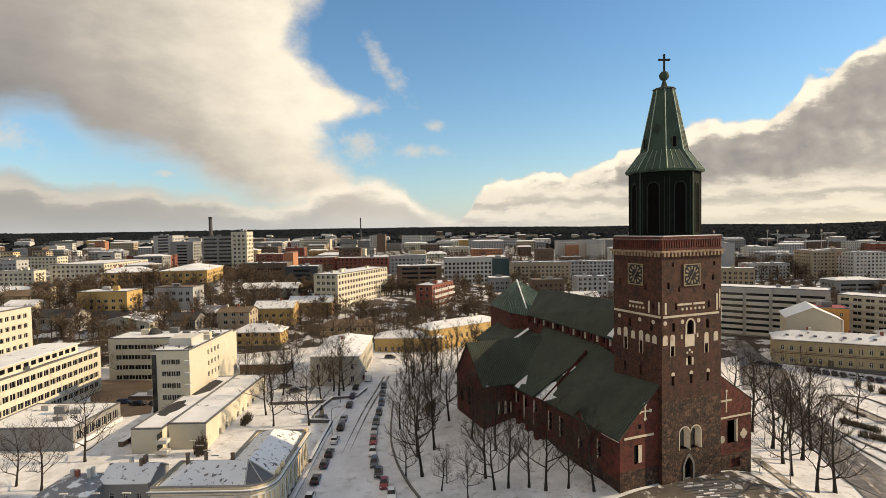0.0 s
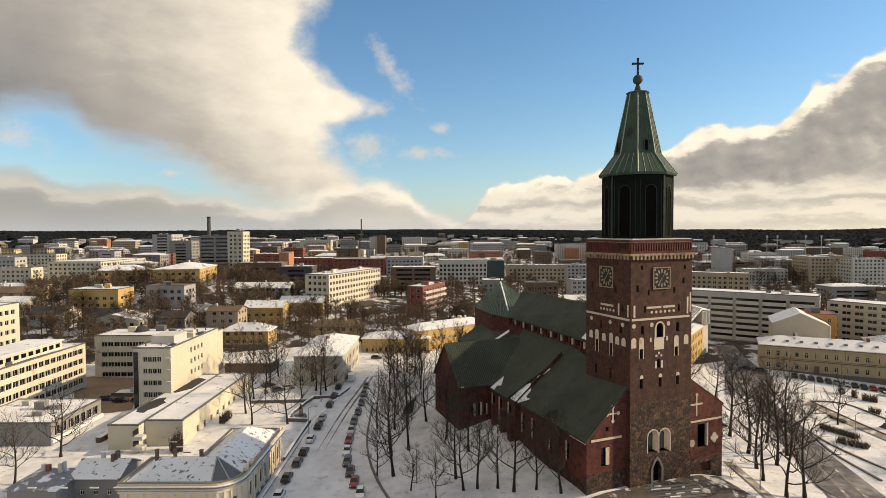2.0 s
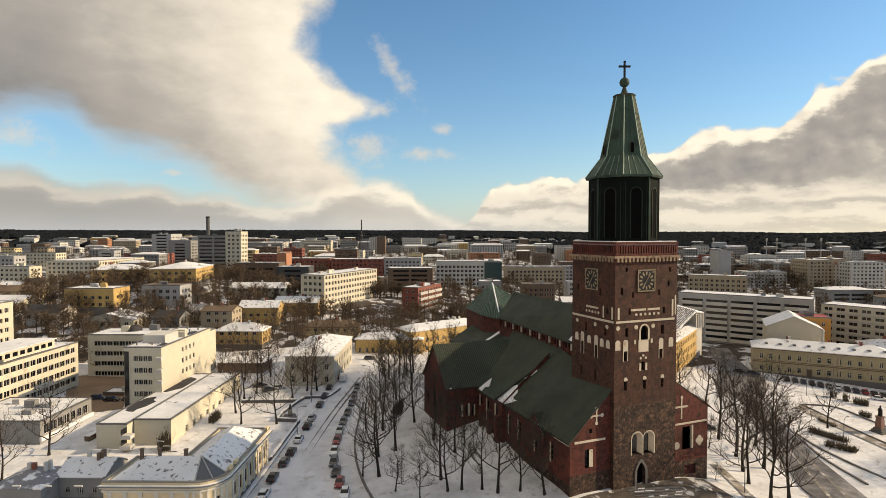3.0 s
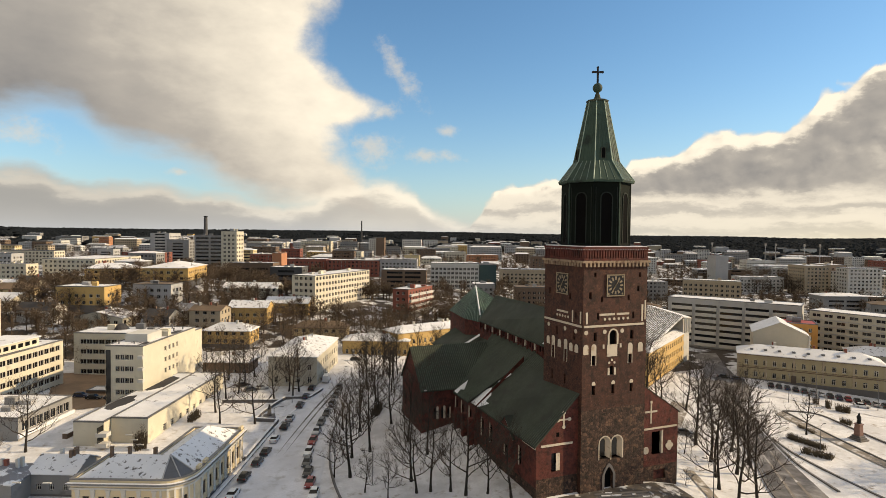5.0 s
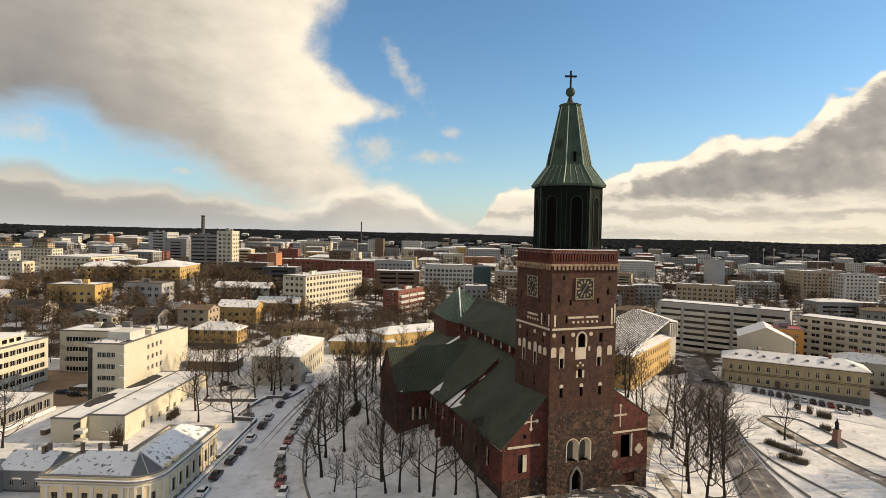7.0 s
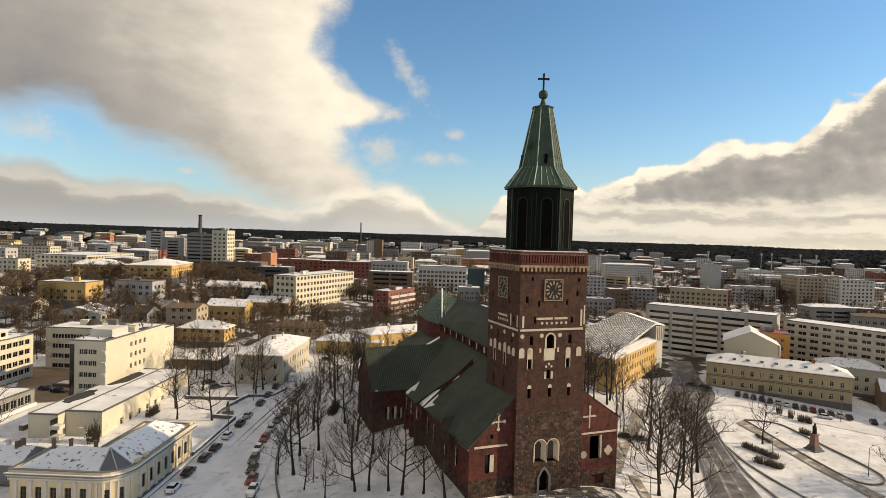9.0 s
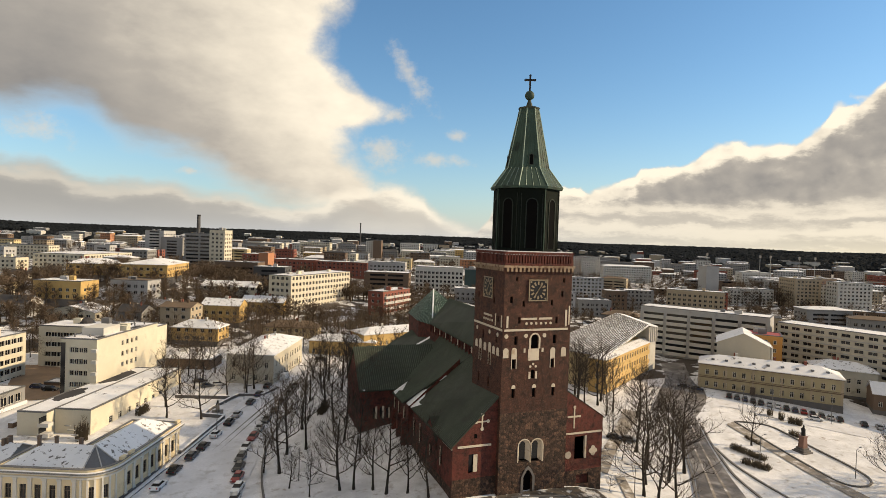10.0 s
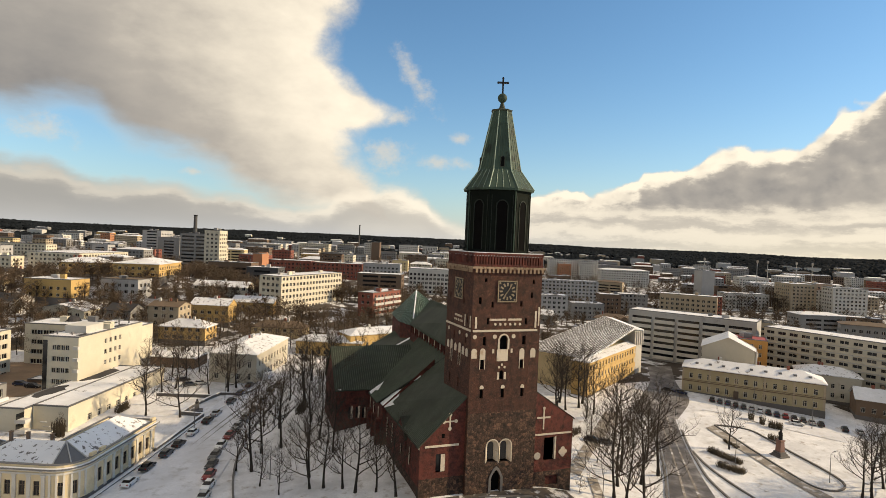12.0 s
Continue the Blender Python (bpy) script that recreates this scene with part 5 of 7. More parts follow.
g.ring(0, 0, 2.8, 2.8, -0.1, 0.35, 14)
part("curb", g, METAL, dome)
building("office_block", "white office block with rows of dark windows behind the long office", local((-57.3, 228.0), -14, -42, 6), 14, 42, 22.0, CREAM,
         {"r": (2.6, 1.7, 1.6, 3.3, 2.0, 0.8), "f": (2.8, 1.7, 1.6, 3.3, 2.0, 1.0)}, near=True, kind="double", category="office", base=-8)
# low pavilion with a glazed front
pav = building("pavilion", "low grey pavilion with a glazed side and snowy roof", local((-31.2, 152.0), -22, 0, 0), 22, 19, 7.0, GREY,
               {"r": (2.4, 2.0, 2.3, 9, 3.6, 0.6)}, near=True, kind="double", category="pavilion")
g = Geo()
g.box(22.0, 22.5, -0.2, 19.2, 2.4, 3.3)
part("snowy_ledge", g, SNOW, pav)
building("garage", "low dark outbuilding under snow", local((-13.5, 186.0), -11, -2, 0), 10, 5, 3.4, BROWN, {"f": (3.2, 2.2, 1.4, 9, 0.9, 0.5)}, near=True, category="garage")
building("low_house", "low brown building behind bare trees", local((20.5, 199.0), -14, 0, 0), 16, 10, 6.5, BROWN, {"f": (3.2, 1.1, 1.5, 3.2, 2.2, 1.0)}, near=True, category="house", roof="hip", rise=1.2)
# pale two-storey town house at the street corner
building("town_house", "pale ochre two-storey town house with a hipped snowy roof", local((42.2, 173.6), -15.6, 0, 1.0), 15.6, 33, 11.2, DRAB,
         {"f": (3.6, 1.15, 2.0, 4.0, 2.6, 1.2), "r": (3.0, 1.15, 2.0, 4.0, 2.6, 1.0)}, near=True, roof="hip", rise=2.6, roofmat=SNOW_PATCHY, category="house")
building("yellow_house", "ochre single-storey house with white-framed windows", local((59.2, 216.5), 0, 0, 1.5), 27, 11, 7.2, OCHRE,
         {"f": (2.6, 1.1, 1.8, 4.0, 1.8, 1.2)}, near=True, roof="hip", rise=2.0, category="house")
building("yellow_house", "long ochre house behind the park trees", pose(79.9, 208.0, 1.5, 0, 0, 14.5), 38, 12, 10.2, OCHRE,
         {"f": (2.8, 1.1, 1.8, 3.6, 1.6, 1.2)}, near=True, roof="hip", rise=2.0, category="house")


# neoclassical corner building with pilasters and a rounded corner
def outset(poly, dist):
    out = []
    n = len(poly)
    for i in range(n):
        a, b, c = Vector(poly[i - 1]), Vector(poly[i]), Vector(poly[(i + 1) % n])
        n1 = Vector(((b - a).y, -(b - a).x)).normalized()
        n2 = Vector(((c - b).y, -(c - b).x)).normalized()
        k = (n1 + n2) / max(1 + n1.dot(n2), 0.3)
        out.append((b.x + k.x * dist, b.y + k.y * dist))
    return out


corner = thing("corner_building", pose(7.9, 100.4, 0.0, 0, 0, -22.5), "cream neoclassical corner building with white pilasters and snowy roof", "building")
ARC = [(-4.5 + 4.5 * math.sin(k * math.pi / 12), 4.5 - 4.5 * math.cos(k * math.pi / 12)) for k in range(7)]
PLAN = [(-20.5, 0)] + ARC + [(0, 27), (-11, 27), (-11, 11), (-20.5, 11)]
CHIMNEYS = [(-17.2, 5.9, 0.5), (-13.8, 5.9, 0.5), (-8.8, 5.6, 0.55)]
CT = 6.9
SAND = plaster("sand_plaster", (0.60, 0.50, 0.33))
g = Geo()
jobs = []
for i in range(len(PLAN)):
    a, b = PLAN[i], PLAN[(i + 1) % len(PLAN)]
    fc = Face((*a, 0), (b[0] - a[0], b[1] - a[1], 0))
    ln = math.dist(a, b)
    holes = []
    if ln > 15 and i in (0, 7):
        for c in bays(ln, 2.75, 1.2, 1.2):
            holes.append((c - 0.6, c + 0.6, 2.0, 4.7))
            jobs.append((fc, c, 2.0, 1.2, 2.7))
    elif i in (2, 4):
        holes.append((ln / 2 - 0.45, ln / 2 + 0.45, 2.0, 4.5))
        jobs.append((fc, ln / 2, 2.0, 0.9, 2.5))
    wall_with(fc, ln, -1.0, CT, holes, g, 0.25)
    if i in (0, 7):
        cs = bays(ln, 2.75, 1.2, 1.2)
        for c in [c - 1.375 for c in cs] + [cs[-1] + 1.375]:
            gp = Geo()
            plate(gp, fc, rect(c - 0.33, c + 0.33, 1.2, 5.6), -0.02, 0.22)
            plate(gp, fc, rect(c - 0.42, c + 0.42, 5.6, 5.95), -0.02, 0.32)
            plate(gp, fc, rect(c - 0.42, c + 0.42, 0.8, 1.2), -0.02, 0.3)
            part("pilaster", gp, WHITE, corner)
    elif 1 <= i <= 6:
        gp = Geo()
        plate(gp, fc, rect(-0.14, 0.2, 1.2, 5.9), -0.02, 0.2)
        part("pilaster", gp, WHITE, corner)
part("wall", g, SAND, corner)
for fc, c, z0, ww, wh in jobs:
    mg, mp = window_mesh(ww, wh, "cross", FRAME_BROWN)
    win = part("window", mg, None, corner, "", Matrix.Translation(fc.at(c, z0, -0.2)) @ Matrix.Rotation(math.atan2(fc.u.y, fc.u.x), 4, "Z"))
    part("pane", mp, None, win)
    gp = Geo()
    plate(gp, fc, rect(c - ww / 2 - 0.15, c + ww / 2 + 0.15, z0 + wh + 0.1, z0 + wh + 0.3), -0.02, 0.2)
    part("window_hood", gp, WHITE, win, "")
for z0, z1, dist, mat in ((-1.0, 0.9, 0.15, GRANITE), (5.95, 6.3, 0.25, WHITE), (6.3, 6.65, 0.1, SAND), (6.65, 6.95, 0.45, WHITE), (6.95, 7.2, 0.75, METAL), (7.2, 7.75, 0.2, SAND), (7.75, 7.9, 0.3, METAL)):
    g = Geo()
    inner, outer = outset(PLAN, -0.3), outset(PLAN, dist)
    for i in range(len(PLAN)):
        j = (i + 1) % len(PLAN)
        g.face([(*outer[i], z0), (*outer[j], z0), (*outer[j], z1), (*outer[i], z1)])
        g.face([(*outer[i], z1), (*outer[j], z1), (*inner[j], z1), (*inner[i], z1)])
        g.face([(*outer[j], z0), (*outer[i], z0), (*inner[i], z0), (*inner[j], z0)])
        g.face([(*inner[j], z0), (*inner[i], z0), (*inner[i], z1), (*inner[j], z1)])
    part("plinth" if z0 < 0 else "cornice_moulding", g, mat, corner)
ledge_in, ledge_out = outset(PLAN, 0.25), outset(PLAN, 0.68)
for i in list(range(1, 7)) + [0, 7]:
    a, b, c, d = ledge_in[i], ledge_in[i + 1], ledge_out[i + 1], ledge_out[i]
    g = Geo()
    g.prism([d, c, b, a], 7.2, 7.32)
    part("ledge_snow", g, SNOW, corner)
AP, BK, LK = (-5.5, 5.5, 10.2), (-5.5, 21.5, 10.2), (-15.4, 5.5, 10.2)
zl = 7.45
street_roof = Geo()
street_roof.face([(-0.4, 4.5, zl), (-0.4, 26.6, zl), BK, AP])
street_roof.face([(-0.4, 26.6, zl), (-10.6, 26.6, zl), BK])
street_roof.face([(-10.6, 26.6, zl), (-10.6, 10.6, zl), AP, BK])
part("roof", street_roof, SNOW_PATCHY, corner, "patchy snow on the street wing's roof")
front_roof = Geo()
front_roof.face([(-20.1, 0.4, zl), (-4.5, 0.4, zl), AP, LK])
front_roof.face([(-10.6, 10.6, zl), (-20.1, 10.6, zl), LK, AP])
front_roof.face([(-20.1, 10.6, zl), (-20.1, 0.4, zl), LK])
part("roof", front_roof, SNOW_PATCHY, corner, "snow-covered front roof")
hip = Geo()
arc_in = outset(PLAN, -0.4)[1:8]
for a, b in zip(arc_in, arc_in[1:]):
    hip.face([(*a, zl), (*b, zl), AP])
part("corner_hip", hip, ROOF_SLATE, corner, "bare grey sheet hip over the rounded corner")
for a in (arc_in[0], arc_in[3], arc_in[-1]):
    g = Geo()
    g.tube([(*a, zl + 0.05), (AP[0], AP[1], AP[2] + 0.05)], [0.12, 0.12], 5)
    part("ridge_cap", g, PALE_GREY, corner)
for x, y, s in CHIMNEYS:
    g = Geo()
    g.box(x, x + s, y, y + s, 8.0, 11.2)
    g.box(x - 0.07, x + s + 0.07, y - 0.07, y + s + 0.07, 11.2, 11.36)
    part("chimney", g, BROWN, corner)
for v in (4.6, 7.4, 25.4):
    g = Geo()
    g.box(-0.35, 0.25, v, v + 1.4, 7.9, 8.5)
    part("attic_block", g, SAND, corner)

building("low_house", "low dark-roofed outhouse partly under snow", local((-12.6, 118.0), -9, 0, 0), 9, 8, 5.2, GREY, {"f": (2.6, 0.9, 1.2, 9, 1.6, 0.6)}, near=True, roof="gable_x", rise=2.0, roofmat=SNOW_PATCHY, category="house")
building("low_house", "small sheet-roofed outhouse partly under snow", local((-21.5, 116.5), -10, 0, 0), 9, 9, 5.0, GREY, {}, near=True, roof="hip", rise=1.8, roofmat=ROOF_GREY, category="house")

# ---- south side: university house, long house, pedimented hall, slabs ----
uni = building("university_house", "bright ochre three-storey university house with white-framed windows", pose(148.6, 142.2, 0.0, 0, 0, 32.3), 53, 6, 12.6, OCHRE,
               {"f": (2.9, 1.25, 1.9, 3.7, 1.9, 1.2), "l": (3.2, 1.2, 1.9, 3.7, 1.9, 1.2)}, near=True, roof="hip", rise=1.2, roofmat=SNOW_PATCHY, category="house", extras=False)
ROOF_RIBBED = material("ribbed_sheet_roof", (0.30, 0.28, 0.26), 0.7, vary=0.15, fine=2.0, second=(0.76, 0.76, 0.78), mask=(0.46, 0.54), mscale=0.8)
hall_roof = thing("assembly_hall", pose(0, 0, 0), "large hall with a high ribbed roof edged with snow", "hall")
R1, R2, E2, E1 = (190.5, 191.0, 21.3), (188.5, 167.5, 19.6), (150.6, 144.6, 13.3), (137.0, 166.0, 13.3)
g = Geo()
g.slab([E1, E2, R2, R1], 0.4)
hr = part("roof", g, ROOF_RIBBED, hall_roof)
gs = Geo()
for k in range(1, 26):
    f = k / 26
    a, b = Vector(E1).lerp(Vector(E2), f), Vector(R1).lerp(Vector(R2), f)
    gs.tube([a + Vector((0, 0, 0.05)), b + Vector((0, 0, 0.05))], [0.16, 0.16], 4)
tagged(part("roof_ribs", gs, ROOF_DARK, hr), kind="stuff")
g = Geo()
g.slab([R1, R2, (R2[0] + 6.5, R2[1] + 2.2, 18.6), (R1[0] + 6.5, R1[1] + 2.2, 20.2)], 0.5)
part("snowy_ridge", g, SNOW, hall_roof, "broad snow-covered ridge strip")
g = Geo()
g.prism([(189.0, 168.0), (194.6, 170.2), (196.6, 193.0), (190.8, 191.0)], -1.0, 18.3)
part("end_wall", g, WHITE, hall_roof, "white classical end wall")
for k in range(4):
    g = Geo()
    g.ring(189.8 + 1.5 * k, 167.7 + 0.6 * k, 0.35, 0.32, 12.6, 18.2, 10)
    part("column", g, WHITE, hall_roof)
g = Geo()
g.prism([(139.0, 166.5), (151.0, 147.0), (189.0, 169.5), (190.5, 190.5)], -1.0, 13.0)
part("hall_wall", g, PALE_OCHRE, hall_roof)
building("long_house", "long pale ochre two-storey house with cornice bands", pose(190.6, 143.0, -0.6, 0, 0, -48.3), 44, 13, 10.2, STRAW,
         {"f": (2.95, 1.2, 1.9, 4.3, 1.9, 1.4), "r": (3.2, 1.2, 1.9, 4.3, 1.9, 1.4)}, near=True, roof="hip", rise=2.6, category="house")
lh = bpy.data.objects["long_house"]
lf = Face((0, 0, 0), (1, 0, 0))
for z0, z1, o in ((0.3, 1.3, 0.12), (5.0, 5.25, 0.15), (5.55, 5.7, 0.12), (9.7, 10.15, 0.4)):
    on(lf, rect(0, 44, z0, z1), lh, "string_course", o, GRANITE if z0 < 1 else BROWN)
for u in (0.2, 8.9, 17.6, 26.3, 35.0, 43.6):
    on(lf, rect(u - 0.32, u + 0.32, 1.3, 9.7), lh, "pilaster", 0.1, BEIGE)
for k in range(9):
    g = Geo()
    g.box(4.0 + 4.4 * k, 5.0 + 4.4 * k, 2.2, 3.4, 10.9, 11.75)
    part("roof_hatch", g, METAL, lh)
g = Geo()
g.box(16.8, 18.4, -0.35, 0.02, 1.0, 3.6)
part("door", g, FRAME_BROWN, lh)
ped = building("pedimented_hall", "white classical hall with a pediment and snowy roof", pose(205.8, 149.4, 0.0, 0, 0, -47.5), 18, 18, 15.6, DRAB,
               {"f": (3.4, 1.3, 2.4, 5.2, 3.0, 1.4)}, near=True, roof="gable_y", rise=4.2, category="hall", extras=False)
for k in range(6):
    g = Geo()
    g.ring(18.5, 1.0 + 3.1 * k, 0.5, 0.45, 2.0, 15.2, 12)
    part("column", g, WHITE, ped)
building("orange_house", "orange rendered tall house with a flat roof", pose(220.6, 151.0, 0.0, 0, 0, -47.5), 14, 11, 18.0, AMBER, {"f": (3.0, 1.1, 1.6, 3.2, 2.0, 1.0), "r": (3.0, 1.1, 1.6, 3.2, 2.0, 4.0)}, near=True, roofmat=ROOF_RED)
# long concrete slab blocks with ribbon balconies
def slab_block(m, w, d, h, label, wall=PALE_GREY):
    ob = building("slab_block", label, m, w, d, h, wall, {"f": (10.4, 9.0, 1.25, 2.75, 2.3, 0.4)}, roofmat=SNOW_ROOF)
    fc = Face((0, 0, 0), (1, 0, 0))
    z = 1.5
    while z + 2 < h:
        for c in bays(w, 10.4, 9.0, 0.4):
            on(fc, rect(c - 4.5, c + 4.5, z - 0.45, z + 0.95), ob, "balcony", 0.8, WHITE)
        z += 2.75
    return ob


slab_block(pose(212.5, 201.0, 0.5, 0, 0, -57.5), 54, 13, 22.5, "long grey slab block with ribbon balconies")
second_slab = building("slab_block", "long pale slab block with rows of windows and rails", pose(244.0, 154.0, 0.5, 0, 0, -75.0), 80, 13, 21.0, DRAB, {"f": (4.4, 2.9, 1.15, 2.75, 2.3, 0.6)}, roofmat=SNOW_ROOF)
for k in range(7):
    on(Face((0, 0, 0), (1, 0, 0)), rect(0.4, 79.6, 1.05 + 2.75 * k, 1.3 + 2.75 * k), second_slab, "storey_band", 0.25, PALE_GREY)
building("town_house", "cream three-storey house with a snowy roof", pose(232.0, 130.0, -1.0, 0, 0, -48.3), 20, 12, 10.0, DRAB, {"f": (3.0, 1.2, 1.7, 3.3, 2.0, 1.0)}, roof="hip", rise=2.4, roofmat=SNOW_PATCHY, near=True, category="house")
building("town_house", "brown house with a snowy gabled roof", pose(231.5, 108.0, -1.5, 0, 0, -48.3), 22, 11, 6.5, BROWN, {"f": (3.0, 1.2, 1.7, 3.3, 2.0, 1.0)}, roof="gable_x", rise=3.0, near=True, category="house")
building("town_house", "brown house with a snowy roof by the square", pose(236.5, 92.0, -2.0, 0, 0, -48.3), 22, 12, 9.0, BROWN, {"f": (3.0, 1.2, 1.7, 3.3, 2.0, 1.0)}, roof="gable_x", rise=3.0, near=True, category="house")


# ---- the town beyond ----
STYLES = {"row": (3.3, 1.6, 1.5, 3.1, 1.3, 1.0), "band": (12.0, 10.4, 1.35, 3.0, 1.4, 0.8), "grid": (2.9, 1.7, 1.7, 3.1, 1.2, 0.6)}
TAKEN = []
crnd = random.Random(17)
ROOFS = [SNOW_ROOF, SNOW_ROOF, SNOW_ROOF, SNOW_PATCHY, SNOW_PATCHY, ROOF_GREY, ROOF_DARK, ROOF_BROWN]


def far_block(label, x, y, w, d, h, wall, roof, style, yaw=GRID, roofmat=None, category="building", name="town_block", top=None, near=False):
    """A house of the town, front to the square."""
    z = height(x + w / 2, y + d / 2)
    faces = {}
    if style in STYLES:
        side = STYLES["row"] if style == "band" else STYLES[style]
        faces = {"f": STYLES[style], "r": side, "l": side}
    if top:
        h = top - z + 0.3
    rise = 2.6 if h < 12 else 1.6
    roofmat = roofmat or crnd.choice(ROOFS)
    if roof != "flat":
        h = max(h - rise, 3.2)
    TAKEN.append((x + w / 2, y + d / 2, max(w, d) * 0.6))
    return building(name, label, pose(x, y, z - 0.3, 0, 0, yaw), w, d, h, wall, faces, roof=roof, roofmat=roofmat, rise=rise, base=-6.0, extras=d < 40, category=category, group="houses of the town", near=near, kind="double")


far_block("cream long apartment house with a snowy roof", -196.0, 629.8, 71.7, 14, 13.3, CREAM, "flat", "row")
far_block("long cream house with rows of windows", -107.4, 476.4, 38.6, 60, 13.3, CREAM, "flat", "row")
far_block("cream house behind bare trees", -137.4, 473.5, 25.3, 12, 10.9, CREAM, "flat", "row")
far_block("ochre house on a wooded slope", -54.0, 338.0, 24.0, 13, 10, OCHRE, "hip", "row", top=34.5, yaw=-8, near=True)
far_block("ochre house with a snowy roof", -25.0, 319.0, 23.0, 34, 10.7, OCHRE, "hip", "row", top=35.5, yaw=-14, near=True)
far_block("dark ochre three-storey house under a snowy roof", -56.6, 293.6, 22.4, 13, 10.4, OCHRE, "flat", "row", top=26.2, near=True)
far_block("pale grey apartment block under a snowy roof", -306.2, 1134.0, 50.7, 20, 11.3, PALE_GREY, "flat", "row")
far_block("white apartment block under a snowy roof", -264.9, 1101.1, 33.2, 20, 14.8, WHITE, "flat", "row")
far_block("grey apartment block under a snowy roof", -291.2, 1298.2, 52.8, 20, 19.8, GREY, "flat", "row")
far_block("orange brick tower block under a snowy roof", -190.7, 1145.8, 18.2, 12, 19.9, ORANGE, "flat", "row")
far_block("pale slab high-rise with balcony bands", -54.7, 637.7, 19.7, 24, 30.5, PALE_GREY, "flat", "band")
far_block("grey slab high-rise with balcony bands", -38.5, 625.3, 22.6, 20, 23.9, GREY, "flat", "band")
far_block("dark banded hospital block under a snowy roof", -7.0, 490.0, 24.7, 16, 31.4, GREY, "flat", "band")
far_block("cream tower block with small windows", 13.3, 443.9, 11.7, 14, 36.2, CREAM, "flat", "row")
far_block("white office block under a snowy roof", 59.4, 1127.5, 75.5, 20, 14.0, WHITE, "flat", "row")
far_block("cream civic building under a snowy roof", 146.0, 1028.7, 55.3, 20, 19.3, CREAM, "flat", "row")
far_block("red brick building with a dark roof", 39.7, 579.5, 27.2, 20, 10.6, RED, "flat", "row")
far_block("orange-red gable wall block", 47.9, 419.5, 7.0, 14, 12.0, ORANGE, "flat", "none", top=36.5)
far_block("dark red building with window rows", 63.0, 495.8, 38.1, 18, 11.2, RED, "flat", "row")
far_block("red brick office block under a snowy roof", 97.8, 474.1, 44.2, 18, 13.0, RED, "flat", "row")
far_block("brown apartment block with balconies", 18.3, 395.5, 29.8, 14, 15.1, BROWN, "flat", "band")
far_block("dark grey apartment block under a snowy roof", 42.5, 364.6, 20.5, 14, 13.6, DARK_GREY, "flat", "band")
far_block("dark brown banded apartment block", 112.6, 353.4, 29.8, 16, 15.8, BROWN, "flat", "band")
far_block("white block with a dense window grid", 155.1, 373.9, 35.0, 18, 18.5, WHITE, "flat", "grid")
far_block("dark glass office block under a snowy roof", 192.8, 370.0, 12.4, 18, 18.1, TEAL, "flat", "none")
red_end = far_block("red brick end of an apartment house with balconies", 95.2, 267.5, 9.0, 28, 12.0, RED, "flat", "row", yaw=-46, top=23.6, near=True)
rf = Face((9.0, 0, 0), (0, 1, 0))
for z in range(4):
    for v in (1.0, 10.0, 19.0):
        on(rf, rect(v, v + 8.0, 1.0 + 2.9 * z, 2.15 + 2.9 * z), red_end, "balcony", 1.3, WHITE)
far_block("cream wooden house with a snowy roof", 14.0, 318.5, 30.0, 11, 6.0, CREAM, "gable_x", "row", top=22.4, roofmat=SNOW_PATCHY)
far_block("yellow gabled wooden house under a snowy roof", 16.5, 262.5, 17.5, 10, 8, OCHRE, "gable_x", "row", roofmat=SNOW_PATCHY, top=20.7, near=True)
far_block("yellow wooden house with a grey roof", 34.0, 283.5, 21.5, 10, 8, OCHRE, "gable_x", "row", roofmat=SNOW_PATCHY, top=19.6, near=True)
far_block("low yellow house under a snowy roof", 42.5, 246.0, 24.0, 9, 5.2, PALE_OCHRE, "hip", "row", top=12.6, near=True)
far_block("beige house with brown roof", 1.2, 246.2, 13.0, 11, 7.4, BEIGE, "gable_x", "row", roofmat=ROOF_BROWN, top=21.0, near=True)
far_block("low ochre house under a snowy roof", 6.2, 238.0, 19.5, 11, 5.7, OCHRE, "hip", "row", top=14.6, near=True)
far_block("grey house with a snowy roof", -18.2, 265.9, 11.4, 11, 7.1, GREY, "gable_x", "row")
far_block("cream cottage under a snowy roof", -8.4, 276.8, 12.6, 10, 5.1, CREAM, "gable_x", "row")
far_block("cream long house with a snowy roof", -88.1, 302.7, 14.0, 16, 6.8, CREAM, "gable_x", "row")
far_block("white house with a dark roof", -69.7, 282.8, 15.7, 12, 6.7, WHITE, "gable_x", "row")
far_block("low cream school wing under a snowy roof", -45.6, 268.2, 22.2, 14, 6.6, CREAM, "gable_y", "row")
far_block("grey apartment house under a snowy roof", 167.4, 327.2, 14.6, 14, 8.6, GREY, "flat", "row")
far_block("beige apartment block with white balconies", 227.5, 402.6, 48.4, 16, 15.4, BEIGE, "flat", "row")
far_block("grey apartment block under a snowy roof", 319.8, 447.9, 41.4, 16, 13.6, GREY, "flat", "row")
far_block("brown house with a snowy roof", 191.0, 311.3, 20.7, 14, 11.8, BROWN, "flat", "row")
far_block("pale apartment block under a snowy roof", 227.6, 314.4, 21.5, 14, 16.1, PALE_GREY, "flat", "row")
far_block("orange brick block under a snowy roof", 476.8, 680.9, 17.7, 20, 21.4, ORANGE, "flat", "row")
far_block("white tower block under a snowy roof", 506.2, 673.3, 21.5, 16, 25.6, WHITE, "flat", "row")
far_block("grey tower block under a snowy roof", 533.6, 672.1, 20.0, 16, 25.9, GREY, "flat", "row")
far_block("cream block under a snowy roof", 272.2, 637.9, 25.7, 20, 11.9, CREAM, "flat", "row")
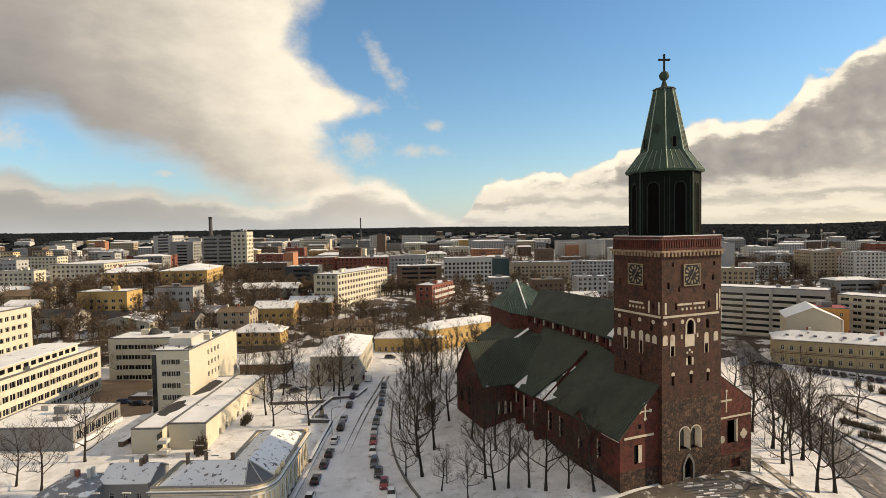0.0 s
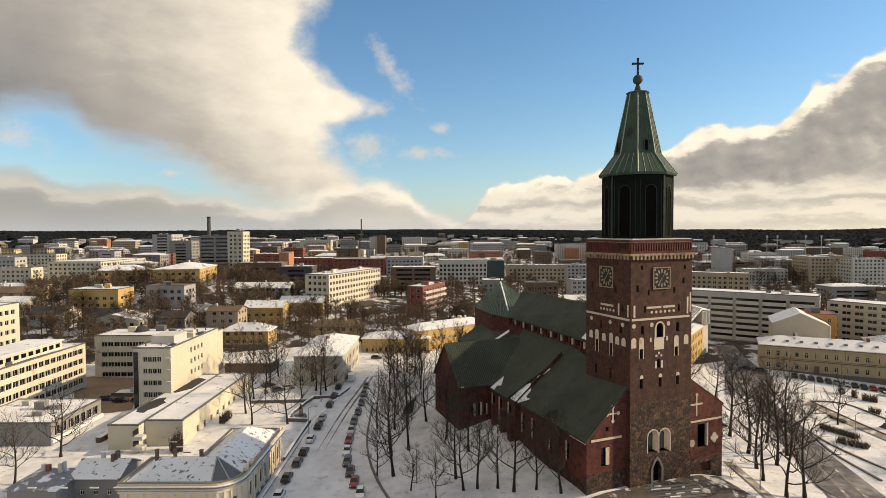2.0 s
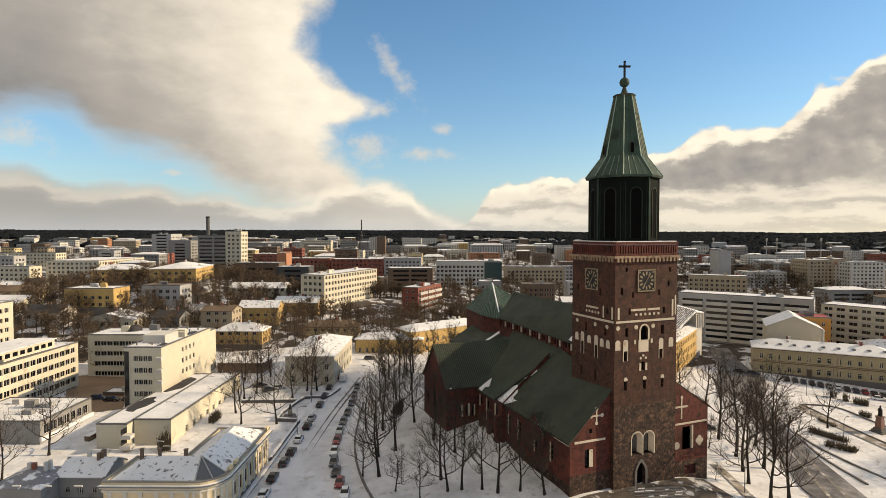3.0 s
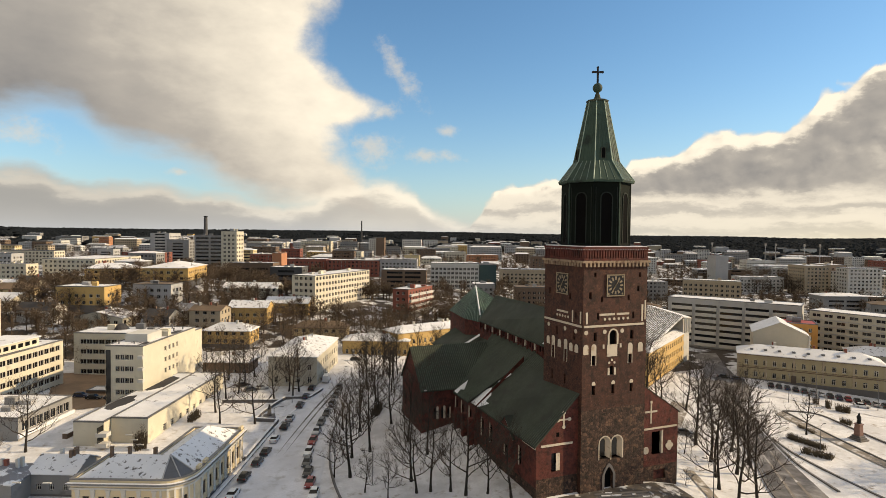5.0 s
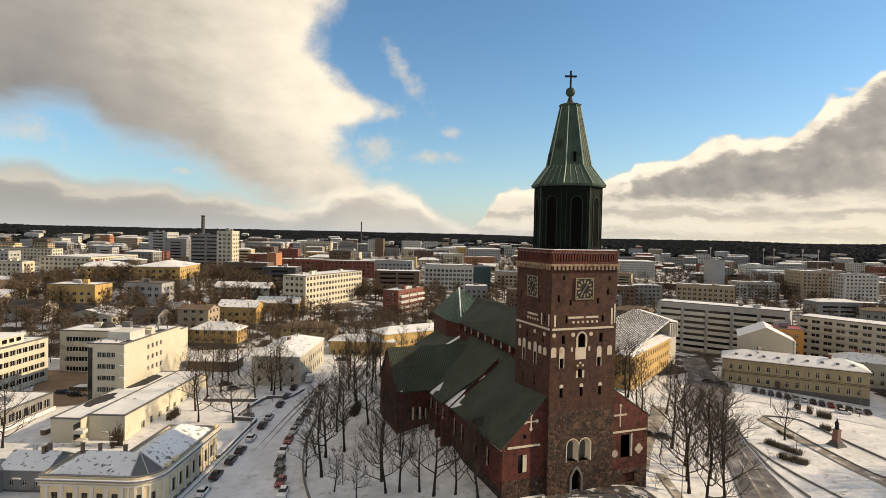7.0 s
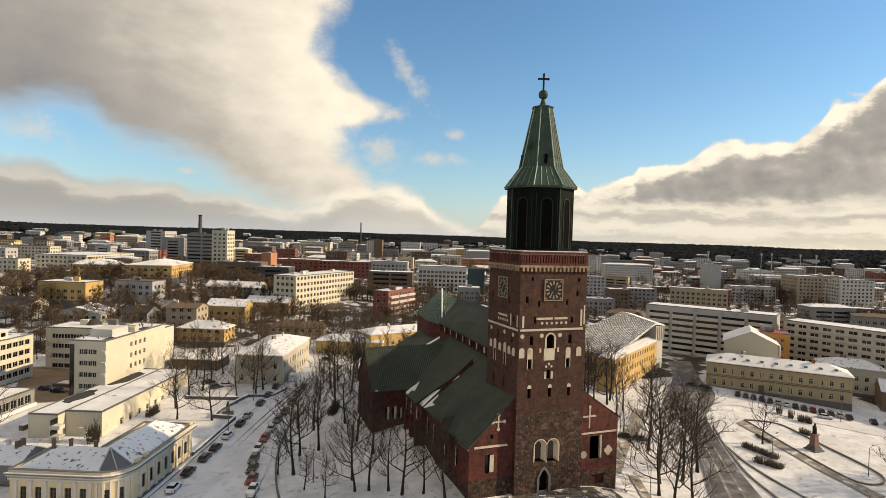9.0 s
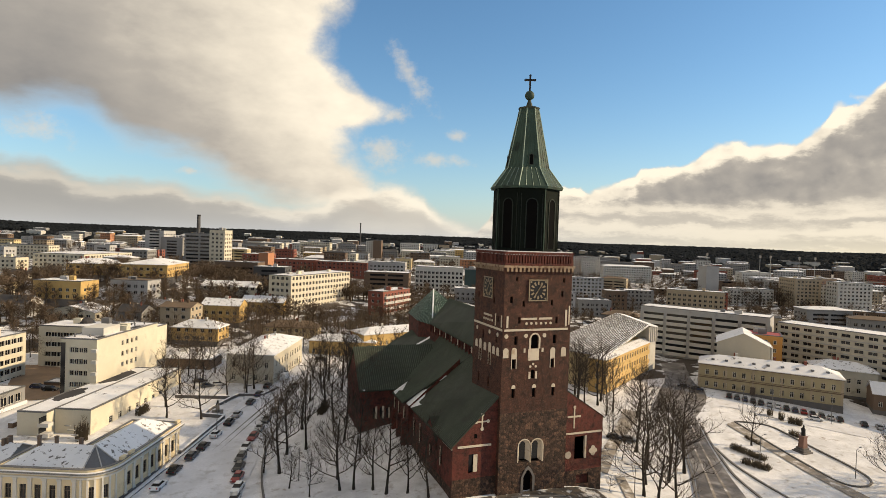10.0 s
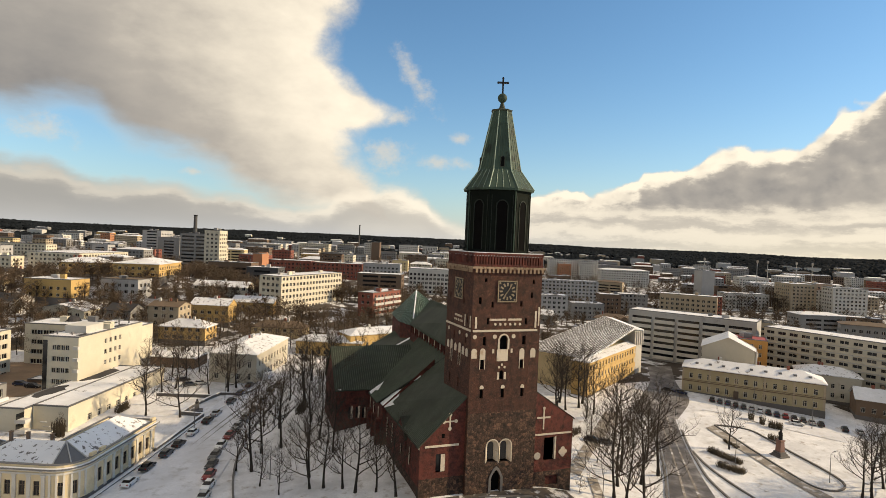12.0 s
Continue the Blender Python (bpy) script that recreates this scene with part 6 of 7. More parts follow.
far_block("ochre and orange block under a snowy roof", 282.9, 596.3, 36.5, 20, 10.7, ORANGE, "flat", "row")
far_block("white tower block under a snowy roof", 224.9, 838.3, 11.9, 16, 26.1, WHITE, "flat", "row")
far_block("brown tower block under a snowy roof", 234.1, 829.3, 12.7, 16, 27.7, BROWN, "flat", "none")
far_block("white apartment tower under a snowy roof", 309.3, 936.0, 33.7, 20, 23.9, WHITE, "flat", "row")
far_block("grey block under a snowy roof", 285.7, 771.9, 44.3, 20, 13.3, GREY, "flat", "row")
far_block("pale grey block under a snowy roof", 140.2, 459.9, 31.9, 16, 15.0, PALE_GREY, "flat", "row")
far_block("cream block under a snowy roof", 146.4, 691.6, 31.9, 18, 11.3, CREAM, "flat", "row")
far_block("tall windowless pale block", 451.6, 392.0, 11.9, 18, 33.6, PALE_GREY, "flat", "none")
far_block("white stepped apartment block under a snowy roof", 645.6, 520.5, 37.1, 18, 21.4, WHITE, "flat", "row")
far_block("white low apartment block under a snowy roof", 458.2, 370.5, 39.9, 16, 14.7, WHITE, "flat", "row")
far_block("beige apartment tower under a snowy roof", 523.1, 331.4, 13.6, 30, 27.2, BEIGE, "flat", "row")
far_block("white apartment block under a snowy roof", 513.7, 310.2, 29.0, 16, 25.5, WHITE, "flat", "row")
far_block("red brick block under a snowy roof", 937.0, 537.1, 47.4, 20, 18.2, RED, "flat", "row")
far_block("white tower block under a snowy roof", 1001.9, 615.0, 21.0, 18, 19.3, WHITE, "flat", "row")
far_block("white high-rise with small windows", 469.4, 695.9, 71.1, 16, 28.1, WHITE, "flat", "row")
far_block("white town block with a snowy roof", 496.2, 608.3, 64.4, 16, 24.2, WHITE, "hip", "row")
far_block("grey block under a snowy roof", 531.3, 672.5, 23.4, 14, 24.9, GREY, "flat", "row")
far_block("pale apartment block under a snowy roof", 287.1, 417.9, 55.3, 14, 19.0, PALE_GREY, "flat", "row")
far_block("brown block under a snowy roof", 301.6, 344.5, 16.4, 14, 15.3, BROWN, "flat", "row")
far_block("grey block under a snowy roof", 319.4, 344.9, 22.8, 14, 15.6, GREY, "flat", "row")
far_block("grey low block under a snowy roof", 258.6, 318.6, 23.1, 14, 11.5, GREY, "flat", "row")
far_block("beige apartment tower under a snowy roof", 498.0, 337.0, 22.6, 26, 26.5, BEIGE, "flat", "row")
far_block("white apartment block with a red roof", 513.3, 330.9, 33.1, 16, 22.0, WHITE, "flat", "row", roofmat=ROOF_RED)
far_block("pale slab house with long rows of balconies", 57.5, 277.6, 56, 14, 14.5, CREAM, "flat", "grid", yaw=47, top=30.0, roofmat=SNOW_ROOF, near=True)

FAR_MATS = [CREAM, WHITE, PALE_GREY, GREY, BEIGE, BROWN, OCHRE, PALE_OCHRE, RED, ORANGE]
far_town = Geo()


def far_house(x, y, w, d, h, wall):
    """A house too far off to pick apart, joined into the distant town."""
    z, c, s = height(x, y), math.cos(radians(GRID)), math.sin(radians(GRID))
    put = lambda u, v, q: (x + u * c - v * s, y + u * s + v * c, z + q)
    box = [(-w / 2, -d / 2), (w / 2, -d / 2), (w / 2, d / 2), (-w / 2, d / 2)]
    k = FAR_MATS.index(wall)
    for i in range(4):
        a, b = box[i], box[(i + 1) % 4]
        far_town.face([put(*a, -4), put(*b, -4), put(*b, h), put(*a, h)], k)
        if i == 2:
            continue
        ln = math.dist(a, b)
        nb = max(int(ln / 3.6), 1)
        nrm = ((b[1] - a[1]) / ln * 0.05, -(b[0] - a[0]) / ln * 0.05)
        q = 1.4
        while q + 1.6 < h and math.hypot(x, y) < 1400:
            for m_ in range(nb):
                f0, f1 = (m_ + 0.28) / nb, (m_ + 0.72) / nb
                p0 = (a[0] + (b[0] - a[0]) * f0 + nrm[0], a[1] + (b[1] - a[1]) * f0 + nrm[1])
                p1 = (a[0] + (b[0] - a[0]) * f1 + nrm[0], a[1] + (b[1] - a[1]) * f1 + nrm[1])
                far_town.face([put(*p0, q), put(*p1, q), put(*p1, q + 1.5), put(*p0, q + 1.5)], 10)
            q += 3.1
    top = [put(u * 1.03, v * 1.03, h) for u, v in box]
    ridge = [put(-w * 0.42, 0, h + 1.6), put(w * 0.42, 0, h + 1.6)]
    for f in ([top[0], top[1], ridge[1], ridge[0]], [top[1], top[2], ridge[1]], [top[2], top[3], ridge[0], ridge[1]], [top[3], top[0], ridge[0]]):
        far_town.face(f, 11 + (int(x) + int(y)) % 3)


# infill: streets of houses out to the edge of the town
rnd = random.Random(11)
WALLS = [CREAM, WHITE, PALE_GREY, GREY, BEIGE, BROWN, PALE_OCHRE, RED, PALE_GREY, WHITE, GREY, CREAM, OCHRE, WHITE, BEIGE, PALE_GREY, BROWN]
# toward the south, darker wall colours stand in for shade on the facades
SHADE_WALLS = [GREY, BEIGE, BROWN, GREY, PALE_GREY, RED, BROWN, GREY, WHITE, BEIGE]
LABELS = {"cream_plaster": "cream", "white_plaster": "white", "pale_grey_plaster": "pale grey", "grey_plaster": "grey", "beige_plaster": "beige", "brown_render": "brown", "ochre_plaster": "ochre", "pale_ochre_plaster": "pale ochre", "red_render": "red brick", "orange_render": "orange brick"}
made = 0
for ring_no in range(30):
    dist = 300 * 1.072 ** ring_no
    ang = -22.0
    while ang < 68.0:
        span = math.degrees(48.0 / dist) * rnd.uniform(0.8, 1.5)
        ang += span
        a = radians(ang)
        x, y = dist * math.sin(a) + rnd.uniform(-9, 9), dist * math.cos(a) + rnd.uniform(-12, 12)
        if y < 215 and x < 300 or rnd.random() < (0.28 if dist < 1500 else 0.78):
            continue
        if math.hypot(x - 30, y) < 300 or (x > 190 and x < 330 and y < 230):
            continue
        w, d = rnd.uniform(16, 42), rnd.uniform(11, 15)
        if any(math.hypot(x - tx, y - ty) < tr + w * 0.62 for tx, ty, tr in TAKEN):
            continue
        wall = rnd.choice(WALLS if ang < 27 else SHADE_WALLS)
        low = dist < 420 or rnd.random() < 0.35
        h = rnd.uniform(6, 9.5) if low else rnd.uniform(11, 19) * (1.15 if ang > 30 else 1.0)
        roofk = rnd.choice(("hip", "gable_x", "flat")) if low else rnd.choice(("flat", "flat", "hip"))
        if dist > 760 or made > 175:
            far_house(x, y, w * 1.1, d, h, wall)
            continue
        far_block(f"{LABELS[wall.name]} {'low town house' if low else 'apartment block'} under a snowy roof", x - w / 2, y - d / 2, w, d, h, wall, roofk, rnd.choice(("row", "row", "band")) if not low else "row", yaw=GRID if ang < 38 else rnd.choice((GRID, -48.0)))
        made += 1

tagged(part("distant_town", far_town, FAR_MATS + [GLASS, SNOW_ROOF, ROOF_GREY, ROOF_DARK], None), "distant houses of the town under snow", "town", "", "stuff")

# chimneys and masts on the skyline
for x, y, h, r, label in ((-0.5, 567, 46, 2.2, "dark tall boiler-house chimney"), (246, 976, 55, 1.6, "slender grey factory chimney")):
    st = thing("chimney_stack", pose(x, y, height(x, y)), label, "chimney")
    g = Geo()
    g.ring(0, 0, r, r * 0.7, -2, h, 14)
    part("shaft", g, DARK_GREY, st)
    g = Geo()
    g.ring(0, 0, r * 0.8, r * 0.8, h, h + 1.2, 14)
    part("rim", g, IRON, st)
for x, y in ((610, 466), (622, 462), (640, 440), (655, 432), (585, 520)):
    st = thing("light_mast", pose(x, y, height(x, y)), "slender stadium light mast on the skyline", "mast", "stadium masts")
    g = Geo()
    g.ring(0, 0, 0.5, 0.3, -1, 44, 8)
    part("pole", g, PALE_GREY, st)
    g = Geo()
    g.box(-1.6, 1.6, -0.3, 0.3, 41, 44)
    part("lamp_rack", g, METAL, st)


# ---- bare trees ----
def bare_tree(seed, h, spread, lean=0.0, fork=0.3, fine=3, thin=0.010, limbs=12, twig=None):
    """A leafless broadleaf: tapered trunk, limbs and a haze of twigs. Returns two meshes."""
    r = random.Random(seed)
    trunk, crown = Geo(), Geo()
    pts, rad = [], []
    n = 9
    for i in range(n + 1):
        f = i / n
        pts.append(Vector((lean * f * h + 0.25 * math.sin(f * 5 + seed), 0.25 * math.cos(f * 4 + seed * 2) - 0.25, f * h * 0.86)))
        rad.append(0.0155 * h * (1 - f) ** 0.85 + 0.022 + (0.006 * h * max(0, 0.1 - f) / 0.1))
    trunk.tube([tuple(p) for p in pts], rad, 7)

    def grow(base, d, length, radius, level):
        segs = (5, 3, 2, 1)[min(level, 3)]
        p, path, rr = base.copy(), [base.copy()], [radius]
        for k in range(segs):
            d = (d + Vector((r.uniform(-0.3, 0.3), r.uniform(-0.3, 0.3), r.uniform(-0.10, 0.30)))).normalized()
            p = p + d * length / segs
            path.append(p.copy())
            rr.append(radius * (1 - (k + 1) / segs * 0.75))
        crown.tube([tuple(q) for q in path], rr, 4 if level < 2 else 3)
        if level >= fine:
            return
        kids = (6, 5, 4)[min(level, 2)]
        for k in range(kids):
            f = 0.25 + 0.75 * (k + r.random()) / kids
            i = min(int(f * segs), segs - 1)
            at = path[i].lerp(path[i + 1], f * segs - i)
            side = Vector((r.uniform(-1, 1), r.uniform(-1, 1), r.uniform(-0.35, 0.9))).normalized()
            nd = (d * 0.75 + side * 0.8).normalized()
            grow(at, nd, length * r.uniform(0.36, 0.58), max(radius * 0.45, thin), level + 1)

    for k in range(limbs):
        f = fork + (0.97 - fork) * k / (limbs - 1)
        i = min(int(f * n), n - 1)
        at = pts[i].lerp(pts[i + 1], f * n - i)
        w = k * 2.4 + r.uniform(-0.5, 0.5)
        up = 0.05 + 0.95 * f
        d = Vector((math.cos(w), math.sin(w), up)).normalized()
        grow(at, d, spread * (1.35 - 0.80 * f) * r.uniform(0.7, 1.2), 0.0088 * h * (1.15 - 0.7 * f), 0)
    a, b = trunk.mesh("trunk"), crown.mesh("crown")
    a.materials.append(BARK)
    b.materials.append(twig or TWIG)
    for p in a.polygons:
        p.use_smooth = True
    return a, b


KINDS = []
for seed, h, spread, fork in ((1, 16, 5.6, 0.24), (2, 17, 6.0, 0.20), (3, 15, 5.2, 0.30), (4, 14, 5.6, 0.18), (5, 12, 4.6, 0.22), (6, 18, 5.4, 0.34), (7, 16, 6.6, 0.26)):
    a, b = bare_tree(seed, h, spread, lean=0.01 * (seed - 3), fork=fork)
    KINDS.append((h, a, b))
FAR_KINDS = []
for seed, h, spread in ((21, 12, 5.0), (22, 13, 5.4), (23, 10, 4.8)):
    a, b = bare_tree(seed, h, spread, fork=0.25, fine=2, thin=0.024, limbs=12, twig=FAR_TWIG)
    FAR_KINDS.append((h, a, b))
trnd = random.Random(5)


def tree(x, y, h, kinds=KINDS, label="bare dark-trunked tree standing in the snow", group="park trees", pick=None, name="tree"):
    kh, a, b = kinds[trnd.randrange(len(kinds)) if pick is None else pick]
    s = h / kh
    ob = thing(name, pose(x, y, height(x, y) - 0.1, 0, 0, trnd.uniform(0, 360)) @ Matrix.Scale(s, 4), label, "tree", group)
    part("trunk", a, None, ob)
    part("crown", b, None, ob)
    return ob


# avenue and churchyard trees, north side
for x, y, h in ((38.4, 108.8, 16.5), (46.0, 118.8, 16), (50.6, 101.5, 15.5), (58.2, 91.4, 15), (60.0, 122.0, 15), (55.0, 116.6, 14)):
    tree(x, y, h * 1.14)
for x, y, h in ((53.8, 129.5, 15), (47.0, 131.5, 15), (41.4, 117.5, 15.5), (64.0, 84.8, 13), (56.5, 108.5, 13.5), (52.5, 95.6, 14)):
    tree(x, y, h * 1.14)
for x, y, h in ((56.2, 93.8, 13), (36.2, 109.9, 9), (61.3, 88.6, 12), (49.4, 96.0, 13), (54.5, 147.0, 15)):
    tree(x, y, h * 1.14)
for k in range(0, 15, 5):
    tree(52.0 + 2.6 * k * 0.36 + trnd.uniform(-2, 2), 140 + 4.0 * k + trnd.uniform(-1.5, 1.5), trnd.uniform(14, 17.5))
for k in range(0, 14, 4):
    tree(60.5 + 1.9 * k * 0.42 + trnd.uniform(-2.5, 2.5), 150 + 3.6 * k + trnd.uniform(-1.5, 1.5), trnd.uniform(13, 17))
for k in range(0, 10, 3):
    tree(70 + 2.2 * k + trnd.uniform(-2, 2), 186 + trnd.uniform(-6, 8), trnd.uniform(12, 15))
for x, y, h in ((40.8, 100.8, 9), (43.8, 95.7, 9), (42.9, 134.7, 14), (50.5, 150.2, 15)):
    tree(x, y, h)
for x, y, h in ((60.2, 171.5, 16), (66.0, 172.0, 15), (70.5, 177.5, 15), (78.5, 178.0, 15), (83.0, 174.0, 14), (87.0, 181.0, 15), (91.5, 176.5, 14)):
    tree(x, y, h * 1.08)
# yards west of the street
for x, y, h in ((-27.9, 145.0, 15), (13.0, 149.8, 13.5), (21.8, 146.0, 14.5), (34.0, 166.0, 15.5), (36.2, 170.0, 16), (-33.3, 132.8, 13)):
    tree(x, y, h * 1.08)
for x, y, h in ((12.2, 158.6, 14), (14.8, 170.5, 14), (18.6, 174.0, 15), (20.3, 183.0, 14), (28.0, 165.5, 13), (-3.4, 138.2, 5.5)):
    tree(x, y, h * 1.08)
for x, y, h in ((-38, 137, 12), (-43, 128, 13), (16, 190, 13), (24, 193, 14), (33, 171.5, 15), (9, 186, 12)):
    tree(x, y, h * 1.08)
# south side: the square
for x, y, h in ((103.8, 81.0, 3.5), (111.0, 79.0, 13.0), (117.3, 85.0, 14.5), (124.0, 85.8, 15), (124.0, 93.2, 16), (131.6, 89.6, 16), (134.5, 97.0, 14)):
    tree(x, y, h * (1.42 if h > 5 else 1))
for x, y, h in ((129.5, 102.6, 16), (109.3, 72.4, 14), (112.2, 71.6, 14.5), (130.7, 114.8, 8)):
    tree(x, y, h * (1.40 if h > 5 else 1))
for x, y, h in ((146.0, 122.5, 13), (164.8, 98.4, 10.5), (171.0, 67.2, 12), (176.5, 68.6, 12.5), (181, 64, 12)):
    tree(x, y, h * (1.28 if h > 5 else 1))
for x, y, h in ((141, 128, 13), (134, 133, 14), (136.5, 126, 12), (128.0, 113.0, 7), (186, 71, 11), (121.5, 98.8, 6)):
    tree(x, y, h * (1.28 if h > 5 else 1))

for x, y, h in ((139.5, 133.5, 20), (143.0, 137.0, 20), (136.0, 139.5, 19), (133.0, 136.0, 19), (138.5, 143.0, 20), (129.5, 131.0, 17), (174.0, 61.5, 18), (184.5, 60.0, 18), (189.0, 66.5, 17), (179.0, 57.0, 18), (172.5, 66.0, 17), (181.0, 69.5, 16)):
    tree(x, y, h)

# trees between the houses of the town: the nearest singly, the rest joined
frnd = random.Random(8)
SPOTS = []
while len(SPOTS) < 1500:
    ang = radians(frnd.uniform(-20, 64))
    dist = 205 + 1000 * frnd.random() ** 1.6
    x, y = dist * math.sin(ang), dist * math.cos(ang)
    if y < 215 and x < 150 or (150 < x < 320 and y < 215):
        continue
    if any(math.hypot(x - tx, y - ty) < tr * 0.75 for tx, ty, tr in TAKEN):
        continue
    SPOTS.append((x, y, frnd.uniform(6.5, 12)))
for k in range(330):
    x, y = frnd.uniform(-72, 40), frnd.uniform(262, 470)
    if not any(math.hypot(x - tx, y - ty) < tr * 0.6 for tx, ty, tr in TAKEN):
        SPOTS.append((x, y, frnd.uniform(8, 14)))
for k in range(520):
    a, q = radians(frnd.uniform(29, 64)), frnd.uniform(290, 1000)
    x, y = q * math.sin(a), q * math.cos(a)
    if not (x < 330 and y < 215) and not any(math.hypot(x - tx, y - ty) < tr * 0.7 for tx, ty, tr in TAKEN):
        SPOTS.append((x, y, frnd.uniform(8, 13)))
for k in range(210):
    x, y = frnd.uniform(40, 150), frnd.uniform(228, 330)
    if not any(math.hypot(x - tx, y - ty) < tr * 0.6 for tx, ty, tr in TAKEN):
        SPOTS.append((x, y, frnd.uniform(8, 13)))
for k in range(260):
    x, y = frnd.uniform(-100, 90), frnd.uniform(230, 330)
    if not any(math.hypot(x - tx, y - ty) < tr * 0.7 for tx, ty, tr in TAKEN):
        SPOTS.append((x, y, frnd.uniform(7, 12)))
for k in range(130):
    a, q = frnd.uniform(0, 2 * math.pi), frnd.random() ** 0.5
    SPOTS.append((520 + 75 * q * math.cos(a), 395 + 60 * q * math.sin(a), frnd.uniform(13, 19) + 10 * (1 - q)))
SPOTS.sort(key=lambda p: math.hypot(p[0] - 20, p[1]))
for x, y, h in SPOTS[:190]:
    tree(x, y, h, FAR_KINDS, "bare brown tree between the town houses", "town trees")
grove = Geo()
for x, y, h in SPOTS[190:]:
    z = height(x, y)
    grove.tube([(x, y, z - 0.5), (x, y, z + h * 0.8)], [0.022 * h, 0.04], 4)
    for k in range(56 if math.hypot(x, y) < 520 else 30):
        w, f = frnd.uniform(0, 6.28), frnd.uniform(0.25, 0.95)
        ln = h * frnd.uniform(0.2, 0.42) * (1.15 - 0.6 * f)
        fat = 0.45 + math.hypot(x, y) / 600
        b = Vector((x, y, z + h * 0.8 * f))
        d = Vector((math.cos(w), math.sin(w), frnd.uniform(0.2, 1.2))).normalized()
        e = b + d * ln
        grove.tube([tuple(b), tuple(b.lerp(e, 0.5) + Vector((0, 0, 0.2))), tuple(e)], [0.07 * fat, 0.06 * fat, 0.03 * fat], 3)
        for q in range(2):
            s_ = b.lerp(e, frnd.uniform(0.4, 0.9))
            d2 = (d + Vector((frnd.uniform(-1, 1), frnd.uniform(-1, 1), frnd.uniform(-0.3, 0.8)))).normalized()
            grove.tube([tuple(s_), tuple(s_ + d2 * ln * 0.5)], [0.05 * fat, 0.03 * fat], 3)
tagged(part("distant_trees", grove, FAR_TWIG, None), "bare brown trees among the distant houses", "trees", "", "stuff")

# far woods to the horizon
woods = Geo()
wr = random.Random(3)
for k in range(22000):
    ang = radians(wr.uniform(-24, 70))
    dist = 1150 + 3450 * wr.random() ** 0.8
    x, y = dist * math.sin(ang), dist * math.cos(ang)
    dense = noise.noise((x / 420.0, y / 420.0, 2.0))
    if dense < 0.02 - 0.7 * sstep(1500, 3000, dist):
        continue
    z, r, h = height(x, y), wr.uniform(9, 20) * (0.6 + dist / 4200), wr.uniform(9, 15)
    n = len(woods.v)
    t = wr.uniform(0, 6.28)
    for lev, rr in ((0.0, 1.0), (0.62, 0.8)):
        for i in range(5):
            w = t + i * 1.2566 + lev
            q = r * rr * wr.uniform(0.75, 1.2)
            woods.v.append((x + q * math.cos(w), y + q * math.sin(w), z - 1 + (h * lev * wr.uniform(0.85, 1.15))))
    woods.v.append((x, y, z + h))
    for i in range(5):
        j = (i + 1) % 5
        woods.f.append((n + i, n + j, n + 5 + j, n + 5 + i))
        woods.f.append((n + 5 + i, n + 5 + j, n + 10))
        woods.m += [0, 0]
FOREST = material("winter_forest", (0.012, 0.0145, 0.017), 0.95, vary=0.4, scale=0.08, fine=0.3, spec=0.05, bump=0.0)
tagged(part("far_woods", woods, FOREST, None), "dark winter forest along the horizon", "forest", "", "stuff")


# ---- parked cars ----
def car_paint(name, c):
    mt = material(name, c, 0.3, 0.1, vary=0.06, fine=2.0, bump=0.0, spec=0.6)
    return mt


TYRE = material("black_rubber", (0.015, 0.015, 0.016), 0.85, bump=0.0)
RIM = material("alloy_rim", (0.40, 0.40, 0.42), 0.35, 0.8, bump=0.0)
LAMP_GLASS = material("headlamp_glass", (0.55, 0.56, 0.58), 0.15, bump=0.0)
TAIL = material("tail_lamp_red", (0.30, 0.02, 0.02), 0.25, bump=0.0)


